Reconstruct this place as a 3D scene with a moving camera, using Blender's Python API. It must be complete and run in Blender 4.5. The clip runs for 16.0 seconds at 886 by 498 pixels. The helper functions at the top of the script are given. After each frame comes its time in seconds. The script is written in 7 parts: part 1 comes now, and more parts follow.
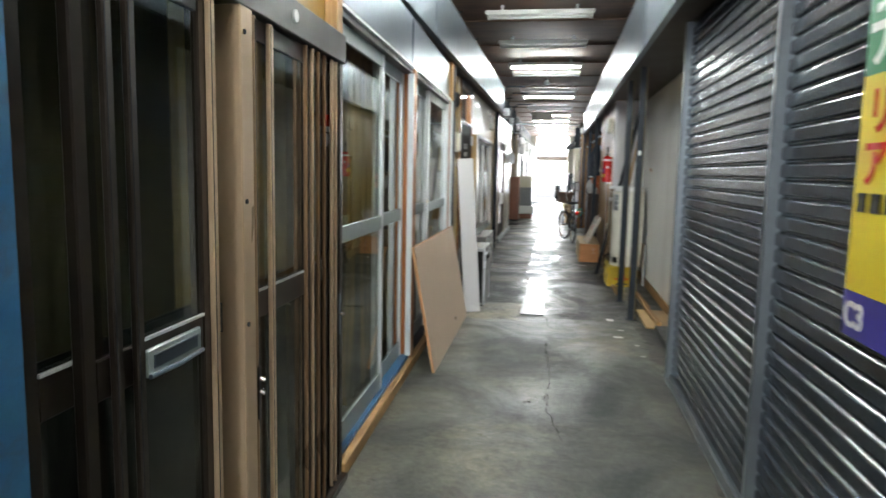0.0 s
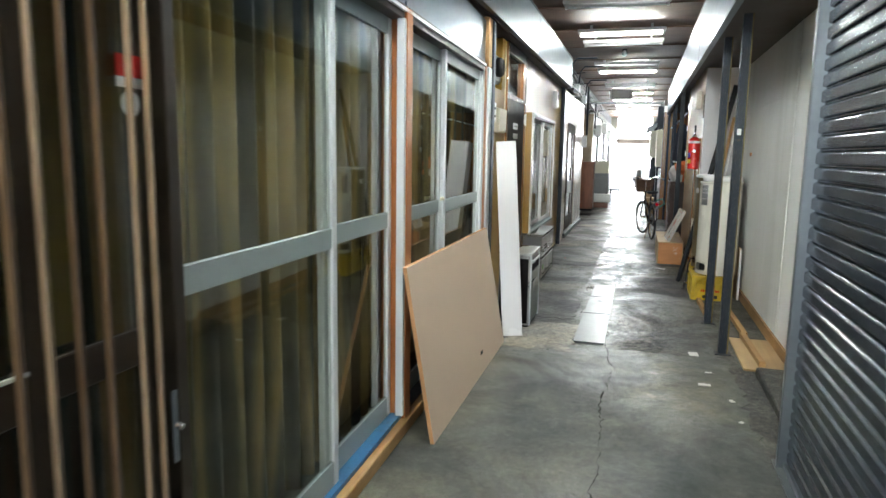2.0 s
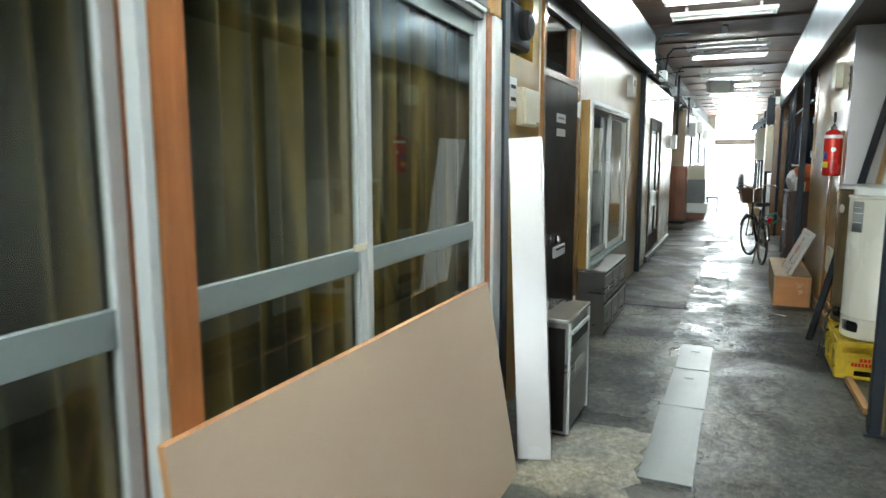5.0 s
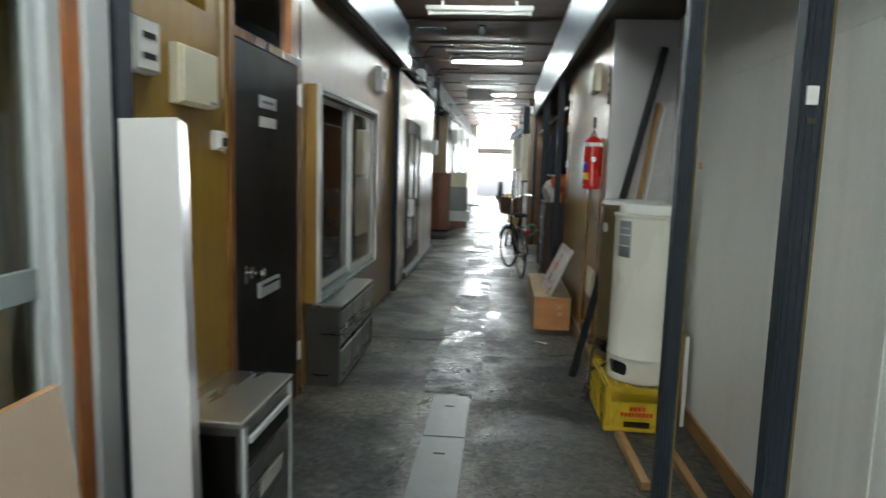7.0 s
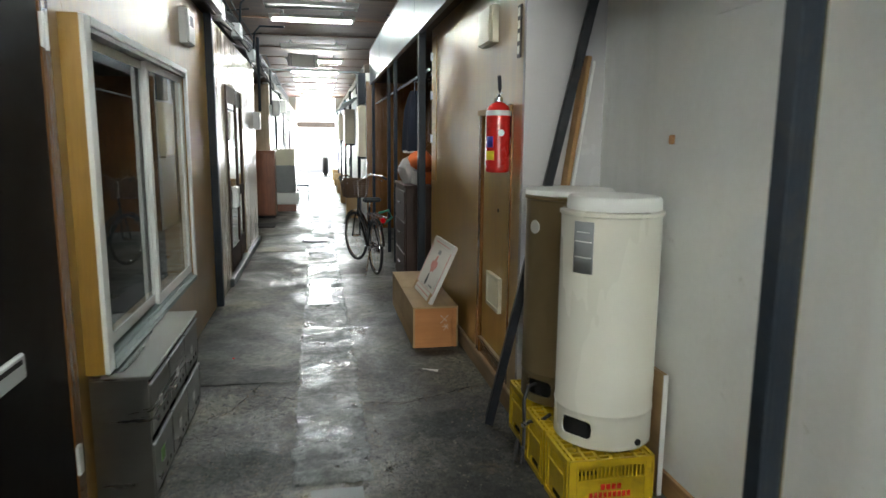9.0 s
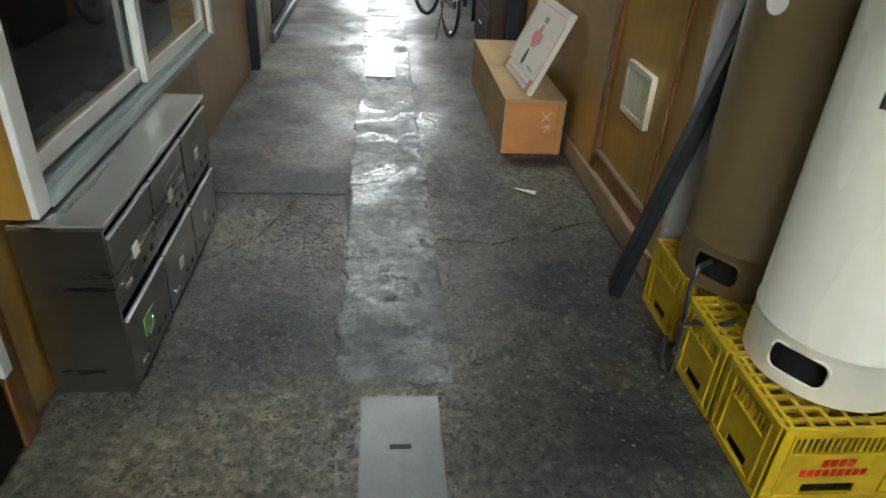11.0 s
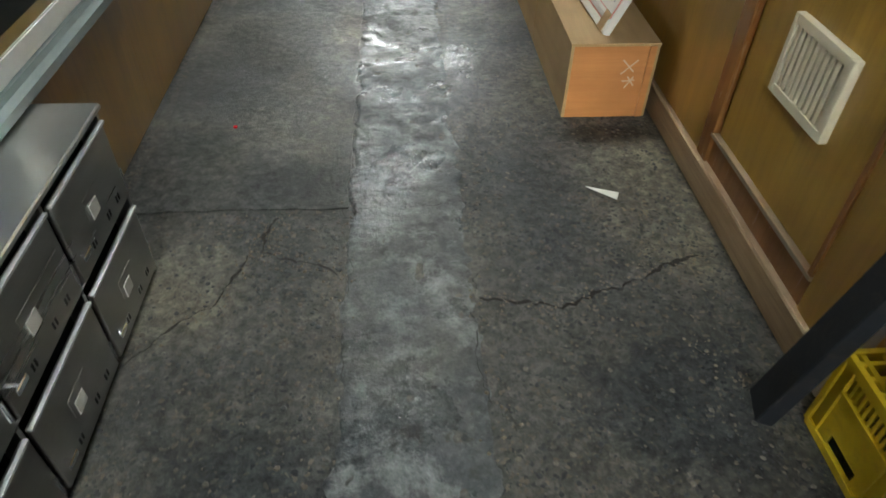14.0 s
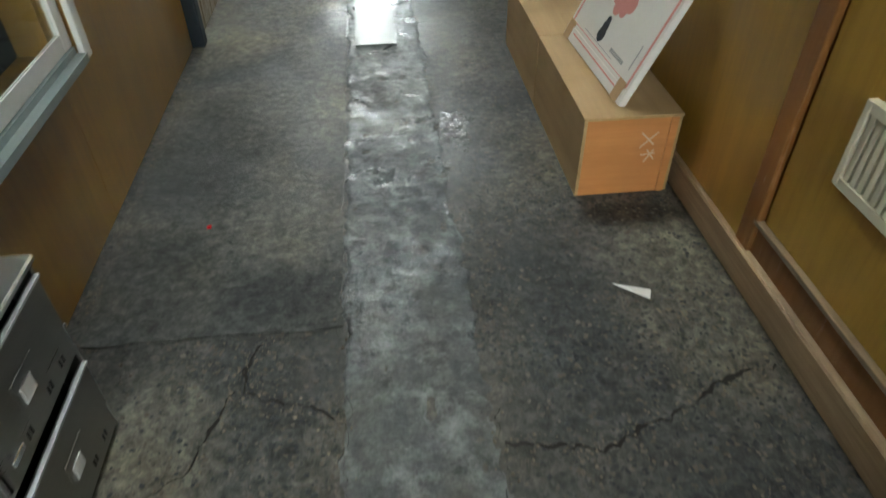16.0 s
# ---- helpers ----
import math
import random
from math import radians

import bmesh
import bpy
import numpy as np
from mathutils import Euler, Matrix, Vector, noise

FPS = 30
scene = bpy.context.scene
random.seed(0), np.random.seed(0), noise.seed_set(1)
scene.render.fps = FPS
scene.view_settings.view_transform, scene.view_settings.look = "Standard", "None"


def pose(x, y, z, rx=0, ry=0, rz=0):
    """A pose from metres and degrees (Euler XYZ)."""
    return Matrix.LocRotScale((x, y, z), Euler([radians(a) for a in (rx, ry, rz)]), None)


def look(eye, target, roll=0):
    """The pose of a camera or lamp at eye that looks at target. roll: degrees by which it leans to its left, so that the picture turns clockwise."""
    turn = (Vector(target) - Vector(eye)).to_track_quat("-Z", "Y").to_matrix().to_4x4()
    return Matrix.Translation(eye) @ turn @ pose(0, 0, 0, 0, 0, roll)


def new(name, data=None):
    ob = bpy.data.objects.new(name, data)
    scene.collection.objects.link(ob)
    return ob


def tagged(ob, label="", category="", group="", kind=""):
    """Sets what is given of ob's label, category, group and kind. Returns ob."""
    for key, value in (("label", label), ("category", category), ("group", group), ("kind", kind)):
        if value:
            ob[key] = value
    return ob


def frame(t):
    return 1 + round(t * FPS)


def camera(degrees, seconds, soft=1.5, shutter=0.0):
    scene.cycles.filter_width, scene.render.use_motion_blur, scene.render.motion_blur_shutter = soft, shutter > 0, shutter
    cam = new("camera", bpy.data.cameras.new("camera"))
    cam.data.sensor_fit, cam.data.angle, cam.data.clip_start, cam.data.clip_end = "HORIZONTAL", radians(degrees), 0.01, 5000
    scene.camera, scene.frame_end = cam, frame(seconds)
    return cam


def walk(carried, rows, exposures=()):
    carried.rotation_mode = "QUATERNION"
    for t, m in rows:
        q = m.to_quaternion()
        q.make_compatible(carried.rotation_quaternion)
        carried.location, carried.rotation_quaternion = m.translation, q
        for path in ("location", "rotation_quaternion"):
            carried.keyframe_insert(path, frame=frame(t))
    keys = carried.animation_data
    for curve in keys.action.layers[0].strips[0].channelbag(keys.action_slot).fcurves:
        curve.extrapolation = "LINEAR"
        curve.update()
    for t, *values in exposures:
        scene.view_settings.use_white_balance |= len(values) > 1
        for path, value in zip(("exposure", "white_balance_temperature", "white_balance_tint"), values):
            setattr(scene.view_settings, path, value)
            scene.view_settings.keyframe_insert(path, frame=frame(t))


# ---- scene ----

# ---- camera and walk ----
cam = camera(68.0, 16.0, shutter=0.5)
PATH = [
    (0, (0.209, 0.064, 1.506), (-0.124, 2.021, 1.269), 1.2),
    (0.5, (0.221, 0.425, 1.528), (-0.276, 2.345, 1.273), 2.0),
    (1, (0.195, 0.832, 1.518), (-0.292, 2.754, 1.25), 1.2),
    (1.5, (0.247, 1.213, 1.515), (-0.275, 3.122, 1.223), 0.4),
    (2, (0.336, 1.603, 1.529), (-0.228, 3.5, 1.241), 0.9),
    (2.5, (0.33, 1.966, 1.518), (-0.212, 3.87, 1.237), 1.1),
    (3, (0.323, 2.316, 1.516), (-0.251, 4.207, 1.207), -0.1),
    (3.2, (0.341, 2.455, 1.53), (-0.255, 4.34, 1.229), 0.2),
    (5.3, (0.25, 4.082, 1.529), (-0.576, 5.885, 1.273), -0.1),
    (5.5, (0.259, 4.219, 1.519), (-0.515, 6.052, 1.313), 0.4),
    (6, (0.28, 4.561, 1.539), (-0.335, 6.452, 1.319), -0.8),
    (6.5, (0.329, 4.954, 1.56), (-0.094, 6.897, 1.347), 1.4),
    (7, (0.27, 5.287, 1.524), (0.102, 7.264, 1.273), 1.7),
    (7.5, (0.199, 5.633, 1.539), (0.252, 7.614, 1.273), 0.1),
    (8, (0.139, 6.002, 1.543), (0.266, 7.986, 1.325), 1.0),
    (8.5, (0.041, 6.38, 1.543), (0.284, 8.35, 1.298), 1.5),
    (9, (-0.049, 6.716, 1.549), (0.318, 8.656, 1.229), 0.5),
    (9.5, (-0.034, 7.116, 1.507), (0.349, 9.057, 1.218), 1.1),
    (10, (-0.023, 7.459, 1.498), (0.195, 9.374, 0.962), 1.1),
    (10.2, (-0.047, 7.593, 1.465), (0.166, 9.459, 0.776), 2.5),
    (12.3, (-0.08, 8.478, 1.4), (0.055, 10.028, 0.143), 2.4),
    (12.5, (-0.086, 8.568, 1.402), (0.048, 10.073, 0.092), 1.1),
    (13, (-0.046, 8.833, 1.394), (0.087, 10.339, 0.084), 0.8),
    (13.5, (0.008, 9.018, 1.398), (0.109, 10.483, 0.04), 2.1),
    (14, (-0.022, 9.162, 1.402), (0.092, 10.64, 0.059), 1.4),
    (14.5, (-0.072, 9.29, 1.413), (0.063, 10.762, 0.066), 1.3),
    (15, (-0.099, 9.362, 1.415), (0.062, 10.84, 0.077), 1.2),
    (15.5, (-0.102, 9.418, 1.418), (0.078, 10.895, 0.082), 0.6),
    (16, (-0.049, 9.573, 1.412), (0.103, 11.096, 0.124), -0.6),
]
walk(cam, [(t, look(eye, target, roll)) for t, eye, target, roll in PATH], exposures=((0.0, 1.42, 6350, 10), (0.5, 1.42, 6350, 10), (1.0, 1.7, 6300, 9), (1.5, 1.7, 6300, 9), (2.5, 1.78, 6250, 9), (3.2, 1.65, 6250, 9), (5.5, 1.68, 6100, 3), (6.0, 1.63, 6150, 5), (6.5, 0.9, 6200, 6), (7.0, 1.05, 6200, 6), (7.5, 1.7, 6200, 6), (8.0, 1.75, 6250, 5), (9.0, 1.5, 6400, 8), (9.5, 1.18, 6450, 8), (10.0, 1.7, 6400, 8), (12.3, 2.15, 6300, 5), (13.5, 2.22, 6400, 7), (14.5, 2.5, 6350, 8), (15.0, 2.48, 6350, 8), (16.0, 2.27, 6250, 5)))

# ---- sky, sun ----
world = bpy.data.worlds.new("sky")
scene.world = world
world.use_nodes = True
_n = world.node_tree.nodes
_sky = _n.new("ShaderNodeTexSky")
_sky.sky_type, _sky.sun_disc = "NISHITA", False
_sky.sun_elevation, _sky.sun_rotation = radians(50), radians(20)
_n["Background"].inputs["Strength"].default_value = 0.15
world.node_tree.links.new(_sky.outputs["Color"], _n["Background"].inputs["Color"])
sun = new("sun", bpy.data.lights.new("sun", "SUN"))
sun.data.energy, sun.data.angle, sun.data.color = 4.0, radians(0.6), (1.0, 0.96, 0.9)
sun.matrix_world = look((8, 22, 30), (0, 52, 0))


def sky_light(name, m, w, h, energy, colour=(0.93, 0.97, 1.0)):
    """An area lamp in an opening, for the daylight that comes in there."""
    ob = new(name, bpy.data.lights.new(name, "AREA"))
    ob.data.shape, ob.data.size, ob.data.size_y, ob.data.energy, ob.data.color = "RECTANGLE", w, h, energy, colour
    ob.matrix_world = m
    return ob


sky_light("daylight_far_opening", look((0, 39.6, 1.6), (0, 0, 1.2)), 2.0, 2.6, 260)
sky_light("daylight_near_opening", look((0, -6.6, 1.5), (0, 10, 1.2)), 2.0, 2.4, 80)


# ---- materials ----
def nodes_of(name):
    m = bpy.data.materials.new(name)
    m.use_nodes = True
    t = m.node_tree
    return m, t, t.nodes, t.links, t.nodes["Principled BSDF"]


def coords(t, stretch=(1, 1, 1), which="Object"):
    tc, mp = t.nodes.new("ShaderNodeTexCoord"), t.nodes.new("ShaderNodeMapping")
    mp.inputs["Scale"].default_value = stretch
    t.links.new(tc.outputs[which], mp.inputs["Vector"])
    return mp.outputs["Vector"]


def noise_of(t, vec, scale, detail=5, rough=0.6, warp=0.0):
    n = t.nodes.new("ShaderNodeTexNoise")
    n.inputs["Scale"].default_value, n.inputs["Detail"].default_value = scale, detail
    n.inputs["Roughness"].default_value, n.inputs["Distortion"].default_value = rough, warp
    t.links.new(vec, n.inputs["Vector"])
    return n.outputs["Fac"]


def noise_col(t, vec, scale):
    n = t.nodes.new("ShaderNodeTexNoise")
    n.inputs["Scale"].default_value = scale
    t.links.new(vec, n.inputs["Vector"])
    return n.outputs["Color"]


def ramp_of(t, fac, stops):
    r = t.nodes.new("ShaderNodeValToRGB")
    while len(r.color_ramp.elements) < len(stops):
        r.color_ramp.elements.new(0.5)
    for e, (p, c) in zip(r.color_ramp.elements, stops):
        e.position, e.color = p, (*c, 1) if len(c) == 3 else c
    t.links.new(fac, r.inputs["Fac"])
    return r.outputs["Color"]


def mixed(t, fac, a, b, blend="MIX"):
    m = t.nodes.new("ShaderNodeMix")
    m.data_type, m.blend_type = "RGBA", blend
    for sock, v in ((m.inputs[0], fac), (m.inputs[6], a), (m.inputs[7], b)):
        if isinstance(v, (int, float)):
            sock.default_value = v
        elif isinstance(v, tuple):
            sock.default_value = (*v, 1)
        else:
            t.links.new(v, sock)
    return m.outputs[2]


def calc(t, op, a, b=0.0, c=0.0):
    m = t.nodes.new("ShaderNodeMath")
    m.operation = op
    for sock, v in zip(m.inputs, (a, b, c)):
        if isinstance(v, (int, float)):
            sock.default_value = v
        else:
            t.links.new(v, sock)
    return m.outputs[0]


def bumped(t, p, height, strength, dist=0.01):
    b = t.nodes.new("ShaderNodeBump")
    b.inputs["Strength"].default_value, b.inputs["Distance"].default_value = strength, dist
    t.links.new(height, b.inputs["Height"])
    t.links.new(b.outputs["Normal"], p.inputs["Normal"])


def dark(c, k):
    return tuple(v * k for v in c)


def surf(name, c, vary=0.75, scale=3.0, fine=40.0, stretch=(1, 1, 1), rough=0.5, metal=0.0, bump=0.15, coat=0.0, dirt=0.0, spec=0.5):
    """A painted, metal, plastic or paper surface: broad patches, fine grain, slight relief and uneven gloss."""
    m, t, n, l, p = nodes_of(name)
    v = coords(t, stretch)
    big, small = noise_of(t, v, scale, 4), noise_of(t, v, fine, 6, 0.65)
    col = ramp_of(t, big, [(0.3, dark(c, vary)), (0.7, c)])
    col = mixed(t, 0.35, col, ramp_of(t, small, [(0.3, dark(c, vary)), (0.7, c)]))
    if dirt:
        d = ramp_of(t, noise_of(t, v, scale * 2.3, 8, 0.7, 1.0), [(0.5, (0, 0, 0)), (0.72, (dirt,) * 3)])
        col = mixed(t, d, col, (0.05, 0.04, 0.03))
    l.new(col, p.inputs["Base Color"])
    p.inputs["Metallic"].default_value = metal
    p.inputs["Coat Weight"].default_value, p.inputs["Coat Roughness"].default_value = coat, 0.15
    p.inputs["Specular IOR Level"].default_value = spec
    l.new(calc(t, "MULTIPLY_ADD", big, 0.25, max(rough - 0.12, 0.02)), p.inputs["Roughness"])
    bumped(t, p, small, bump, 0.004)
    return m


def wood(name, light, deep, axis="z", rough=0.45, coat=0.0, scale=1.0, bump=0.15, grain=1.0, coat_rough=0.12):
    """Grain that runs along one axis, with broader streaks and a few dark pores."""
    m, t, n, l, p = nodes_of(name)
    s = {"x": (0.7, 12, 12), "y": (12, 0.7, 12), "z": (12, 12, 0.7)}[axis]
    v = coords(t, tuple(k * scale for k in s))
    a, b = noise_of(t, v, 1.0, 4, 0.6, 0.8), noise_of(t, v, 6.0, 6, 0.7, 0.3)
    mid = tuple((x + y) / 2 for x, y in zip(light, deep))
    col = ramp_of(t, a, [(0.28, deep), (0.5, mid), (0.72, light)])
    col = mixed(t, 0.5 * grain, col, ramp_of(t, b, [(0.35, dark(deep, 0.8)), (0.6, light)]))
    wear = noise_of(t, coords(t), 2.2, 6)
    col = mixed(t, ramp_of(t, wear, [(0.42, (0, 0, 0)), (0.75, (0.5,) * 3)]), col, dark(deep, 0.6))
    l.new(col, p.inputs["Base Color"])
    p.inputs["Coat Weight"].default_value, p.inputs["Coat Roughness"].default_value = coat, coat_rough
    l.new(calc(t, "MULTIPLY_ADD", b, 0.2, rough - 0.1), p.inputs["Roughness"])
    bumped(t, p, b, bump, 0.002)
    return m


def glass(name, tint=(0.9, 0.95, 0.93), rough=0.02):
    m, t, n, l, p = nodes_of(name)
    p.inputs["Base Color"].default_value = (*tint, 1)
    p.inputs["Transmission Weight"].default_value, p.inputs["Roughness"].default_value, p.inputs["IOR"].default_value = 1.0, rough, 1.45
    return m


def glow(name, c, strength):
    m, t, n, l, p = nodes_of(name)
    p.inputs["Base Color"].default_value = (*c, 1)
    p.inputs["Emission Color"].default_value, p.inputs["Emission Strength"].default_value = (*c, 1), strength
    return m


def concrete(name, base, stone=0.0, wet=0.0, scale=1.0, lime=0.0, grit=0.6, stains_and_shade=(), seep=0.0):
    """Worn concrete: staining, exposed pebbles, fine pits, damp glossy patches and painted-in shade; lime: whitish
    crust.
    """
    m, t, n, l, p = nodes_of(name)
    v = coords(t)
    big = noise_of(t, v, 0.9 * scale, 6, 0.6, 0.6)
    mid = noise_of(t, v, 5.0 * scale, 7, 0.7)
    fine = noise_of(t, v, 45 * scale, 8, 0.75)
    col = ramp_of(t, big, [(0.3, dark(base, 0.55)), (0.55, base), (0.75, dark(base, 1.35))])
    col = mixed(t, 0.5, col, ramp_of(t, mid, [(0.3, dark(base, 0.25)), (0.5, base), (0.72, dark(base, 1.95))]))
    col = mixed(t, 0.35, col, ramp_of(t, fine, [(0.35, dark(base, 0.3)), (0.65, dark(base, 1.6))]))
    speck = noise_of(t, v, 24 * scale ** 0.5, 9, 0.8, 0.4)
    col = mixed(t, 0.85 * grit, col, mixed(t, 1.0, col, ramp_of(t, speck, [(0.36, (0.25,) * 3), (0.5, (0.95,) * 3), (0.64, (2.0, 1.95, 1.85))]), "MULTIPLY"))
    broad = noise_of(t, v, 1.0, 6, 0.65, 0.6)
    col = mixed(t, 0.8, col, ramp_of(t, broad, [(0.36, (0.5, 0.54, 0.6)), (0.5, (1.0, 0.98, 0.95)), (0.64, (1.65, 1.5, 1.22))]), "MULTIPLY")
    height = calc(t, "MULTIPLY_ADD", mid, 0.7, calc(t, "MULTIPLY_ADD", fine, 0.35, calc(t, "MULTIPLY", speck, 0.5)))
    if stone:
        vo = n.new("ShaderNodeTexVoronoi")
        vo.inputs["Scale"].default_value = 55
        l.new(mixed(t, 0.02, v, noise_col(t, v, 30), "LINEAR_LIGHT"), vo.inputs["Vector"])
        peb = calc(t, "MULTIPLY", calc(t, "LESS_THAN", vo.outputs["Distance"], calc(t, "MULTIPLY_ADD", noise_of(t, v, 25, 2), 0.6, 0.06)), ramp_of(t, noise_of(t, v, 1.1, 6, 0.65), [(0.38, (0, 0, 0)), (0.5, (stone,) * 3)]))
        grey = n.new("ShaderNodeSeparateColor")
        l.new(vo.outputs["Color"], grey.inputs["Color"])
        pc = ramp_of(t, grey.outputs[0], [(0.2, (0.014, 0.017, 0.022)), (0.5, (0.05, 0.052, 0.055)), (0.75, (0.095, 0.077, 0.055)), (0.97, (0.15, 0.125, 0.095))])
        col = mixed(t, peb, col, pc)
        height = calc(t, "MULTIPLY_ADD", peb, 0.25, height)
    if lime:
        crust = ramp_of(t, noise_of(t, v, 5.0, 10, 0.8, 0.2), [(0.5, (0, 0, 0)), (0.7, (lime,) * 3)])
        col = mixed(t, crust, col, (0.5, 0.53, 0.53))
        col = mixed(t, ramp_of(t, noise_of(t, v, 9.0, 6, 0.7), [(0.56, (0, 0, 0)), (0.64, (0.85,) * 3)]), col, (0.03, 0.03, 0.028))
        height = calc(t, "MULTIPLY_ADD", noise_of(t, v, 15.0, 5, 0.65, 0.2), 1.2, height)
    edge = calc(t, "MULTIPLY_ADD", noise_of(t, v, 3.5, 9, 0.75, 0.8), 2.2, -1.1) if stains_and_shade else None
    for sx, sy, rx, ry, tone in stains_and_shade:
        mp = n.new("ShaderNodeMapping")
        mp.inputs["Location"].default_value, mp.inputs["Scale"].default_value = (-sx / rx, -sy / ry, 0), (1 / rx, 1 / ry, 0)
        l.new(v, mp.inputs["Vector"])
        far = n.new("ShaderNodeVectorMath")
        far.operation = "LENGTH"
        l.new(mp.outputs["Vector"], far.inputs[0])
        mask = ramp_of(t, calc(t, "ADD", far.outputs["Value"], edge), [(0.55, (0.85,) * 3), (1.0, (0, 0, 0))])
        col = mixed(t, mask, col, mixed(t, 1.0, col, tone, "MULTIPLY"))
    l.new(col, p.inputs["Base Color"])
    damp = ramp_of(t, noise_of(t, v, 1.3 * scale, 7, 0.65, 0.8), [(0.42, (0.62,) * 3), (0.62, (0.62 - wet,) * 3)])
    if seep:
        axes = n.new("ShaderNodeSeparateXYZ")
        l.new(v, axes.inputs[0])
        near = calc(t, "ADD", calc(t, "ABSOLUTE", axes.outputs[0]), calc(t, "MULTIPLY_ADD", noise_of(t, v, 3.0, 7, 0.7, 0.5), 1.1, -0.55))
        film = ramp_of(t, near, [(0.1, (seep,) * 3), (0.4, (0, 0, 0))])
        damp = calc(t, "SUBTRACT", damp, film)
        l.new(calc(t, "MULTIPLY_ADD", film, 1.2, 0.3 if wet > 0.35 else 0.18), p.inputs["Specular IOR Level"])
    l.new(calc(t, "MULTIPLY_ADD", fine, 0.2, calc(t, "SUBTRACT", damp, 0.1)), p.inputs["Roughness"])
    p.inputs["Specular IOR Level"].default_value = 0.45 if wet > 0.35 else 0.2
    bumped(t, p, height, 0.6, 0.012)
    return m


def sheet_metal(name, c):
    """Thin zinc-coated sheet: cloudy tone and a surface that buckles slightly over its length."""
    m, t, n, l, p = nodes_of(name)
    v = coords(t, (1, 0.7, 1.6))
    cloud, fine, buckle = noise_of(t, v, 2.4, 5), noise_of(t, v, 22, 5, 0.65), noise_of(t, v, 1.7, 2, 0.4)
    col = ramp_of(t, cloud, [(0.3, dark(c, 0.6)), (0.7, c)])
    l.new(mixed(t, 0.3, col, ramp_of(t, fine, [(0.35, dark(c, 0.7)), (0.65, c)])), p.inputs["Base Color"])
    p.inputs["Metallic"].default_value = 1.0
    l.new(calc(t, "MULTIPLY_ADD", cloud, 0.25, 0.2), p.inputs["Roughness"])
    bumped(t, p, buckle, 0.13, 0.05)
    return m


def stained_board(name, c):
    """Off-white painted board with soft grey-olive streaks that run down it and fine scuffs."""
    m, t, n, l, p = nodes_of(name)
    streak = noise_of(t, coords(t, (1, 1, 0.1)), 1.9, 4, 0.5, 0.3)
    broad, fine = noise_of(t, coords(t, (1, 1, 0.5)), 0.9, 4), noise_of(t, coords(t), 30, 6, 0.65)
    spots = noise_of(t, coords(t), 6.5, 7, 0.7)
    col = mixed(t, ramp_of(t, streak, [(0.5, (0, 0, 0)), (0.72, (0.5,) * 3)]), c, (0.42, 0.42, 0.36))
    col = mixed(t, ramp_of(t, broad, [(0.48, (0, 0, 0)), (0.7, (0.28,) * 3)]), col, (0.5, 0.49, 0.42))
    col = mixed(t, ramp_of(t, spots, [(0.64, (0, 0, 0)), (0.76, (0.4,) * 3)]), col, (0.3, 0.27, 0.2))
    col = mixed(t, 0.15, col, ramp_of(t, fine, [(0.35, dark(c, 0.8)), (0.65, c)]))
    l.new(col, p.inputs["Base Color"])
    l.new(calc(t, "MULTIPLY_ADD", broad, 0.2, 0.34), p.inputs["Roughness"])
    bumped(t, p, fine, 0.05, 0.004)
    return m


def pebble_stone():
    """Rounded aggregate, each stone of its own tone."""
    m, t, n, l, p = nodes_of("exposed_aggregate")
    g = n.new("ShaderNodeNewGeometry")
    tone = ramp_of(t, g.outputs["Random Per Island"], [(0.0, (0.01, 0.012, 0.017)), (0.4, (0.028, 0.032, 0.036)), (0.62, (0.06, 0.053, 0.042)), (0.9, (0.085, 0.068, 0.048)), (1.0, (0.14, 0.125, 0.1))])
    grain = noise_of(t, coords(t), 160, 5)
    l.new(mixed(t, 0.7, tone, ramp_of(t, grain, [(0.3, (0.5,) * 3), (0.7, (1.3,) * 3)]), "MULTIPLY"), p.inputs["Base Color"])
    l.new(calc(t, "MULTIPLY_ADD", grain, 0.3, 0.4), p.inputs["Roughness"])
    bumped(t, p, grain, 0.2, 0.002)
    return m


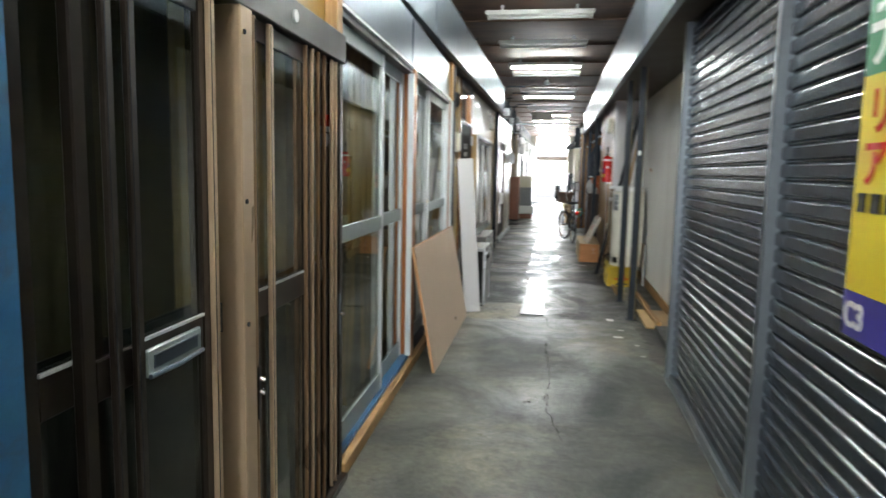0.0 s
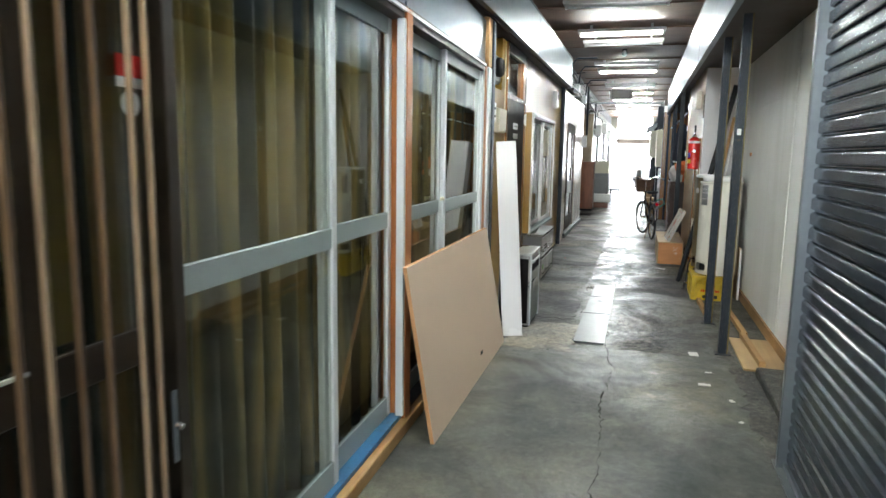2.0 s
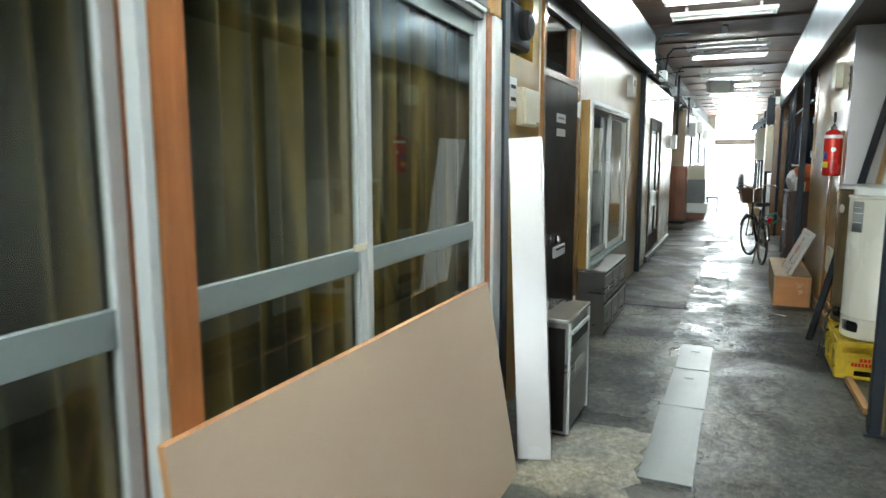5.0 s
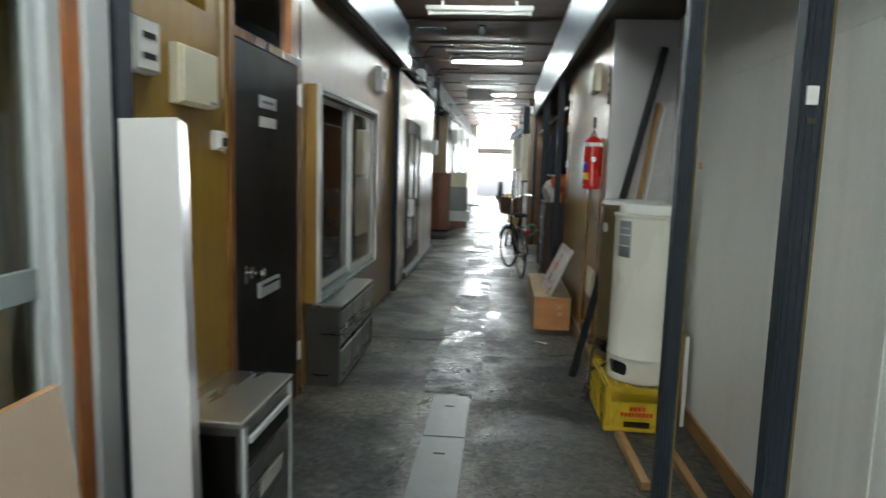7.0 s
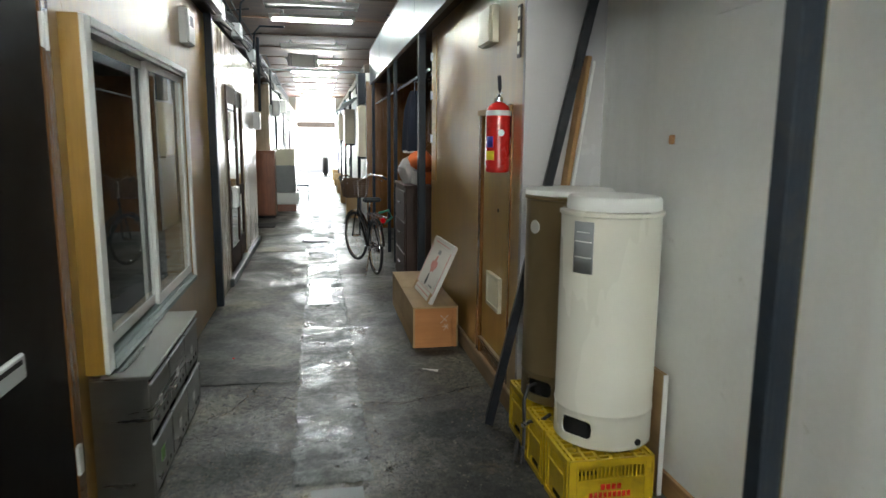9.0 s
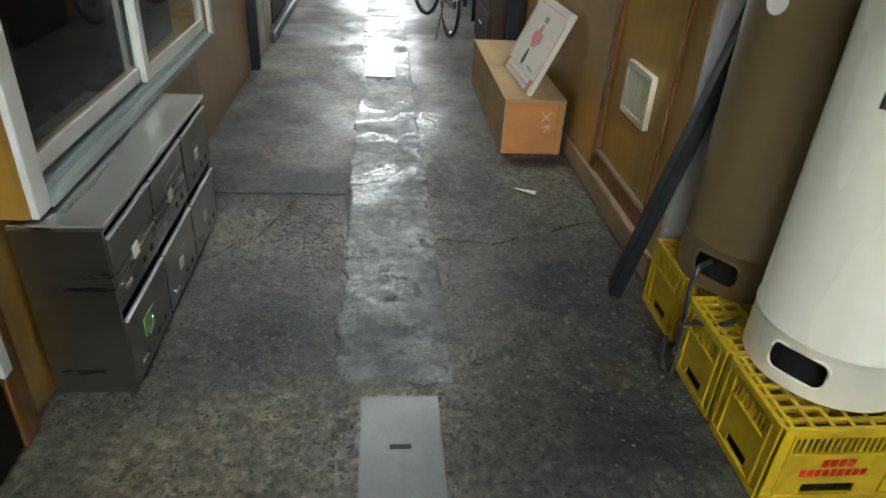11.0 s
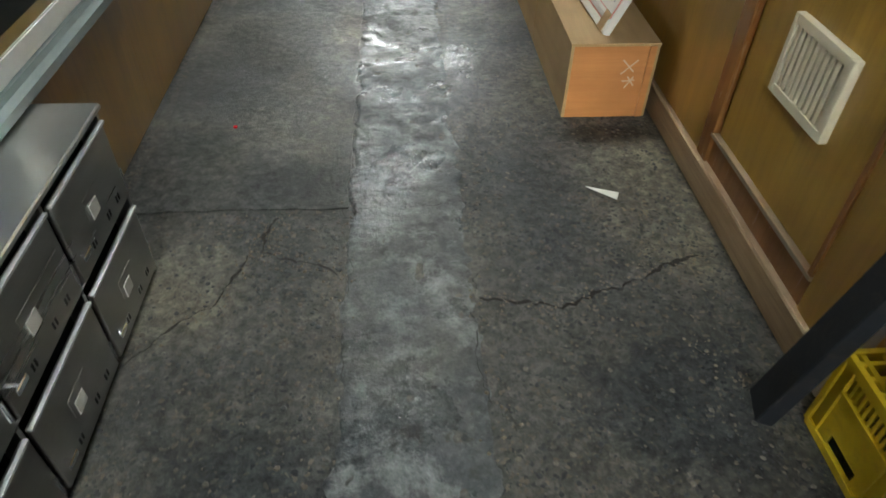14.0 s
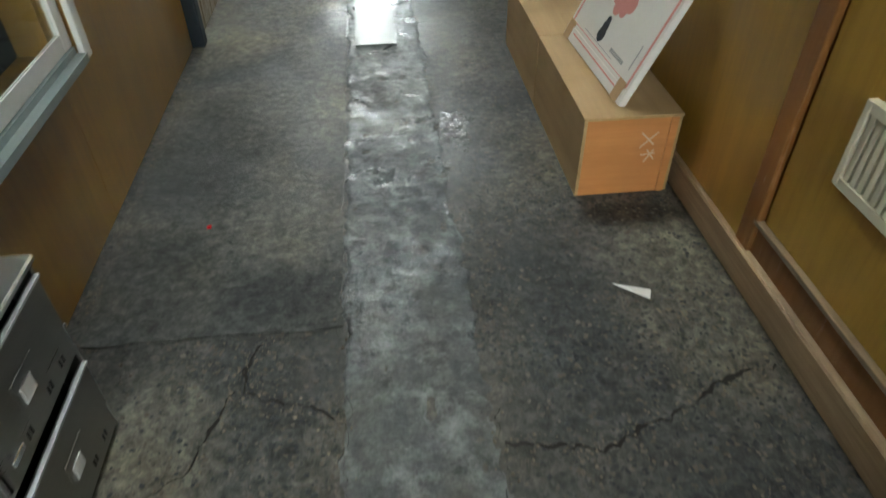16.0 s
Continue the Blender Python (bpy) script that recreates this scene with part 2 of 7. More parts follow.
M = dict(
    # Dark tones at (0.8, 9.55) and (0.45, 9.3) paint shade beside the crates.
    # The one at (0.8, 11.36) darkens the floor before the wooden box.
    floor=concrete("worn_concrete", (0.071, 0.071, 0.067), stone=0.8, wet=0.3, grit=1.0, seep=0.1, stains_and_shade=((-0.75, 10.55, 0.42, 0.3, (1.7, 1.66, 1.52)), (0.85, 10.95, 0.28, 0.5, (1.45, 1.42, 1.3)), (0.7, 10.1, 0.3, 0.25, (0.55, 0.6, 0.68)), (0.4, 10.9, 0.25, 0.4, (0.62, 0.68, 0.75)), (-0.45, 9.8, 0.4, 0.3, (0.7, 0.76, 0.8)), (-0.6, 12.0, 0.3, 0.6, (0.6, 0.66, 0.7)), (0.55, 8.3, 0.4, 0.6, (0.6, 0.64, 0.68)), (-0.5, 5.2, 0.5, 0.7, (1.6, 1.5, 1.3)), (0.5, 3.6, 0.5, 0.9, (1.5, 1.42, 1.25)), (-0.5, 9.3, 0.4, 0.3, (1.5, 1.4, 1.2)), (0.72, 9.6, 0.1, 0.08, (1.5, 1.25, 0.9)), (0.8, 9.55, 0.5, 0.5, (0.5, 0.5, 0.52)), (0.45, 9.3, 0.5, 0.5, (0.55, 0.54, 0.54)), (0.8, 11.36, 0.24, 0.09, (0.35, 0.32, 0.3)), (0.75, 11.15, 0.3, 0.16, (1.25, 1.28, 1.28)), (0.1, 2.2, 0.5, 0.5, (0.65, 0.68, 0.7)))),
    strip=concrete("damp_mortar", (0.066, 0.074, 0.079), wet=0.46, scale=2.2, lime=0.5),
    cover=surf("grey_concrete_cover", (0.088, 0.1, 0.106), 0.62, 5, 70, rough=0.34, bump=0.12, dirt=0.35, spec=0.6),
    patch=concrete("pale_patch_concrete", (0.2, 0.197, 0.182), wet=0.1),
    laminate=wood("glossy_wood_laminate", (0.38, 0.212, 0.032), (0.23, 0.122, 0.016), "z", 0.36, 0.85, 0.5, 0.03, 0.75, 0.32),
    laminate_dark=wood("brown_wood_laminate", (0.28, 0.13, 0.04), (0.15, 0.06, 0.018), "z", 0.25, 0.4, 0.6, 0.03, 0.5),
    ochre=wood("ochre_plywood", (0.42, 0.25, 0.04), (0.28, 0.153, 0.019), "z", 0.36, 0.3, 0.6, 0.05, 0.7),
    orange=wood("orange_painted_post", (0.5, 0.19, 0.055), (0.33, 0.105, 0.028), "z", 0.35, 0.3),
    olive_wood=wood("olive_stained_wood", (0.2, 0.14, 0.04), (0.1, 0.07, 0.018), "z", 0.6, 0, 0.7),
    timber=wood("raw_timber", (0.45, 0.27, 0.11), (0.27, 0.14, 0.05), "y", 0.6, 0, 0.7),
    timber_z=wood("raw_timber_upright", (0.5, 0.3, 0.13), (0.3, 0.15, 0.05), "z", 0.6, 0, 0.7),
    ceiling=wood("brown_ceiling_board", (0.27, 0.155, 0.095), (0.125, 0.066, 0.04), "x", 0.6, 0, 0.4),
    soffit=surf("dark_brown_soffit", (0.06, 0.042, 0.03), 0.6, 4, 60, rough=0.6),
    # Near black, for black parts and for gaps and insides painted dark.
    black=surf("black_parts_and_painted_dark", (0.012, 0.012, 0.013), 0.6, 3, rough=0.8),
    galv=sheet_metal("galvanised_sheet", (0.19, 0.24, 0.3)),
    shutter=surf("dark_grey_shutter_paint", (0.02, 0.029, 0.042), 0.8, 0.35, 60, rough=0.22, bump=0.0, spec=0.6),
    charcoal=surf("charcoal_painted_steel", (0.011, 0.013, 0.017), 0.6, 5, 60, rough=0.58, bump=0.15, dirt=0.4, spec=0.22),
    rail=surf("shutter_guide_steel", (0.16, 0.18, 0.2), 0.7, 3, 40, rough=0.35, metal=0.6),
    steel_paint=surf("slate_painted_steel", (0.02, 0.0285, 0.041), 0.55, 5, 60, rough=0.5, bump=0.15, dirt=0.45, spec=0.3),
    alu=surf("aluminium", (0.68, 0.71, 0.725), 0.93, 4, 70, rough=0.34, metal=0.2, bump=0.02),
    alu_rail=surf("dull_aluminium_rail", (0.31, 0.365, 0.365), 0.85, 4, 70, rough=0.42, metal=0.3, bump=0.02),
    asphalt=surf("outdoor_asphalt", (0.16, 0.155, 0.15), 0.85, 0.2, 30, rough=0.9),
    bronze=surf("bronze_anodised_aluminium", (0.042, 0.032, 0.024), 0.7, 4, 70, rough=0.35, metal=0.5, bump=0.05),
    tan_alu=surf("tan_anodised_aluminium", (0.6, 0.43, 0.28), 0.93, 4, 50, (1, 1, 0.3), 0.3, 0.45, 0.03),
    tan_dark=surf("dark_tan_anodised_aluminium", (0.3, 0.185, 0.105), 0.9, 4, 50, (1, 1, 0.3), 0.28, 0.6, 0.03),
    blue=surf("blue_paint", (0.03, 0.13, 0.27), 0.7, 5, 50, rough=0.4, dirt=0.5),
    white_wall=stained_board("off_white_board", (0.89, 0.9, 0.88)),
    white=surf("white_paint", (0.8, 0.8, 0.78), 0.88, 3, 50, rough=0.35, bump=0.06),
    cream=surf("cream_plastic", (0.68, 0.63, 0.48), 0.85, 3, 50, rough=0.4),
    plaster=surf("dull_plaster", (0.3, 0.28, 0.24), 0.75, 1.5, 30, rough=0.8, dirt=0.3),
    smoked=glass("smoked_glass", (0.5, 0.52, 0.45), 0.03),
    clear=glass("window_glass"),
    shop_glass=glass("greenish_shop_glass", (0.66, 0.71, 0.64)),
    tube=glow("fluorescent_tube", (0.96, 1.0, 0.94), 57.0),
    lamp_white=surf("lamp_enamel", (0.75, 0.74, 0.7), 0.85, 3, rough=0.4),
    chrome=surf("chrome", (0.85, 0.86, 0.88), 0.9, 6, 80, rough=0.16, metal=1.0, bump=0.02),
    # One steel twice: shade on fronts and light on tops are in the colour.
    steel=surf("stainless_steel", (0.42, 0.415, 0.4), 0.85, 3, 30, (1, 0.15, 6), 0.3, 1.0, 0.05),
    steel_lit_top=surf("brushed_stainless_lit_top", (0.68, 0.68, 0.66), 0.88, 3, 30, (1, 0.15, 6), 0.28, 1.0, 0.05),
    grey=surf("grey_print", (0.25, 0.26, 0.27), 0.8, 8, rough=0.6),
    red=surf("red_paint", (0.62, 0.03, 0.025), 0.8, 6, 60, rough=0.25, bump=0.04, coat=0.5),
    green=surf("green_paper", (0.3, 0.55, 0.2), 0.85, 8, rough=0.7),
    door=surf("dark_brown_door_paint", (0.0065, 0.005, 0.0045), 0.7, 3, 90, rough=0.46, bump=0.08, spec=0.14),
    # Near black, so rooms behind glass read unlit: their gloom is the paint.
    dim=surf("painted_room_gloom", (0.022, 0.028, 0.029), 0.7, 2, rough=0.8),
    rose=surf("dull_red_cloth", (0.22, 0.09, 0.09), 0.6, 8, 60, (1, 4, 0.3), 0.85),
    pale_laminate=wood("glossy_pale_laminate", (0.42, 0.32, 0.21), (0.32, 0.23, 0.14), "z", 0.28, 0.3, 0.5, 0.03, 0.3),
    mdf=surf("beige_fibreboard", (0.58, 0.445, 0.335), 0.92, 2, 120, rough=0.55, bump=0.06),
    mdf_edge=surf("raw_board_edge", (0.52, 0.27, 0.12), 0.8, 8, 90, rough=0.75),
    melamine=surf("glossy_white_board", (0.53, 0.515, 0.52), 0.94, 2, 60, rough=0.24, bump=0.02, coat=0.3),
    tank=surf("cream_enamel", (0.71, 0.685, 0.6), 0.975, 2, 60, (1, 1, 0.3), 0.28, bump=0.03, coat=0.4),
    tank_brown=surf("bronze_enamel", (0.17, 0.125, 0.062), 0.85, 2, 60, (1, 1, 0.3), 0.32, 0.3, 0.03),
    crate=surf("yellow_crate_plastic", (0.54, 0.37, 0.012), 0.8, 5, 50, rough=0.38, bump=0.06, dirt=0.35),
    rubber=surf("black_rubber", (0.02, 0.02, 0.021), 0.7, 6, rough=0.6),
    yellow=surf("yellow_sign_vinyl", (0.72, 0.55, 0.02), 0.93, 2, rough=0.4),
    sign_green=surf("green_sign_vinyl", (0.02, 0.2, 0.08), 0.9, 2, rough=0.4),
    sign_blue=surf("blue_sign_vinyl", (0.04, 0.03, 0.28), 0.9, 2, rough=0.4),
    navy=surf("navy_cloth", (0.012, 0.017, 0.035), 0.6, 6, 60, rough=0.9),
    orange_cloth=surf("orange_cloth", (0.6, 0.13, 0.03), 0.75, 6, 60, rough=0.8),
    bag=surf("thin_clear_plastic", (0.5, 0.48, 0.47), 0.7, 9, 40, rough=0.3, bump=0.4),
    carton=surf("printed_carton", (0.64, 0.62, 0.58), 0.9, 3, 60, rough=0.6),
    kraft=surf("kraft_paper", (0.42, 0.27, 0.13), 0.8, 5, 60, rough=0.7),
    crate_wood=wood("varnished_crate_board", (0.62, 0.27, 0.09), (0.42, 0.16, 0.045), "x", 0.45, 0.1, 0.5, 0.08, 0.4),
    ply=wood("pale_plywood", (0.46, 0.32, 0.16), (0.31, 0.19, 0.08), "y", 0.55, 0, 0.5, 0.08, 0.5),
    mahogany=wood("reddish_cabinet_wood", (0.26, 0.08, 0.03), (0.14, 0.04, 0.015), "z", 0.35, 0.3, 0.6),
    tail_red=surf("red_reflector", (0.7, 0.01, 0.02), 0.9, 8, rough=0.15, coat=1.0),
    bike=surf("dark_bike_enamel", (0.03, 0.035, 0.04), 0.7, 5, rough=0.25, coat=0.6),
    wicker=surf("brown_basket", (0.12, 0.06, 0.03), 0.6, 10, 80, rough=0.7, bump=0.4),
    teal=surf("green_strap", (0.03, 0.2, 0.13), 0.8, 6, rough=0.6),
    dark_glass=surf("dark_glazing", (0.05, 0.045, 0.03), 0.7, 3, 60, rough=0.16, bump=0.02),
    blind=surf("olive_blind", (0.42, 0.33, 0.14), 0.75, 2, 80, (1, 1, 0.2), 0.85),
    # Darker copy of the olive blind, for the dim reflection in one pane.
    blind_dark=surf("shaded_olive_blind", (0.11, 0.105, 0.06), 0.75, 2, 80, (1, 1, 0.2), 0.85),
    baseboard=wood("worn_baseboard", (0.34, 0.24, 0.14), (0.2, 0.13, 0.07), "y", 0.6, 0, 0.7),
    grey_chalk=surf("chalk", (0.62, 0.45, 0.36), 0.8, 9, rough=0.9),
    rose_print=surf("faded_red_print", (0.6, 0.25, 0.22), 0.85, 9, rough=0.7),
    pebble=pebble_stone(),
    cab_dark=wood("dark_cabinet_wood", (0.07, 0.035, 0.025), (0.03, 0.016, 0.012), "z", 0.6, 0.0, 0.6),
    tube_off=surf("unlit_tube_glass", (0.72, 0.72, 0.7), 0.95, 4, rough=0.2),
    smooth=concrete("smooth_grey_concrete", (0.066, 0.068, 0.065), wet=0.24, grit=1.0, stains_and_shade=((-0.5, 11.5, 0.3, 0.35, (1.5, 1.42, 1.28)), (-0.75, 12.1, 0.25, 0.5, (0.6, 0.62, 0.64)), (-0.35, 12.5, 0.2, 0.5, (1.4, 1.38, 1.3)), (-0.8, 13.0, 0.25, 0.3, (1.5, 1.4, 1.2)), (-0.4, 11.1, 0.25, 0.12, (0.62, 0.64, 0.66)), (-0.8, 11.3, 0.2, 0.2, (0.7, 0.72, 0.72)))),
    trowelled=concrete("trowelled_concrete", (0.08, 0.083, 0.074), wet=0.33, seep=0.04, grit=0.35, scale=0.8, stains_and_shade=((-0.2, 3.4, 0.5, 0.6, (1.35, 1.3, 1.15)), (0.5, 4.6, 0.45, 0.7, (0.68, 0.72, 0.74)), (0.1, 5.6, 0.5, 0.5, (1.35, 1.3, 1.2)), (0.7, 6.2, 0.3, 0.6, (1.4, 1.32, 1.15)), (-0.3, 6.4, 0.4, 0.25, (0.7, 0.72, 0.75)), (0.4, 2.2, 0.5, 0.6, (0.75, 0.78, 0.8)))),
    crumb=surf("pale_crumbs", (0.2, 0.165, 0.12), 0.6, 30, 90, rough=0.9),
    crack=surf("dark_crack_dirt", (0.018, 0.015, 0.012), 0.6, 20, rough=0.95),
)

def curtain_cloth():
    """Woven olive cloth; light and dark of its pleats are painted in as stripes."""
    m, t, n, l, p = nodes_of("pleat_shaded_curtain_cloth")
    v = coords(t, (0.05, 1, 0.03))
    a, b = noise_of(t, v, 12.0, 1, 0.5), noise_of(t, coords(t, (1, 1, 0.4)), 120, 4)
    col = ramp_of(t, a, [(0.36, (0.012, 0.012, 0.006)), (0.46, (0.07, 0.058, 0.02)), (0.52, (0.28, 0.19, 0.058)), (0.58, (0.18, 0.13, 0.043)), (0.66, (0.02, 0.018, 0.009))])
    l.new(mixed(t, 0.1, col, ramp_of(t, b, [(0.3, (0.03, 0.025, 0.012)), (0.7, (0.2, 0.16, 0.08))])), p.inputs["Base Color"])
    p.inputs["Roughness"].default_value = 0.9
    bumped(t, p, b, 0.2, 0.002)
    return m


M["curtain"] = curtain_cloth()


# ---- building helpers ----
def bx(bm, x0, x1, y0, y1, z0, z1, bevel=0.0, m=None):
    """A box, with bevelled edges if asked, turned by m."""
    r = bmesh.ops.create_cube(bm, size=1.0, matrix=Matrix.Translation(((x0 + x1) / 2, (y0 + y1) / 2, (z0 + z1) / 2)) @ Matrix.Diagonal((x1 - x0, y1 - y0, z1 - z0, 1)))
    vs = r["verts"]
    if bevel:
        es = list({e for v in vs for e in v.link_edges})
        out = bmesh.ops.bevel(bm, geom=es, offset=bevel, segments=1, affect="EDGES", profile=0.5)
        vs = list({v for f in out["faces"] for v in f.verts} | {v for v in vs if v.is_valid})
    if m is not None:
        bmesh.ops.transform(bm, matrix=m, verts=vs)
    return bm


def box(*a, **k):
    return bx(bmesh.new(), *a, **k)


def rod(bm, a, b, r, r2=None, seg=12, caps=True):
    """A round bar from a to b."""
    a, b = Vector(a), Vector(b)
    d = b - a
    m = Matrix.Translation((a + b) / 2) @ d.to_track_quat("Z", "Y").to_matrix().to_4x4()
    bmesh.ops.create_cone(bm, cap_ends=caps, segments=seg, radius1=r, radius2=r if r2 is None else r2, depth=d.length, matrix=m)
    return bm


def lathe(bm, cx, cy, prof, seg=32, m=None):
    """A solid of revolution about the upright through cx, cy; prof: radius, height."""
    rings = []
    for r, z in prof:
        rings.append([bm.verts.new((cx + r * math.cos(2 * math.pi * k / seg), cy + r * math.sin(2 * math.pi * k / seg), z)) for k in range(seg)])
    for a, b in zip(rings, rings[1:]):
        for k in range(seg):
            bm.faces.new((a[k], a[(k + 1) % seg], b[(k + 1) % seg], b[k]))
    bm.faces.new(list(reversed(rings[0])))
    bm.faces.new(rings[-1])
    if m is not None:
        bmesh.ops.transform(bm, matrix=m, verts=[v for r in rings for v in r])
    return bm


def tube(bm, pts, r, seg=8):
    """A bent round bar through the points."""
    pts = [Vector(p) for p in pts]
    rings = []
    for i, p in enumerate(pts):
        d = (pts[min(i + 1, len(pts) - 1)] - pts[max(i - 1, 0)]).normalized()
        q = d.to_track_quat("Z", "Y").to_matrix()
        rings.append([bm.verts.new(p + q @ Vector((r * math.cos(2 * math.pi * k / seg), r * math.sin(2 * math.pi * k / seg), 0))) for k in range(seg)])
    for a, b in zip(rings, rings[1:]):
        for k in range(seg):
            bm.faces.new((a[k], a[(k + 1) % seg], b[(k + 1) % seg], b[k]))
    bm.faces.new(list(reversed(rings[0])))
    bm.faces.new(rings[-1])
    return bm


def ring(bm, c, r, w, axis="x", seg=32, tube_seg=8):
    """A torus about an axis."""
    q = {"x": Matrix.Rotation(radians(90), 4, "Y"), "y": Matrix.Rotation(radians(90), 4, "X"), "z": Matrix.Identity(4)}[axis]
    vs = []
    for i in range(seg):
        a = 2 * math.pi * i / seg
        vs.append([bm.verts.new(Vector(c) + (q @ Vector(((r + w * math.cos(b)) * math.cos(a), (r + w * math.cos(b)) * math.sin(a), w * math.sin(b))))) for b in (2 * math.pi * k / tube_seg for k in range(tube_seg))])
    for i in range(seg):
        for k in range(tube_seg):
            bm.faces.new((vs[i][k], vs[(i + 1) % seg][k], vs[(i + 1) % seg][(k + 1) % tube_seg], vs[i][(k + 1) % tube_seg]))
    return bm


def base_of(ob):
    while ob.parent:
        ob = ob.parent
    return ob.location


SKEW = {"on": False}


def part(name, bm, material, parent=None, label="", smooth=False):
    """Links a bmesh, built in the world's place, as one mesh under a thing or part."""
    me = bpy.data.meshes.new(name)
    if SKEW["on"]:
        for v in bm.verts:
            v.co.x += 0.13 - 0.035 * (v.co.y - 3.03)
    if parent:
        bmesh.ops.translate(bm, verts=bm.verts, vec=-base_of(parent))
    bmesh.ops.recalc_face_normals(bm, faces=bm.faces)
    bm.to_mesh(me)
    bm.free()
    for mm in material if isinstance(material, (list, tuple)) else [material]:
        me.materials.append(mm)
    if smooth:
        for poly in me.polygons:
            poly.use_smooth = True
        me.set_sharp_from_angle(angle=radians(40))
    ob = new(name, me)
    ob.parent = parent
    return tagged(ob, label) if label else ob


def thing(name, at, label, category, group="", kind=""):
    ob = new(name)
    ob.location = at
    ob.empty_display_size = 0.1
    return tagged(ob, label, category, group, kind)


def structure(name, bm, material, label, category, smooth=False):
    return tagged(part(name, bm, material, None, "", smooth), label, category, "", "structure")


# ---- floor, ceiling, walls ----
WL, WR = -1.02, 1.02          # faces of the side walls
FL, FR = -0.87, 0.87          # faces of the hung fascias
FAR = 40.0

bm = bmesh.new()
NX, NY = 40, 480
for j in range(NY + 1):
    for i in range(NX + 1):
        x, y = -3.4 + 6.8 * i / NX, -7.0 + 48.0 * j / NY
        h = 0.003 * noise.noise((x * 1.3, y * 1.3, 0)) + 0.0015 * noise.noise((x * 5, y * 5, 3))
        bm.verts.new((x, y, h - 0.005))
bm.verts.ensure_lookup_table()
for j in range(NY):
    for i in range(NX):
        a = j * (NX + 1) + i
        bm.faces.new([bm.verts[k] for k in (a, a + 1, a + NX + 2, a + NX + 1)])
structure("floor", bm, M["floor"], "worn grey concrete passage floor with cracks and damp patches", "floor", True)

structure("ground", box(-400, 400, -400, 600, -0.3, -0.05), M["asphalt"], "grey asphalt ground outside the passage", "ground")

# ceiling boards with battens, in one mesh
bm = bmesh.new()
bx(bm, -3.4, 3.4, -7, 40.2, 3.66, 3.75)
y = -6.6
while y < 40:
    bx(bm, -1.3, 1.3, y, y + 0.035, 3.64, 3.66)
    y += 1.82
structure("ceiling", bm, M["ceiling"], "brown board ceiling with cross battens over the passage", "ceiling")

# outer closing walls, dark beyond the shop fronts
structure("wall_west", box(-3.5, -3.4, -7, 40.4, -0.1, 3.8), M["plaster"], "dim plaster wall at the back of the shops", "wall")
structure("wall_east", box(3.4, 3.5, -7, 40.4, -0.1, 3.8), M["plaster"], "dim plaster wall at the back of the shops", "wall")
bm = bmesh.new()
bx(bm, -3.4, -1.0, -7.1, -7, 0, 3.8)
bx(bm, 1.0, 3.4, -7.1, -7, 0, 3.8)
bx(bm, -1.0, 1.0, -7.1, -7, 2.7, 3.8)
structure("wall_south", bm, M["plaster"], "plain plaster wall round the near opening", "wall")
bm = bmesh.new()
bx(bm, -3.4, -1.05, FAR, FAR + 0.2, 0, 3.8)
bx(bm, 0.8, 3.4, FAR, FAR + 0.2, 0, 3.8)
structure("wall_north", bm, M["plaster"], "plain plaster wall beside the far opening", "wall")
# Added glowing sheet in place of the overexposed daylight outside.
structure("backdrop", box(-40, 40, 90, 90.2, -0.2, 30), glow("daylight_glow_sheet", (1.0, 0.99, 0.97), 2.5), "glowing sheet added for the bright daylight beyond the far opening", "backdrop")
structure("lintel_beam", box(-1.05, 1.05, FAR - 0.1, FAR + 0.2, 2.22, 2.5), M["soffit"], "weathered brown beam across the far opening", "beam")


# ---- left side: shop fronts ----
def pane_of(name, bm, mat, parent):
    ob = part(name, bm, mat, parent)
    ob.visible_shadow = False
    return ob


def sliding_door(y0, y1, x, z0, z1, mid, frame_mat, glass_mat, label, stile=0.045, rail=0.07, midrail=0.08, depth=0.03, group="", rail_mat=None):
    """A glazed sliding leaf: two stiles, three rails and two panes."""
    rail_mat = rail_mat or frame_mat
    d = thing("sliding_door", (x, (y0 + y1) / 2, z0), label, "door", group)
    for a in (y0, y1 - stile):
        part("stile", box(x - depth, x, a, a + stile, z0, z1, bevel=0.004), frame_mat, d)
    part("top_rail", box(x - depth + 0.004, x - 0.004, y0 + stile, y1 - stile, z1 - rail * 0.7, z1), rail_mat, d)
    part("middle_rail", box(x - depth + 0.004, x - 0.003, y0 + stile, y1 - stile, mid - midrail / 2, mid + midrail / 2, bevel=0.003), rail_mat, d)
    part("bottom_rail", box(x - depth + 0.004, x - 0.004, y0 + stile, y1 - stile, z0, z0 + rail), rail_mat, d)
    xc = x - depth / 2
    pane_of("pane", box(xc - 0.0025, xc + 0.0025, y0 + stile, y1 - stile, z0 + rail, mid - midrail / 2), glass_mat, d)
    pane_of("pane", box(xc - 0.0025, xc + 0.0025, y0 + stile, y1 - stile, mid + midrail / 2, z1 - rail * 0.7), glass_mat, d)
    return d


# the first shop fronts stand at a slight angle to the passage
SKEW["on"] = True
# blue post and plain wall behind the start
structure("wall_left_start", box(-1.12, -1.0, -7.093, 0.8, 0, 2.65), M["laminate_dark"], "brown laminate wall before the shop fronts", "wall")
p = thing("blue_post", (-0.95, 0.928, 0), "blue painted steel post with scratches beside bronze doors", "post")
part("shaft", box(-1.1, -0.88, 0.8, 1.03, 0.02, 2.9, bevel=0.008), M["blue"], p)
part("foot_plate", box(-1.12, -0.86, 0.78, 1.045, 0, 0.02), M["steel_paint"], p)

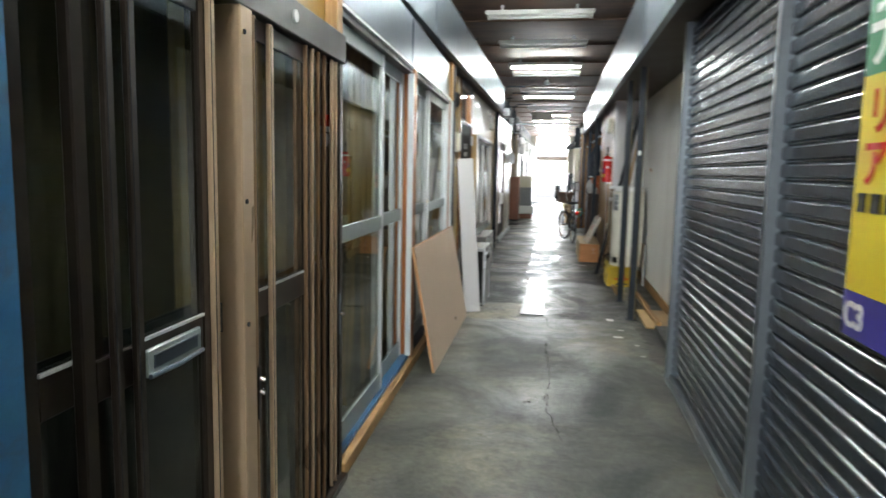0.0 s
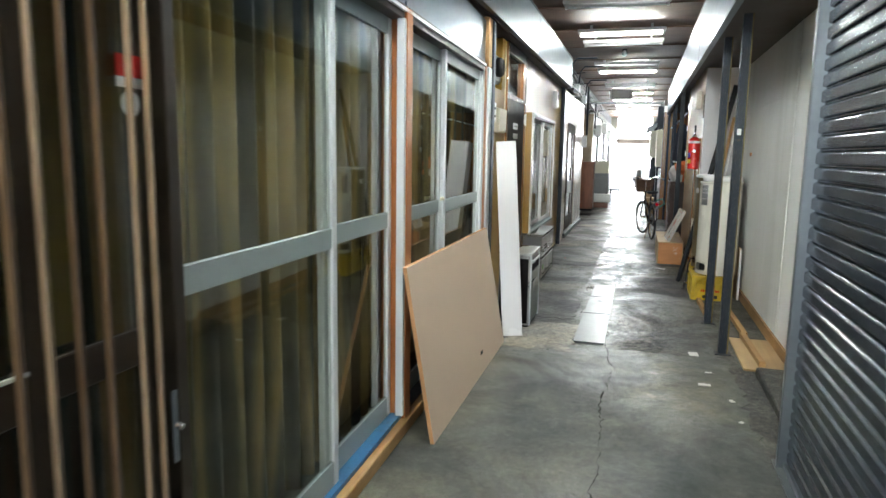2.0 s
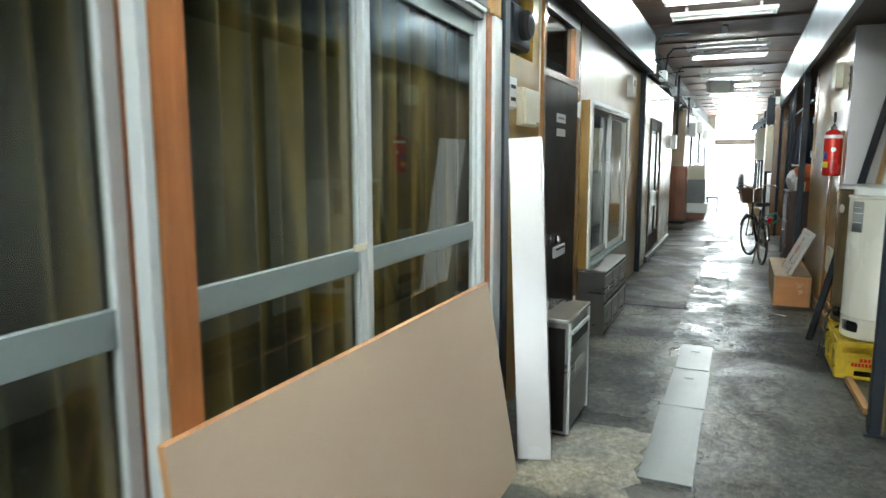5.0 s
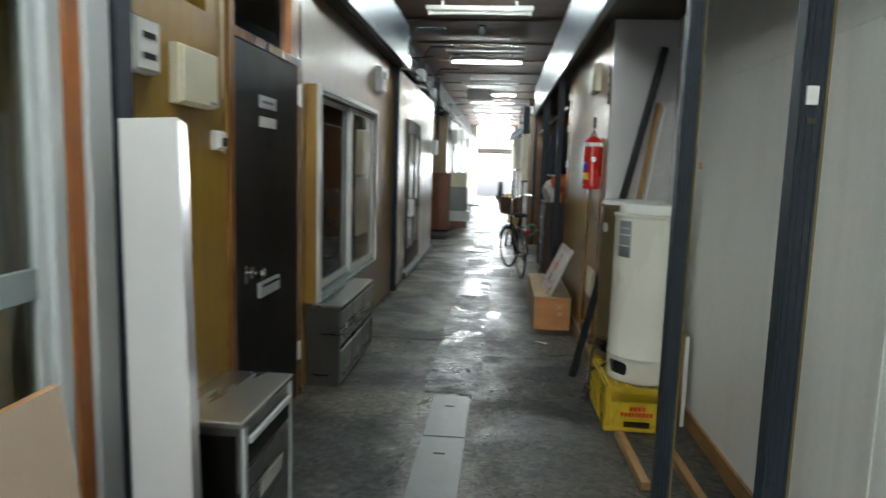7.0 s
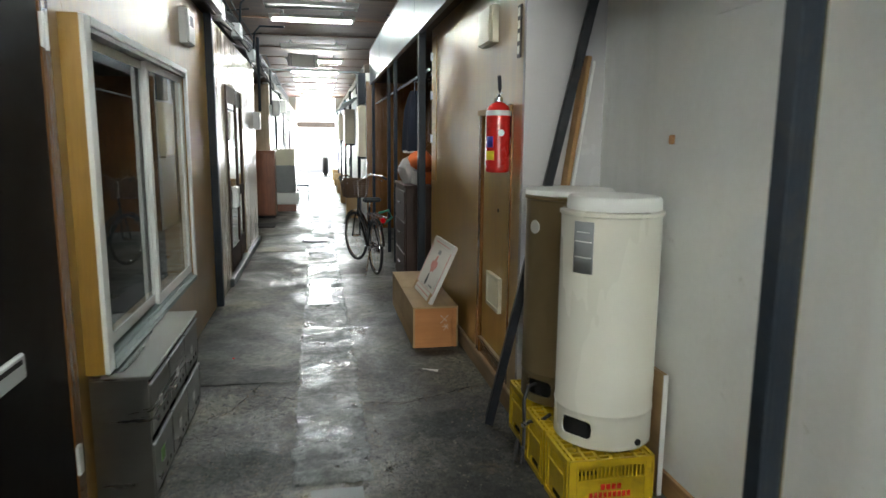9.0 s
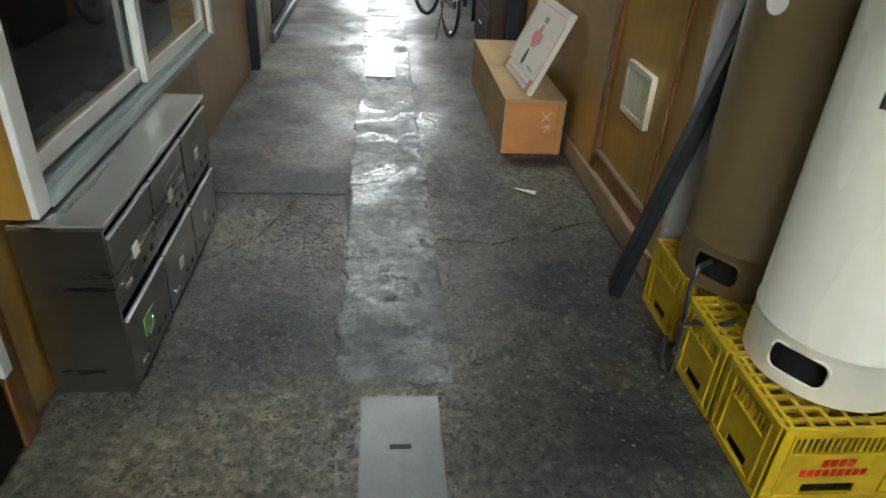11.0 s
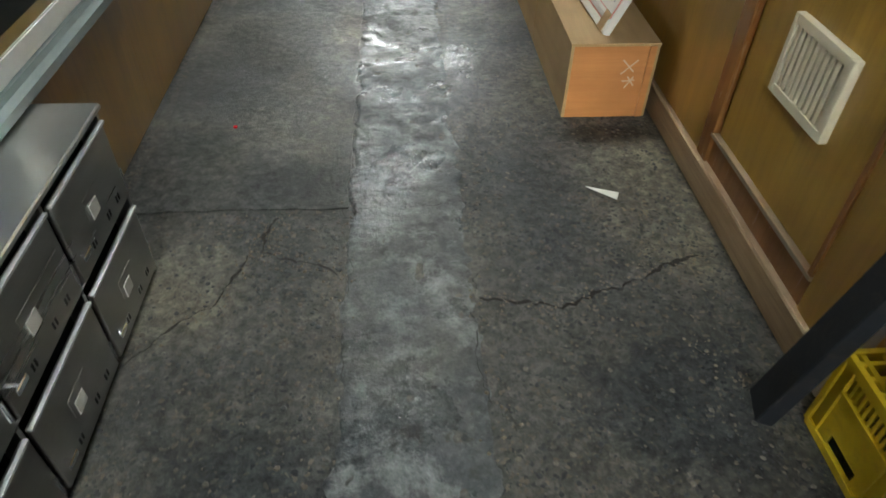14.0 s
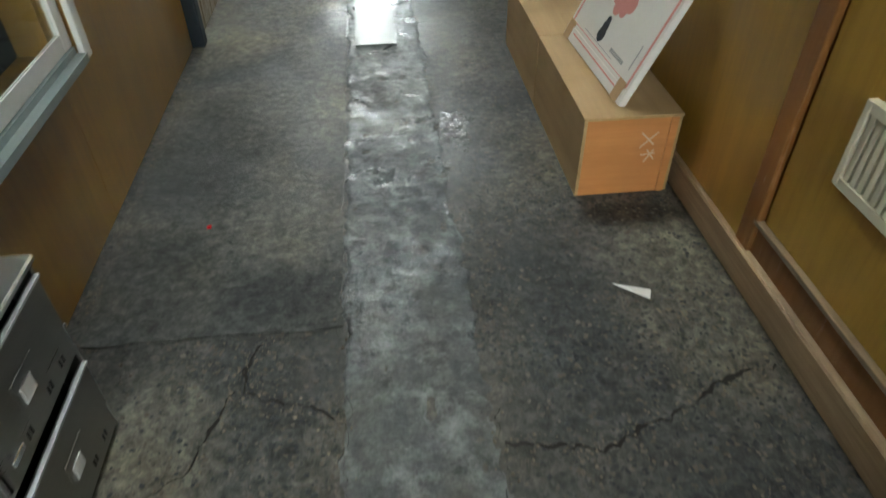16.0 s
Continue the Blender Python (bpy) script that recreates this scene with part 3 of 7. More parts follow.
# bronze shop front
f = thing("bronze_door_frame", (-0.95, 1.968, 0), "bronze aluminium frame round the dark sliding doors", "door frame")
part("head", box(-1.02, -0.885, 1.085, 3, 1.975, 2.1, bevel=0.004), M["bronze"], f)
part("threshold", box(-1.02, -0.87, 1.085, 3, 0, 0.035, bevel=0.004), M["bronze"], f)
part("post", box(-0.99, -0.885, 1.905, 1.99, 0.035, 1.975, bevel=0.004), M["tan_alu"], f, "tan anodised centre post with small screws")
part("post", box(-1.02, -0.9, 2.955, 3, 0.035, 1.975, bevel=0.003), M["bronze"], f)
bm = bmesh.new()
for z in (1.02, 1.4, 1.9):
    rod(bm, (-0.886, 1.93, z), (-0.881, 1.93, z), 0.008)
part("screws", bm, M["black"], f)
part("round_plate", rod(bmesh.new(), (-0.886, 2.351, 2.04), (-0.878, 2.351, 2.04), 0.022, seg=20), M["white"], f, "round white plate on the frame head")
bmd = dict(frame_mat=M["bronze"], glass_mat=M["smoked"], stile=0.042, rail=0.09, midrail=0.09, depth=0.028, rail_mat=M["bronze"])
sliding_door(1.089, 1.32, -0.945, 0.04, 1.97, 1.05, label="closed dark bronze sliding door with smoked glass", **bmd)
sliding_door(1.21, 1.745, -0.91, 0.04, 1.97, 1.05, label="dark bronze sliding door with a letter tray", **bmd)
sliding_door(1.99, 2.575, -0.91, 0.04, 1.97, 1.05, label="closed dark bronze sliding door with smoked glass", **bmd)
sliding_door(2.48, 2.95, -0.945, 0.04, 1.97, 1.05, label="closed dark bronze sliding door behind another", **bmd)
for y, mt in ((1.29, "bronze"), (1.37, "bronze"), (1.737, "tan_alu"), (2.02, "tan_alu"), (2.145, "tan_alu"), (2.5, "tan_dark"), (2.57, "tan_alu"), (2.645, "tan_dark"), (2.725, "tan_dark"), (2.83, "tan_alu"), (2.885, "tan_alu")):
    g = thing("screen_door_stile", (-0.9, y + 0.02, 0.04), "narrow anodised stile of a folded screen door", "door part", "folded screen stiles")
    part("bar", box(-0.91, -0.893, y, y + (0.014 if 1.9 < y < 2.1 or y > 2.4 else 0.029), 0.04, 1.97, bevel=0.003), M[mt], g)
    part("groove", box(-0.8935, -0.8922, y + 0.004, y + 0.008, 0.05, 1.96), M["black"], g, "dark groove down the stile")
structure("screen_rail", box(-0.954, -0.945, 1.745, 1.88, 1.005, 1.095), M["bronze"], "bronze rail of the glazed strip", "rail")
structure("screen_backing", box(-0.975, -0.955, 1.745, 1.88, 0.04, 1.975), M["dark_glass"], "dark glazed strip between the bronze doors", "panel")
for y0, y1, x in ((1.131, 1.278, -0.945), (1.41, 1.703, -0.91), (2.032, 2.145, -0.91), (2.19, 2.533, -0.91)):
    structure("glazing_bead", box(x - 0.006, x + 0.002, y0, y1, 1.0955, 1.103), M["alu"], "thin bright glazing bead above the middle rail", "trim")
s = thing("letter_tray", (-0.9, 1.542, 0.99), "pale metal letter tray with a rolled edge", "letter slot")
part("flap", box(-0.907, -0.893, 1.405, 1.655, 1.012, 1.078, bevel=0.004), M["alu_rail"], s)
part("lip", tube(bmesh.new(), [(-0.888, 1.408, 1.016), (-0.885, 1.53, 1.013), (-0.888, 1.652, 1.016)], 0.006), M["galv"], s)
part("slot", box(-0.893, -0.89, 1.43, 1.63, 1.03, 1.062), M["galv"], s)
lk = thing("door_latch", (-0.89, 2.02, 0.82), "small bright latch on the sliding door stile", "latch")
part("plate", box(-0.892, -0.886, 2.007, 2.029, 0.68, 0.86, bevel=0.002), M["bronze"], lk)
part("lever", rod(bmesh.new(), (-0.886, 2.017, 0.82), (-0.868, 2.017, 0.815), 0.008), M["chrome"], lk)
part("lever", rod(bmesh.new(), (-0.886, 2.017, 0.775), (-0.868, 2.017, 0.77), 0.007), M["chrome"], lk)
lk = thing("door_latch", (-0.89, 2.93, 0.82), "worn bright latch plate near the shop corner", "latch")
part("plate", box(-0.893, -0.886, 2.918, 2.936, 0.74, 0.93, bevel=0.002), M["rail"], lk)
part("lever", rod(bmesh.new(), (-0.886, 2.927, 0.84), (-0.868, 2.927, 0.835), 0.008), M["chrome"], lk)
n1 = thing("notice_sticker", (-0.9, 2.839, 1.72), "red and white notice sticker inside the glass", "sticker")
part("red_part", box(-0.945, -0.942, 2.845, 2.93, 1.692, 1.742), M["red"], n1)
part("white_part", box(-0.945, -0.942, 2.845, 2.93, 1.668, 1.691), M["white"], n1)
part("disc", rod(bmesh.new(), (-0.945, 2.887, 1.632), (-0.942, 2.887, 1.632), 0.03, seg=24), M["alu"], n1)
structure("transom_panel", box(-1.02, -0.96, 1.085, 3, 2.1, 2.65), M["ochre"], "ochre plywood panel over the bronze doors", "panel")
bt = thing("transom_batten", (-0.93, 2.95, 2.2), "raw wooden batten over the shop corner", "batten")
part("bar", box(-0.96, -0.9, 2.915, 3, 2.1, 2.65, bevel=0.004), M["timber_z"], bt)

# Added panels: the darkness of the lower panes is put into their colour.
structure("shop_inner_panel", box(-1.16, -1.14, 1.1, 2.99, 0.05, 1.04), M["dim"], "added near-black panels painting the dim shop behind the panes", "panel")
# Added sheet: the first pane's dim olive reflection is put into its colour.
structure("first_pane_reflection", box(-1.16, -1.14, 1.1, 1.94, 1.05, 2.2), M["blind_dark"], "added dark olive sheet standing in for the first pane's reflection", "blind")
# Added blind; its olive holds both cloth inside and the pane's reflection.
structure("shop_blind", box(-1.16, -1.14, 1.945, 2.99, 1.05, 2.2), M["blind"], "dull grey green blind behind the smoked glass", "blind")
# aluminium shop front
sl = thing("door_sill", (-0.93, 5.045, 0), "worn brown timber sill with a blue track", "sill")
part("timber", box(-1.05, -0.885, 3, 7.028, 0, 0.075, bevel=0.006), M["timber"], sl)
part("track", box(-1.03, -0.925, 3, 4.866, 0.075, 0.1, bevel=0.003), M["blue"], sl, "blue metal track")
part("track", box(-1.03, -0.925, 4.965, 6.97, 0.075, 0.1, bevel=0.003), M["steel_paint"], sl)
al = dict(frame_mat=M["alu"], glass_mat=M["shop_glass"], mid=1.178, midrail=0.085, rail=0.11, rail_mat=M["alu_rail"])
sliding_door(2.945, 4.07, -0.95, 0.1, 2.2, label="aluminium sliding door with clear glass before a curtain", group="aluminium sliding doors", **al)
sliding_door(4.0, 4.85, -0.985, 0.1, 2.2, label="aluminium sliding door with clear glass before a curtain", group="aluminium sliding doors", **al)
sliding_door(4.966, 5.87, -0.985, 0.1, 2.2, label="aluminium sliding door with clear glass before a curtain", group="aluminium sliding doors", **al)
sliding_door(5.82, 6.97, -0.95, 0.1, 2.2, label="aluminium sliding door with clear glass before a curtain", group="aluminium sliding doors", **al)
lk = thing("sash_latch", (-0.94, 5.885, 1.2), "small cream latch on the aluminium stile", "latch")
part("body", box(-0.95, -0.938, 5.72, 5.8, 1.222, 1.245, bevel=0.003), M["cream"], lk)
ps = thing("door_post", (-0.95, 4.937, 0), "orange varnished wooden post between the sliding doors", "post")
part("post", box(-1.04, -0.905, 4.862, 4.962, 0, 2.26, bevel=0.006), M["orange"], ps)
part("cover_strip", box(-0.95, -0.908, 4.828, 4.859, 0.1, 2.2, bevel=0.002), M["alu"], ps)
hd = thing("sliding_track", (-0.95, 5.045, 2.2), "dark head rail over the aluminium sliding doors", "rail")
part("rail", box(-1.04, -0.92, 3, 6.97, 2.2, 2.25, bevel=0.003), M["bronze"], hd)
part("channel", box(-0.92, -0.905, 3, 6.97, 2.235, 2.252), M["alu"], hd)
jb = thing("end_jamb", (-0.94, 7.08, 0), "pale aluminium and timber jamb at the shop end", "post")
part("channel", box(-1.0, -0.93, 6.97, 7.034, 0.08, 2.25, bevel=0.004), M["alu"], jb)
part("cover_strip", box(-1.0, -0.925, 7.037, 7.115, 0.0, 2.25, bevel=0.004), M["orange"], jb, "orange varnished wooden strip")
part("channel", box(-1.04, -0.91, 7.118, 7.245, 0, 2.25, bevel=0.005), M["alu"], jb)
part("timber", box(-1.04, -0.91, 7.09, 7.22, 2.252, 2.65, bevel=0.005), M["timber_z"], jb)
pp = thing("dark_pipe", (-0.92, 7.302, 0), "slate painted steel upright at the shop end", "pipe")
part("upright", box(-0.99, -0.9, 7.255, 7.36, 0, 2.65, bevel=0.008), M["steel_paint"], pp)
for y0, y1 in ((3, 4.925), (4.961, 7.08)):
    b = thing("metal_band", (-0.95, y0, 2.26), "dull galvanised sheet band over the sliding doors", "panel", "metal bands")
    part("sheet", box(-0.96, -0.94, y0, y1, 2.256, 2.62, bevel=0.003), M["galv"], b)
    part("lower_trim", box(-0.945, -0.925, y0, y1, 2.256, 2.275), M["bronze"], b)
structure("band_backing", box(-1.1, -0.97, 3, 7.36, 2.26, 2.66), M["soffit"], "dark timber behind the metal bands", "panel")


def curtain(name, y0, y1, x, label):
    """A pleated cloth hanging from a rail."""
    bm = bmesh.new()
    n, k = int((y1 - y0) * 90), 7
    rows = []
    for j in range(k + 1):
        z = 0.13 + 2.05 * j / k
        row = []
        for i in range(n + 1):
            y = y0 + (y1 - y0) * i / n
            w = 0.062 + 0.018 * noise.noise((y * 2, z * 0.4, 1))
            row.append(bm.verts.new((x + w * math.sin(y * 47 + 2.6 * noise.noise((y * 2.3, 0, 0)) + 0.5 * noise.noise((y, z, 5))), y, z)))
        rows.append(row)
    for a, b in zip(rows, rows[1:]):
        for i in range(n):
            bm.faces.new((a[i], a[i + 1], b[i + 1], b[i]))
    c = thing(name, (x, (y0 + y1) / 2, 0.13), label, "curtain", "shop curtains")
    part("cloth", bm, M["curtain"], c, "", True).modifiers.new("thickness", "SOLIDIFY").thickness = 0.002
    part("rail", rod(bmesh.new(), (x, y0, 2.19), (x, y1, 2.19), 0.01), M["alu"], c)


curtain("shop_curtain", 2.832, 4.925, -1.12, "closed olive and brown pleated curtain behind glass")
curtain("shop_curtain", 4.949, 7.08, -1.14, "closed olive and brown pleated curtain behind glass")
structure("shop_partition", box(-3.4, -1.1, 7.08, 7.29, 0, 3.65), M["plaster"], "plain partition between the shops", "wall")
structure("shop_partition_south", box(-3.4, -1.05, 0.843, 0.928, 0, 3.65), M["plaster"], "plain partition between the shops", "wall")

SKEW["on"] = False

# plywood wall, dark door, window
bm = bmesh.new()
bx(bm, -1.12, WL, 7.36, 8.3, 0, 2.15)
bx(bm, -1.12, WL, 8.1, 8.3, 2.15, 2.65)
bx(bm, -1.3, -1.28, 7.3, 8.1, 2.15, 2.65)
structure("wall_left_ochre", bm, M["ochre"], "ochre plywood wall with an opening at the top", "wall")
wl = structure("wall_left_laminate", box(-1.12, WL, 11.562, 13.03, 0, 2.65), M["laminate"], "glossy wood grain laminate wall", "wall")
part("panel", box(-1.12, WL, 9.42, 9.618, 0, 2.65), M["laminate"], wl)
part("panel", box(-1.12, WL, 9.62, 11.56, 0, 0.6), M["laminate"], wl)
part("panel", box(-1.12, WL, 9.62, 11.56, 2.0, 2.65), M["laminate"], wl)
d = thing("dark_door", (-1.0, 8.85, 0), "closed dark brown steel door with chrome knob and letter slot", "door")
leaf = part("leaf", box(-1.05, -1.005, 8.365, 9.335, 0.01, 2.1, bevel=0.004), M["door"], d)
part("knob_plate", rod(bmesh.new(), (-1.005, 8.545, 0.945), (-0.996, 8.545, 0.945), 0.032, seg=20), M["chrome"], leaf)
part("knob", lathe(bmesh.new(), 0, 0, [(0.012, 0), (0.012, 0.025), (0.03, 0.04), (0.032, 0.06), (0.02, 0.072), (0.005, 0.074)], 20, pose(-0.997, 8.545, 0.945, 0, 90, 0)), M["chrome"], leaf, "", True)
part("edge_latch", box(-1.005, -1.0, 8.465, 8.495, 0.9, 0.99), M["chrome"], leaf)
part("letter_flap", box(-1.005, -0.985, 8.64, 8.95, 0.79, 0.875, bevel=0.006), M["alu"], leaf, "satin letter flap")
part("letter_slot", box(-0.986, -0.982, 8.67, 8.92, 0.845, 0.86), M["black"], leaf)
part("label_plate", box(-1.006, -1.001, 8.685, 8.94, 1.80, 1.865, bevel=0.001), M["alu"], leaf, "pale name plate with grey marks")
part("label_plate", box(-1.006, -1.001, 8.69, 8.94, 1.70, 1.755, bevel=0.001), M["white"], leaf, "white blank name plate")
part("label_marks", box(-1.001, -0.9995, 8.72, 8.9, 1.825, 1.84), M["grey"], leaf)
part("peephole", rod(bmesh.new(), (-1.006, 8.81, 1.6), (-1.0, 8.81, 1.6), 0.009), M["chrome"], leaf)
fr = part("frame", bx(bx(bx(bmesh.new(), -1.06, -1.0, 8.3, 8.36, 0, 2.65), -1.06, -1.0, 9.34, 9.42, 0, 2.65), -1.06, -1.0, 8.36, 9.34, 2.105, 2.15), M["laminate_dark"], d)
part("transom_glass", box(-1.04, -1.034, 8.36, 9.3, 2.15, 2.55), M["smoked"], d).visible_shadow = False
part("transom_rail", box(-1.06, -0.995, 8.36, 9.34, 2.55, 2.65), M["bronze"], d)
part("transom_strip", box(-1.045, -1.0, 9.2, 9.335, 2.15, 2.55, bevel=0.003), M["orange"], d)
part("hinge", bx(bx(bmesh.new(), -1.0, -0.985, 9.325, 9.365, 1.87, 1.99, bevel=0.003), -0.99, -0.978, 9.34, 9.352, 1.86, 2.0), M["white"], d)
part("hinge", bx(bmesh.new(), -1.0, -0.985, 9.325, 9.365, 0.25, 0.37, bevel=0.003), M["white"], d)


def wall_window(label):
    w = thing("bay_window", (-0.97, 10.6, 0.6), label, "window")
    x0, x1, y0, y1, z0, z1 = WL - 0.02, -0.925, 9.56, 11.62, 0.575, 2.03
    part("side_panel", bx(bx(bmesh.new(), x0, x1 - 0.02, y0, y0 + 0.03, z0, z1), x0, x1 - 0.02, y1 - 0.03, y1, z0, z1), M["laminate"], w)
    part("frame_side", box(x1 - 0.02, x1, y0, y0 + 0.075, z0, z1, bevel=0.003), M["white"], w)
    part("frame_side", box(x1 - 0.02, x1, y1 - 0.05, y1, z0, z1, bevel=0.003), M["white"], w)
    part("frame_top", box(x0, x1 + 0.003, y0 + 0.075, y1 - 0.05, z1 - 0.035, z1, bevel=0.003), M["white"], w)
    part("top_track", box(x0 + 0.02, x1 - 0.004, y0 + 0.075, y1 - 0.05, z1 - 0.06, z1 - 0.036), M["bronze"], w)
    part("window_sill", bx(bx(bx(bmesh.new(), x0, x1 + 0.005, y0 + 0.075, y1 - 0.05, z0, z0 + 0.025), x0 + 0.02, x0 + 0.03, y0 + 0.075, y1 - 0.05, z0 + 0.025, z0 + 0.05), x1 - 0.035, x1 - 0.025, y0 + 0.075, y1 - 0.05, z0 + 0.025, z0 + 0.045), M["alu_rail"], w)
    for a, b, x in ((y0 + 0.075, 10.68, x1 - 0.06), (10.6, y1 - 0.05, x1 - 0.03)):
        s = part("sash", bx(bx(bx(bx(bmesh.new(), x - 0.02, x, a, a + 0.05, z0 + 0.05, z1 - 0.06), x - 0.02, x, b - 0.05, b, z0 + 0.05, z1 - 0.06), x - 0.018, x - 0.002, a + 0.05, b - 0.05, z0 + 0.05, z0 + 0.1), x - 0.018, x - 0.002, a + 0.05, b - 0.05, z1 - 0.1, z1 - 0.06), M["white"], w)
        pane_of("pane", box(x - 0.012, x - 0.008, a + 0.05, b - 0.05, z0 + 0.1, z1 - 0.1), M["clear"], s)
    return w


wall_window("white framed sliding window standing proud of the wall")
# unseen room, painted near black in place of its own shade
bm = bmesh.new()
bx(bm, -3.0, -2.9, 9.3, 12.0, 0, 2.65)
bx(bm, -3.0, -1.13, 9.3, 9.36, 0, 2.65)
bx(bm, -3.0, -1.13, 12.0, 12.06, 0, 2.65)
bx(bm, -3.0, -1.13, 9.36, 12.0, 2.6, 2.65)
structure("wall_room_behind_window", bm, M["dim"], "unseen room walls behind the window, painted near black as unlit", "wall")

# stainless letter boxes
def letter_boxes():
    t = thing("letter_box_unit", (-0.9, 10.1, 0), "stainless steel six door letter box unit on the floor", "letter box")
    x0, x1, y0, y1 = WL + 0.012, -0.772, 9.55, 10.65
    for y in (y0, y1 - 0.012):
        part("side_panel", box(x0, x1 - 0.006, y, y + 0.012, 0.0, 0.548), M["steel"], t)
    part("back_panel", box(x0, x0 + 0.01, y0 + 0.012, y1 - 0.012, 0.0, 0.548), M["steel"], t)
    part("base", box(x0 + 0.01, x1 - 0.03, y0 + 0.012, y1 - 0.012, 0.0, 0.03), M["steel"], t)
    part("shelf", box(x1 - 0.06, x1 - 0.012, y0 + 0.012, y1 - 0.012, 0.275, 0.285), M["steel"], t)
    for k in (1, 2):
        yk = y0 + (y1 - y0) * k / 3
        part("divider", box(x1 - 0.059, x1 - 0.01, yk - 0.006, yk + 0.006, 0.03, 0.274), M["steel"], t)
        part("divider", box(x1 - 0.059, x1 - 0.01, yk - 0.006, yk + 0.006, 0.286, 0.548), M["steel"], t)
    part("lining", box(x0 + 0.012, x1 - 0.06, y0 + 0.02, y1 - 0.02, 0.035, 0.54), M["black"], t)
    part("top", box(x0 - 0.002, x1 + 0.006, y0 - 0.006, y1 + 0.006, 0.549, 0.566, bevel=0.004), M["steel_lit_top"], t)
    w = (y1 - y0) / 3
    for r, zb in ((0, 0.29), (1, 0.02)):
        for k in range(3):
            a, b = y0 + w * k + 0.012, y0 + w * (k + 1) - 0.008
            d = part("door", box(x1 - 0.012, x1, a, b, zb, zb + 0.232, bevel=0.003), M["steel"], t)
            part("slot_lip", box(x1 - 0.004, x1 + 0.006, a, b, zb + 0.227, zb + 0.234), M["alu"], d)
            ym = a + 0.13
            part("card_window", box(x1 - 0.001, x1 + 0.001, ym - 0.01, ym + 0.085, zb + 0.095, zb + 0.15), M["steel"], d)
            part("name_card", box(x1 + 0.002, x1 + 0.004, ym + 0.005, ym + 0.05, zb + 0.085, zb + 0.125), M["white"], d)
            if r == 1 and k == 0:
                part("green_card", box(x1 + 0.002, x1 + 0.005, ym - 0.03, ym + 0.035, zb + 0.1, zb + 0.16), M["green"], d, "green paper card")
            h = part("latch", rod(bmesh.new(), (x1, a + 0.028, zb + 0.07), (x1 + 0.018, a + 0.028, zb + 0.07), 0.006), M["chrome"], d)
            part("hinge", rod(bmesh.new(), (x1 + 0.002, b - 0.004, zb + 0.03), (x1 + 0.002, b - 0.004, zb + 0.09), 0.004, seg=8), M["chrome"], d)
            part("latch_bar", box(x1 + 0.015, x1 + 0.021, a + 0.008, a + 0.052, zb + 0.063, zb + 0.079, bevel=0.002), M["chrome"], d)
            for q in (0.09, 0.104, 0.2, 0.214, 0.27, 0.284):
                part("vent_slot", box(x1, x1 + 0.0015, a + q, a + q + 0.007, zb + 0.03, zb + 0.05), M["black"], d)


letter_boxes()

# fittings on the plywood
def wall_box(name, y0, y1, z0, z1, depth, mat, label, cat, x=WL):
    t = thing(name, (x, (y0 + y1) / 2, z0), label, cat)
    part("body", box(x, x + depth * 0.7, y0, y1, z0, z1, bevel=0.004), mat, t)
    part("cover", box(x + depth * 0.7, x + depth, y0 + 0.006, y1 - 0.006, z0 + 0.006, z1 - 0.006, bevel=0.006), mat, t)
    return t


b = wall_box("meter_box", 7.77, 8.09, 1.735, 1.965, 0.06, M["cream"], "cream plastic breaker box on the plywood wall", "meter box")
part("latch", box(WL + 0.06, WL + 0.065, 8.01, 8.06, 1.75, 1.762), M["grey"], b)
b = wall_box("terminal_box", 7.45, 7.61, 1.815, 2.0, 0.06, M["white"], "white terminal box on the plywood wall", "switch box")
part("slot", box(WL + 0.06, WL + 0.064, 7.49, 7.57, 1.86, 1.88), M["black"], b)
part("slot", box(WL + 0.06, WL + 0.064, 7.49, 7.57, 1.93, 1.95), M["black"], b)
b = wall_box("door_bell", 8.13, 8.215, 1.565, 1.65, 0.045, M["white"], "white door bell unit beside the dark door", "switch")
part("button", box(WL + 0.045, WL + 0.052, 8.15, 8.195, 1.58, 1.62, bevel=0.002), M["black"], b)
c = thing("bell_cable", (WL, 8.29, 1.6), "thin cream cable stapled beside the dark door", "cable")
part("cable", tube(bmesh.new(), [(WL + 0.006, 8.21, 1.58), (WL + 0.006, 8.25, 1.555), (WL + 0.006, 8.262, 1.62), (WL + 0.006, 8.25, 1.8), (WL + 0.006, 8.255, 2.1), (WL + 0.006, 8.24, 2.62)], 0.005), M["cream"], c, "", True)
b = thing("dark_meter", (-1.06, 7.88, 2.2), "dark grey round fronted meter in the wall opening", "meter")
part("body", box(-1.26, -1.02, 7.68, 8.06, 2.2, 2.46, bevel=0.02), M["steel_paint"], b)
part("dial", lathe(bmesh.new(), 0, 0, [(0.09, 0), (0.09, 0.04), (0.07, 0.06), (0.01, 0.065)], 24, pose(-1.02, 7.87, 2.34, 0, 90, 0)), M["black"], b, "", True)
part("tag", box(-1.02, -1.015, 8.0, 8.05, 2.36, 2.43), M["white"], b)
b = wall_box("small_meter_box", 11.92, 12.17, 2.25, 2.5, 0.07, M["white"], "small pale meter box on the laminate wall", "meter box")
part("window", box(WL + 0.07, WL + 0.073, 11.98, 12.1, 2.38, 2.45), M["grey"], b)

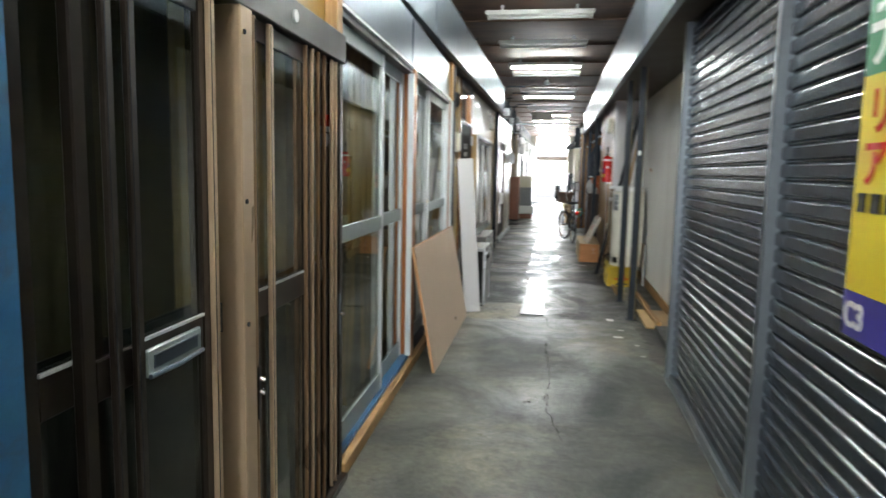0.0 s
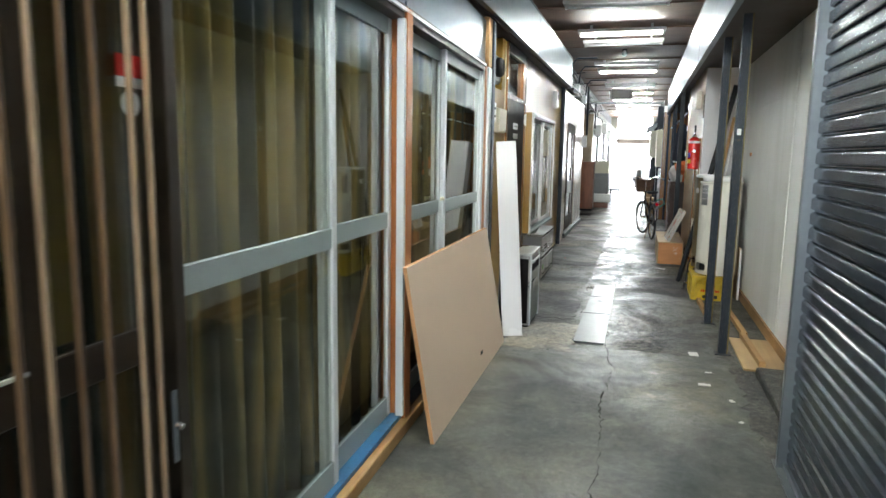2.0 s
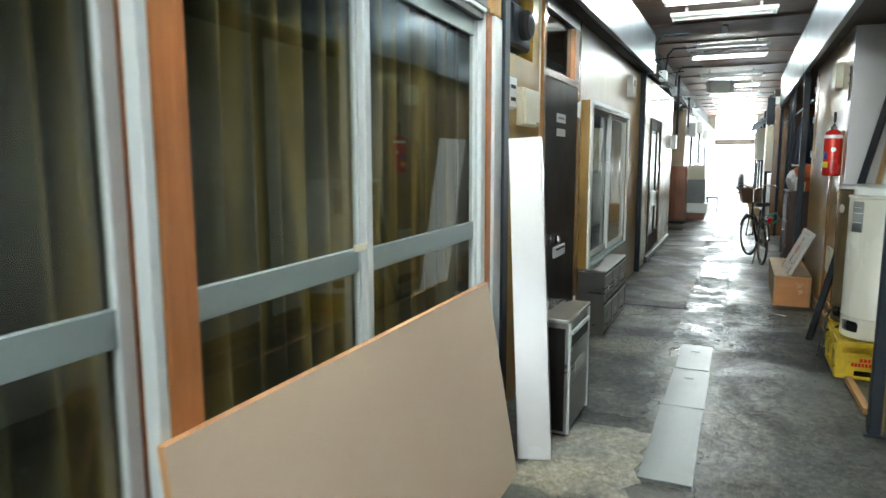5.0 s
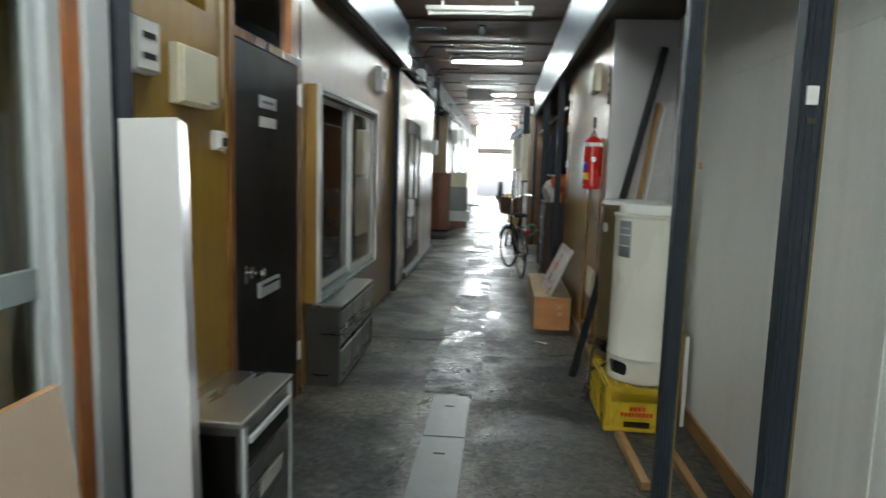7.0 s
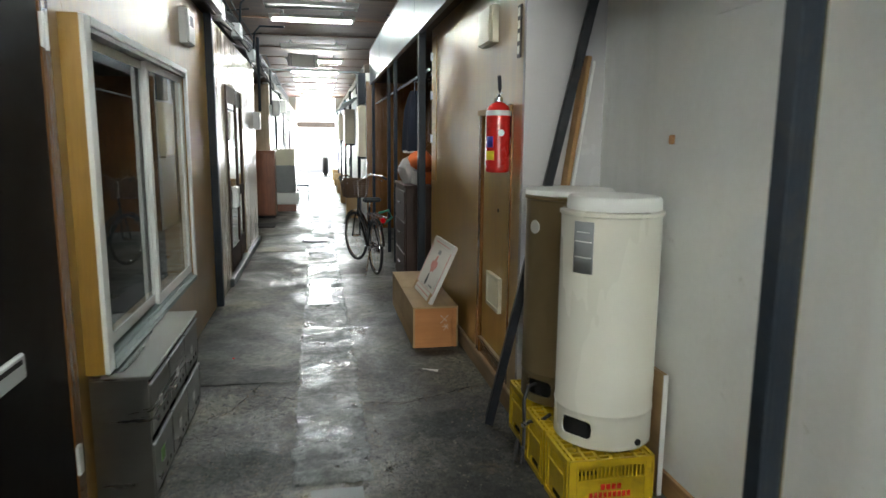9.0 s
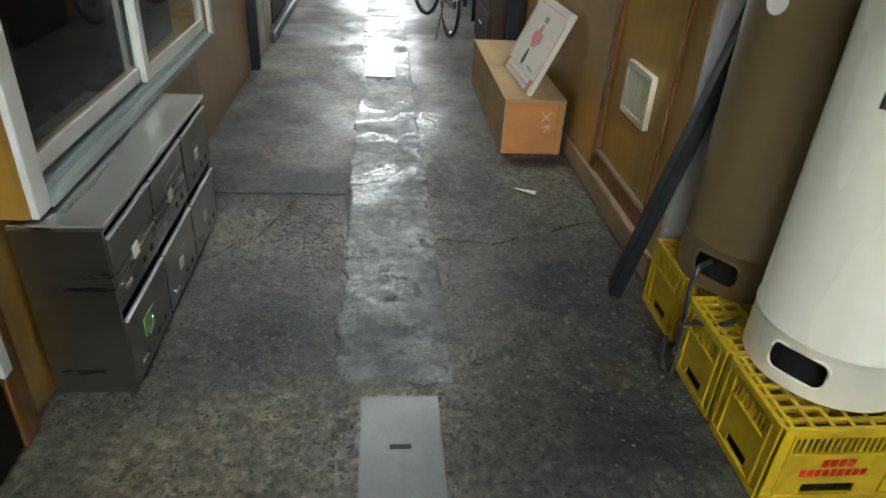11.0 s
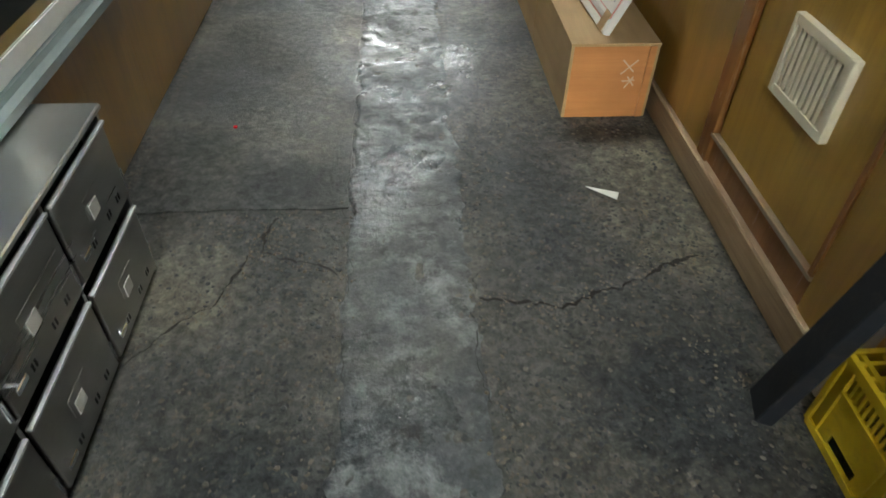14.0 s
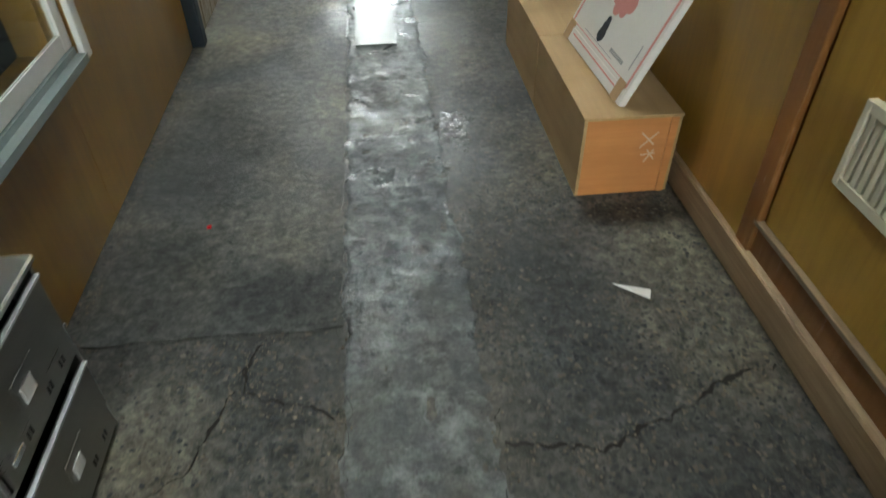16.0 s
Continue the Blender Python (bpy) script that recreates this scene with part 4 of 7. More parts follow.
# slim upright and next shop front
p = thing("steel_post", (-0.99, 13.07, 0), "slate painted steel upright against the laminate wall", "post")
part("upright", box(-1.03, -0.955, 13.035, 13.11, 0, 2.66, bevel=0.006), M["steel_paint"], p)
bm = bmesh.new()
bx(bm, -1.12, -1.0, 13.11, 14.05, 0, 2.66)
bx(bm, -1.12, -1.0, 15.62, 17.35, 0, 2.66)
bx(bm, -1.12, -1.0, 14.05, 15.62, 2.14, 2.66)
bx(bm, -1.9, -1.12, 17.27, 17.35, 0, 2.66)
structure("wall_left_pale", bm, M["pale_laminate"], "glossy pale laminate wall round a brown door", "wall")
e = thing("entry_step", (-1.0, 14.85, 0), "low pale concrete step under the brown door", "step")
part("step", box(-1.12, -0.96, 13.9, 17.3, 0, 0.09, bevel=0.01), M["cover"], e)
for y0, y1, x in ((14.05, 14.9, -0.985), (14.82, 15.62, -1.01)):
    sliding_door(y0, y1, x, 0.13, 2.13, 0.95, M["cab_dark"], M["smoked"], "brown wooden sliding door with a striped curtain inside", stile=0.07, rail=0.25, midrail=0.12, group="brown sliding doors")
cu = thing("striped_curtain", (-1.16, 14.85, 0.3), "dull red striped curtain behind the brown door", "curtain")
bm = bmesh.new()
for i in range(40):
    y = 14.1 + 1.48 * i / 40
    bx(bm, -1.17 + 0.01 * (i % 2), -1.16 + 0.01 * (i % 2), y, y + 0.036, 0.4, 2.1)
part("cloth", bm, M["rose"], cu)
b = wall_box("letter_holder", 14.22, 14.42, 0.82, 1.05, 0.06, M["white"], "white letter holder hung on the brown door", "letter box", -0.985)
b = wall_box("round_meter", 17.1, 17.3, 1.72, 1.98, 0.1, M["white"], "white electric meter on the pale wall end", "meter", -1.0)
# near-black paint stands for the shade of the recess
structure("shop_recess_back", box(-2.0, -1.9, 17.3, 21, 0, 3.65), M["dim"], "back wall of the side recess, its gloom painted near black", "wall")
structure("wall_left_ochre_far", box(-1.9, -1.03, 20.95, 21.05, 0, 2.7), M["pale_laminate"], "tan laminate wall end in the side recess", "wall")
structure("wall_left_far", box(-1.15, -1.05, 21.05, 40, 0, 2.75), M["white_wall"], "pale boarded wall of the far shops", "wall")


# ---- fascias, soffits ----
def fascia(x, y0, y1, z0, z1, label, joint):
    """Hung sheet metal with lapped joints and a folded lower edge."""
    t = thing("sheet_fascia", (x, y0, z0), label, "fascia", "sheet fascias")
    y, s = y0, 1 if x < 0 else -1
    k = 0
    while y < y1 - 0.01:
        e = min(y + joint, y1)
        lap = 0.002 * (k % 2)
        part("sheet", bx(bx(bmesh.new(), min(x - s * (0.012 - lap), x + s * lap), max(x - s * (0.012 - lap), x + s * lap), y, e - 0.003, z0, z1), min(x - s * 0.05, x), max(x - s * 0.05, x), y, e - 0.003, z0 - 0.012, z0), M["galv"], t)
        y, k = e, k + 1
    part("top_angle", box(min(x, x - s * 0.04), max(x, x - s * 0.04), y0, y1, z1 + 0.002, z1 + 0.03), M["steel_paint"], t)
    return t


fascia(FL, -7, 13.15, 2.68, 3.12, "shiny galvanised sheet fascia hung along the shops", 1.83)
fascia(FR, -7, 18.7, 2.56, 3.1, "shiny galvanised sheet fascia hung along the shops", 1.83)
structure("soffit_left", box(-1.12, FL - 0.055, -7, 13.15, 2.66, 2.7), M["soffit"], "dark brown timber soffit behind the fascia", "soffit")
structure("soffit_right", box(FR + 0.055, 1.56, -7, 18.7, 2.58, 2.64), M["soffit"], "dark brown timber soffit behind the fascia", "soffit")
# black sheets added where the loft is only an unlit void
bm = bmesh.new()
bx(bm, -1.5, -1.4, -7, 40, 2.7, 3.66)
structure("loft_wall_left", bm, M["black"], "black sheet painting in the dark void over the shops", "wall")
structure("loft_wall_right", box(1.6, 1.7, -7, 40, 2.64, 3.66), M["black"], "black sheet painting in the dark void over the shops", "wall")

# ---- shutters ----
def shutter(y0, y1, label):
    t = thing("roller_shutter", (1.1, (y0 + y1) / 2, 0), label, "shutter", "roller shutters")
    prof = [(0.0, 0.0), (-0.011, 0.003), (-0.0155, 0.0065), (-0.017, 0.012), (-0.017, 0.048), (-0.0145, 0.054), (-0.004, 0.0625), (0.0, 0.065), (0.0, 0.07), (0.006, 0.07), (0.006, 0.0)]
    bm = bmesh.new()
    ends = [[bm.verts.new((1.125 + x, y, z)) for x, z in prof] for y in (y0, y1)]
    for i in range(len(prof)):
        j = (i + 1) % len(prof)
        bm.faces.new((ends[0][i], ends[0][j], ends[1][j], ends[1][i]))
    bm.faces.new(ends[0])
    bm.faces.new(list(reversed(ends[1])))
    first = part("slat", bm, M["shutter"], t)
    for k in range(1, 36):
        o = new("slat", first.data)
        o.parent = t
        o.location = (0, 0, 0.033 + 0.07 * k)
    first.location.z = 0.033
    part("bottom_bar", box(1.095, 1.13, y0, y1, 0.004, 0.031, bevel=0.004), M["rail"], t)
    return t


shutter(3.06, 5.06, "closed dark grey steel roller shutter")
shutter(0.2, 2.96, "closed dark grey steel roller shutter with a hung sign")
shutter(-2.9, 0.1, "closed dark grey steel roller shutter")
for y in (0.15, 3.01, 5.09):
    g = thing("shutter_guide", (1.1, y, 0), "grey steel guide rail of a roller shutter", "rail", "shutter guides")
    part("channel", box(1.065, 1.135, y - 0.048, y - 0.012, 0, 2.58, bevel=0.004), M["rail"], g)
    part("channel", box(1.085, 1.135, y + 0.012, y + 0.045, 0, 2.58, bevel=0.004), M["shutter"], g)
    part("web", box(1.1, 1.135, y - 0.012, y + 0.012, 0, 2.58), M["shutter"], g)
structure("wall_right_start", box(1.1, 1.2, -7, -2.9, 0, 2.6), M["laminate_dark"], "brown laminate wall before the shutters", "wall")
# unseen black sheet added to close the shutters behind
structure("shutter_backing", box(1.16, 1.2, -2.9, 5.14, 0, 2.6), M["black"], "unseen black sheet closing the shutters from behind", "wall")
structure("shutter_kerb", box(1.06, 1.16, -2.9, 5.14, -0.02, 0.006), M["cover"], "low concrete strip under the shutters", "kerb")

# hung sign with large katakana
sg = thing("hung_sign", (1.06, 1.75, 1.08), "yellow green and blue vinyl sign hung on the shutter", "sign")
SY0, SY1 = 1.35, 2.125
part("upper_band", box(1.05, 1.062, SY0, SY1, 1.79, 2.02), M["sign_green"], sg)
part("middle_field", box(1.05, 1.062, SY0, SY1, 1.19, 1.79), M["yellow"], sg)
part("lower_band", box(1.05, 1.062, SY0, SY1, 1.06, 1.19), M["sign_blue"], sg)


def words(text, at, size, mat, parent, name="lettering", turn=(90, 0, -90), flip=1, bold=0.0):
    """Raised lettering as a mesh; at: its lower left corner."""
    cu = bpy.data.curves.new(name, "FONT")
    cu.body, cu.size, cu.extrude, cu.offset = text, size, 0.001, bold
    tmp = bpy.data.objects.new(name, cu)
    me = bpy.data.meshes.new_from_object(tmp)
    bpy.data.objects.remove(tmp)
    bm = bmesh.new()
    bm.from_mesh(me)
    bpy.data.meshes.remove(me)
    bmesh.ops.transform(bm, matrix=pose(*at, *turn), verts=bm.verts)
    return part(name, bm, mat, parent)


words("デ", (1.048, SY1 - 0.01, 1.83), 0.2, M["white"], sg, bold=0.004)
words("リ", (1.048, SY1 - 0.05, 1.64), 0.14, M["red"], sg, bold=0.004)
words("ア", (1.048, SY1 - 0.04, 1.5), 0.14, M["red"], sg, bold=0.004)
for k in range(8):
    part("print_mark", box(1.046, 1.05, SY1 - 0.08 - 0.08 * k, SY1 - 0.03 - 0.08 * k, 1.415, 1.468), M["black"], sg)
words("C3", (1.048, SY1 - 0.01, 1.09), 0.1, M["white"], sg, bold=0.003)

# ---- recess with white wall ----
structure("wall_right_white", box(1.46, 1.56, 5.14, 10.14, 0, 2.6), M["white_wall"], "off-white boarded wall of the recess, stained at the foot", "wall")
bm = bmesh.new()
for y in (6.45, 7.36):
    bx(bm, 1.454, 1.462, y - 0.006, y + 0.006, 0.1, 2.58)
bx(bm, 1.455, 1.462, 7.4, 9.1, 2.04, 2.052)
structure("wall_joint_strips", bm, M["white_wall"], "pale cover strips on the white wall joints", "trim")
structure("wall_return_white", box(1.02, 1.46, 10.1, 10.14, 0, 2.57), M["melamine"], "white board closing the recess end", "wall")
structure("recess_plinth", box(1.2, 1.46, 5.14, 6.58, -0.01, 0.055, bevel=0.01), M["floor"], "low concrete plinth at the recess foot", "plinth")
structure("shutter_side_wall", box(1.14, 1.56, 5.1, 5.14, 0, 2.6), M["white_wall"], "white board behind the shutter end", "wall")
structure("wall_skirting", box(1.44, 1.458, 6.6, 10.1, 0, 0.1), M["timber"], "brown timber skirting at the foot of the white wall", "skirting")
for x, z in ((1.453, 1.57),):
    st = thing("rust_patch", (x, 9.36, z), "small rusty bracket stub on the white wall", "bracket")
    part("stub", box(1.445, 1.462, 9.345, 9.375, 1.55, 1.59, bevel=0.004), M["mdf_edge"], st)


def steel_pole(x, y, sticker=False):
    p = thing("steel_pole", (x, y, 0), "slate painted steel channel upright with scuffed paint", "pole", "steel poles")
    part("web", box(x - 0.035, x - 0.029, y - 0.028, y + 0.028, 0.006, 2.575, bevel=0.002), M["steel_paint"], p)
    for a in (-0.028, 0.021):
        part("flange", box(x - 0.0285, x + 0.02, y + a, y + a + 0.007, 0.006, 2.575, bevel=0.0015), M["steel_paint"], p)
    part("lip", box(x + 0.0205, x + 0.026, y - 0.028, y - 0.014, 0.006, 2.575), M["steel_paint"], p)
    for k in (-0.016, 0.002):
        part("rib", box(x + k, x + k + 0.006, y - 0.0305, y - 0.0285, 0.006, 2.575), M["steel_paint"], p)
    part("timber_strip", box(x + 0.0265, x + 0.036, y - 0.022, y + 0.024, 0.006, 2.575), M["olive_wood"], p, "olive stained wooden strip behind the channel")
    part("base_plate", box(x - 0.06, x + 0.06, y - 0.05, y + 0.05, 0, 0.006), M["steel_paint"], p)
    if sticker:
        part("sticker", box(x - 0.022, x + 0.006, y - 0.037, y - 0.0285, 1.7, 1.745), M["white"], p, "torn white sticker")
        part("tape", box(x - 0.016, x + 0.004, y - 0.037, y - 0.0285, 1.655, 1.668), M["soffit"], p)


steel_pole(1.012, 8.05)
steel_pole(1.03, 7.04, True)

# lumber on the recess floor
pl = thing("plywood_offcut", (1.3, 6.95, 0), "tan plywood offcut lying on the recess floor", "board")
part("sheet", box(1.13, 1.435, 6.63, 7.5, 0.004, 0.02, bevel=0.002), M["ply"], pl)
for x0, y0, y1, z in ((1.24, 6.7, 7.55, 0.021), (1.25, 7.62, 8.9, 0.0), (1.0, 8.36, 9.0, 0.0)):
    b = thing("timber_length", (x0, y0, z), "sawn softwood length lying on the floor", "timber", "loose timber")
    part("bar", box(x0, x0 + 0.045, y0, y1, z, z + 0.042, bevel=0.003, m=Matrix.Translation((x0, y0, 0)) @ Matrix.Rotation(radians(1.5), 4, "Z") @ Matrix.Translation((-x0, -y0, 0))), M["timber"], b)


# ---- milk crates and water heaters ----
def milk_crate(y0, y1, x0=0.935, x1=1.31, h=0.262):
    c = thing("milk_crate", ((x0 + x1) / 2, (y0 + y1) / 2, 0), "yellow plastic milk crate standing upside down with red print", "crate", "yellow crates")

    def wall(axis, at, a, b, s):
        bm = bmesh.new()

        def put(u0, u1, z0, z1, t0=0.0, t1=0.006):
            if axis == "y":
                bx(bm, u0, u1, min(at - s * t1, at + s * t0), max(at - s * t1, at + s * t0), z0, z1)
            else:
                bx(bm, min(at - s * t1, at + s * t0), max(at - s * t1, at + s * t0), u0, u1, z0, z1)

        put(a, b, 0, 0.022, 0.006, 0.008)
        put(a, b, h - 0.02, h, 0.006, 0.008)
        w = b - a
        put(a, a + 0.04, 0.022, h - 0.02)
        put(b - 0.04, b, 0.022, h - 0.02)
        m0, m1 = a + w * 0.3, b - w * 0.3
        put(a + 0.04, m0, 0.022, 0.075)
        put(m1, b - 0.04, 0.022, 0.075)
        put(m0, m1, 0.06, 0.075)
        put(a + 0.04, b - 0.04, 0.075, h - 0.085)
        put(a + 0.04, b - 0.04, h - 0.035, h - 0.02)
        put(a + 0.04, b - 0.04, h - 0.092, h - 0.085, 0.007, 0.006)
        n = max(int((w - 0.08) / 0.017), 3)
        for k in range(n + 1):
            u = a + 0.04 + (w - 0.08) * k / n
            put(u - 0.004, u + 0.004, h - 0.085, h - 0.035)
        for u in (a, a + 0.034, b - 0.04, b - 0.006):
            put(u, u + 0.006, 0.022, h - 0.02, 0.006, 0.006)
        return bm

    part("end_wall", wall("y", y0, x0, x1, -1), M["crate"], c)
    part("end_wall", wall("y", y1, x0, x1, 1), M["crate"], c)
    part("side_wall", wall("x", x0, y0 + 0.008, y1 - 0.008, -1), M["crate"], c)
    part("side_wall", wall("x", x1, y0 + 0.008, y1 - 0.008, 1), M["crate"], c)
    for k in range(7):
        x = x0 + 0.02 + (x1 - x0 - 0.05) * k / 6
        part("grid_bar", box(x, x + 0.012, y0 + 0.01, y1 - 0.01, h - 0.012, h - 0.002), M["crate"], c)
    for k in range(6):
        y = y0 + 0.03 + (y1 - y0 - 0.07) * k / 5
        part("grid_bar", box(x0 + 0.01, x1 - 0.01, y, y + 0.012, h - 0.014, h - 0.003), M["crate"], c)
    bm = bmesh.new()
    xm = (x0 + x1) / 2
    for k in range(4):
        bx(bm, xm - 0.045 + 0.024 * k, xm - 0.027 + 0.024 * k, y0 - 0.002, y0, 0.125, 0.15)
    for k in range(9):
        bx(bm, xm - 0.095 + 0.021 * k, xm - 0.08 + 0.021 * k, y0 - 0.002, y0, 0.09, 0.115)
    tagged(part("red_print", bm, M["red"], c, "red printed marks"), kind="stuff")
    return c


milk_crate(9.09, 9.37)
milk_crate(9.385, 9.66)
milk_crate(9.765, 10.04, 0.965, 1.34)


def water_heater(cx, cy, z0, r, h, mat, lid_mat, label, dx=0.0, lr=1.0, lh=0.05):
    """An upright drum with rolled seams, a lid, an opening near the base and a port."""
    w = thing("water_heater", (cx, cy, z0), label, "water heater")
    bm = bmesh.new()
    seg = 240
    prof = [(r - 0.006, 0.0), (r, 0.006), *((r, 0.036 + 0.005 * k) for k in range(20)), (r, 0.148), (r + 0.003, 0.152), (r + 0.003, 0.157), (r, 0.161), (r, h - 0.03), (r + 0.008, h - 0.026), (r + 0.008, h - 0.012), (r - 0.004, h - 0.008)]
    zc, hh, hw, rc = 0.084, 0.042, r * 0.36, 0.026
    def half_width(z):
        e = max(abs(z - zc) - (hh - rc), 0)
        return hw - rc + math.sqrt(rc * rc - e * e) if e < rc else 0.0
    rings = [[bm.verts.new((cx + a * math.cos(2 * math.pi * k / seg), cy + a * math.sin(2 * math.pi * k / seg), z0 + z)) for k in range(seg)] for a, z in prof]
    for j, (a, b) in enumerate(zip(rings, rings[1:])):
        for k in range(seg):
            ang = 2 * math.pi * (k + 0.5) / seg
            off = (ang - radians(214) + math.pi) % (2 * math.pi) - math.pi
            if abs(off) * r < half_width((prof[j][1] + prof[j + 1][1]) / 2):
                continue
            bm.faces.new((a[k], a[(k + 1) % seg], b[(k + 1) % seg], b[k]))
    bm.faces.new(rings[-1])
    body = part("drum", bm, mat, w, "", True)
    so = body.modifiers.new("sheet", "SOLIDIFY")
    so.thickness, so.offset = 0.003, -1
    edge = []
    for qx, qz, a0 in ((1, 1, 0), (-1, 1, 90), (-1, -1, 180), (1, -1, 270)):
        for k in range(6):
            a = radians(a0 + 18 * k)
            u, z = qx * (hw - rc) + rc * math.cos(a), zc + qz * (hh - rc) + rc * math.sin(a)
            th = radians(214) + u / r
            edge.append((cx + (r + 0.0005) * math.cos(th), cy + (r + 0.0005) * math.sin(th), z0 + z))
    part("opening_rim", tube(bmesh.new(), edge + edge[:1], 0.0042), mat, w, "", True)
    part("burner", lathe(bmesh.new(), cx, cy, [(r * 0.8, z0 + 0.005), (r * 0.8, z0 + 0.14)], 24), M["black"], w)
    part("lid", lathe(bmesh.new(), cx + dx, cy, [(r * lr * 0.99, z0 + h - 0.006), (r * lr, z0 + h), (r * lr * 0.995, z0 + h + lh * 0.7), (r * lr * 0.95, z0 + h + lh * 0.9), (r * lr * 0.5, z0 + h + lh), (0.02, z0 + h + lh)], 48), lid_mat, w, "", True)
    a = radians(290)
    part("port", rod(bmesh.new(), (cx + r * math.cos(a), cy + r * math.sin(a), z0 + 0.035), (cx + (r + 0.01) * math.cos(a), cy + (r + 0.01) * math.sin(a), z0 + 0.035), 0.014), M["black"], w)
    return w


def curved_label(cx, cy, r, a0, a1, z0, z1, mat, parent, name):
    bm = bmesh.new()
    n = 10
    lo = [bm.verts.new((cx + r * math.cos(radians(a0 + (a1 - a0) * k / n)), cy + r * math.sin(radians(a0 + (a1 - a0) * k / n)), z0)) for k in range(n + 1)]
    hi = [bm.verts.new((v.co.x, v.co.y, z1)) for v in lo]
    for k in range(n):
        bm.faces.new((lo[k], lo[k + 1], hi[k + 1], hi[k]))
    ob = part(name, bm, mat, parent, "", True)
    so = ob.modifiers.new("paper", "SOLIDIFY")
    so.thickness, so.offset = 0.001, 1
    return ob


T1 = (1.185, 9.345, 0.263, 0.212)
wh = water_heater(*T1[:3], T1[3], 1.02, M["tank"], M["white"], "cream enamelled drum water heater standing on yellow crates", 0.01, 0.94, 0.055)
curved_label(T1[0], T1[1], T1[3] + 0.0012, 202, 227, 1.02, 1.235, M["grey"], wh, "rating_label")
curved_label(T1[0], T1[1], T1[3] + 0.0024, 204, 225, 1.085, 1.09, M["white"], wh, "label_line")
curved_label(T1[0], T1[1], T1[3] + 0.0024, 204, 225, 1.15, 1.155, M["white"], wh, "label_line")
curved_label(T1[0], T1[1], T1[3] + 0.0024, 206, 222, 1.19, 1.193, M["white"], wh, "label_line")
T2 = (1.175, 9.81, 0.263, 0.212)
wh = water_heater(*T2[:3], T2[3], 1.045, M["tank_brown"], M["white"], "bronze enamelled drum water heater standing on yellow crates", 0.0, 1.03, 0.026)
bm = bmesh.new()
a = radians(200)
rod(bm, (T2[0] + 0.21 * math.cos(a), T2[1] + 0.21 * math.sin(a), 1.15), (T2[0] + 0.214 * math.cos(a), T2[1] + 0.214 * math.sin(a), 1.15), 0.033, seg=24)
part("round_sticker", bm, M["carton"], wh, "round pink and white sticker")
hs = thing("rubber_hose", (0.95, 9.7, 0), "black rubber hose with bright clamps beside the crates", "hose")
part("hose", tube(bmesh.new(), [(1.0, 9.72, 0.36), (0.95, 9.69, 0.36), (0.92, 9.66, 0.3), (0.915, 9.63, 0.2), (0.905, 9.6, 0.08), (0.885, 9.56, 0.02), (0.87, 9.6, 0.016), (0.885, 9.66, 0.02), (0.9, 9.68, 0.09)], 0.009), M["rubber"], hs, "", True)
part("hose", tube(bmesh.new(), [(0.91, 9.62, 0.19), (0.925, 9.57, 0.23), (0.96, 9.52, 0.25), (1.0, 9.5, 0.29)], 0.009), M["rubber"], hs, "", True)
for q in ((0.913, 9.622, 0.19), (0.906, 9.6, 0.09), (0.918, 9.6, 0.215)):
    part("clamp", rod(bmesh.new(), (q[0], q[1], q[2] - 0.008), (q[0], q[1], q[2] + 0.008), 0.017), M["chrome"], hs)
bd = thing("small_board", (1.43, 9.28, 0), "small plywood board with a white edge leaning on the wall", "board")
part("sheet", box(1.405, 1.425, 9.22, 9.5, 0, 0.56, m=Matrix.Translation((0, 0, 0))), M["ply"], bd)
part("white_edge", box(1.404, 1.426, 9.212, 9.219, 0, 0.56), M["white"], bd)


def leaning(name, a, b, w, d, mat, label, cat):
    """A bar that leans from its foot at a to its head at b."""
    t = thing(name, (a[0], a[1], 0), label, cat)
    a, b = Vector(a), Vector(b)
    q = (b - a).to_track_quat("Z", "Y").to_matrix().to_4x4()
    part("bar", box(-w / 2, w / 2, -d / 2, d / 2, 0, (b - a).length, bevel=0.003, m=Matrix.Translation(a) @ q), mat, t)
    return t


leaning("steel_beam", (0.852, 10.06, 0.02), (1.33, 9.93, 2.35), 0.1, 0.045, M["charcoal"], "charcoal painted steel beam leaning into the recess corner", "beam")
leaning("timber_plank", (1.06, 10.05, 0.03), (1.345, 10.07, 2.0), 0.07, 0.025, M["timber_z"], "orange toned timber plank leaning on the white board", "plank")
leaning("white_batten", (1.105, 10.06, 0.03), (1.385, 10.08, 1.98), 0.02, 0.02, M["white"], "thin white batten leaning beside a plank", "batten")

# ---- right laminate wall ----
bm = bmesh.new()
bx(bm, WR, WR + 0.1, 10.14, 10.3, 0.12, 2.58)
bx(bm, WR, WR + 0.1, 11.06, 13.0, 0.12, 2.58)
bx(bm, WR, WR + 0.1, 10.3, 11.06, 1.76, 2.58)
structure("wall_right_laminate", bm, M["laminate"], "glossy wood grain laminate wall with worn foot", "wall")
structure("baseboard", box(1.0, WR + 0.1, 10.14, 13.0, 0, 0.118, bevel=0.006), M["baseboard"], "worn pale topped timber baseboard", "baseboard")
# Added ochre board: a yellow reflection on the laminate built as a strip.
eb = thing("reflection_board", (1.02, 12.84, 1.2), "ochre board standing in for a yellow reflection, with small steel hinges", "board")
part("board", box(1.012, 1.0195, 12.72, 12.955, 1.2, 2.5, bevel=0.002), M["ochre"], eb)
for z in (1.55, 1.95, 2.3):
    part("hinge", bx(box(1.006, 1.012, 12.9, 12.95, z, z + 0.07, bevel=0.002), 0.998, 1.008, 12.945, 12.955, z - 0.004, z + 0.074), M["alu"], eb)
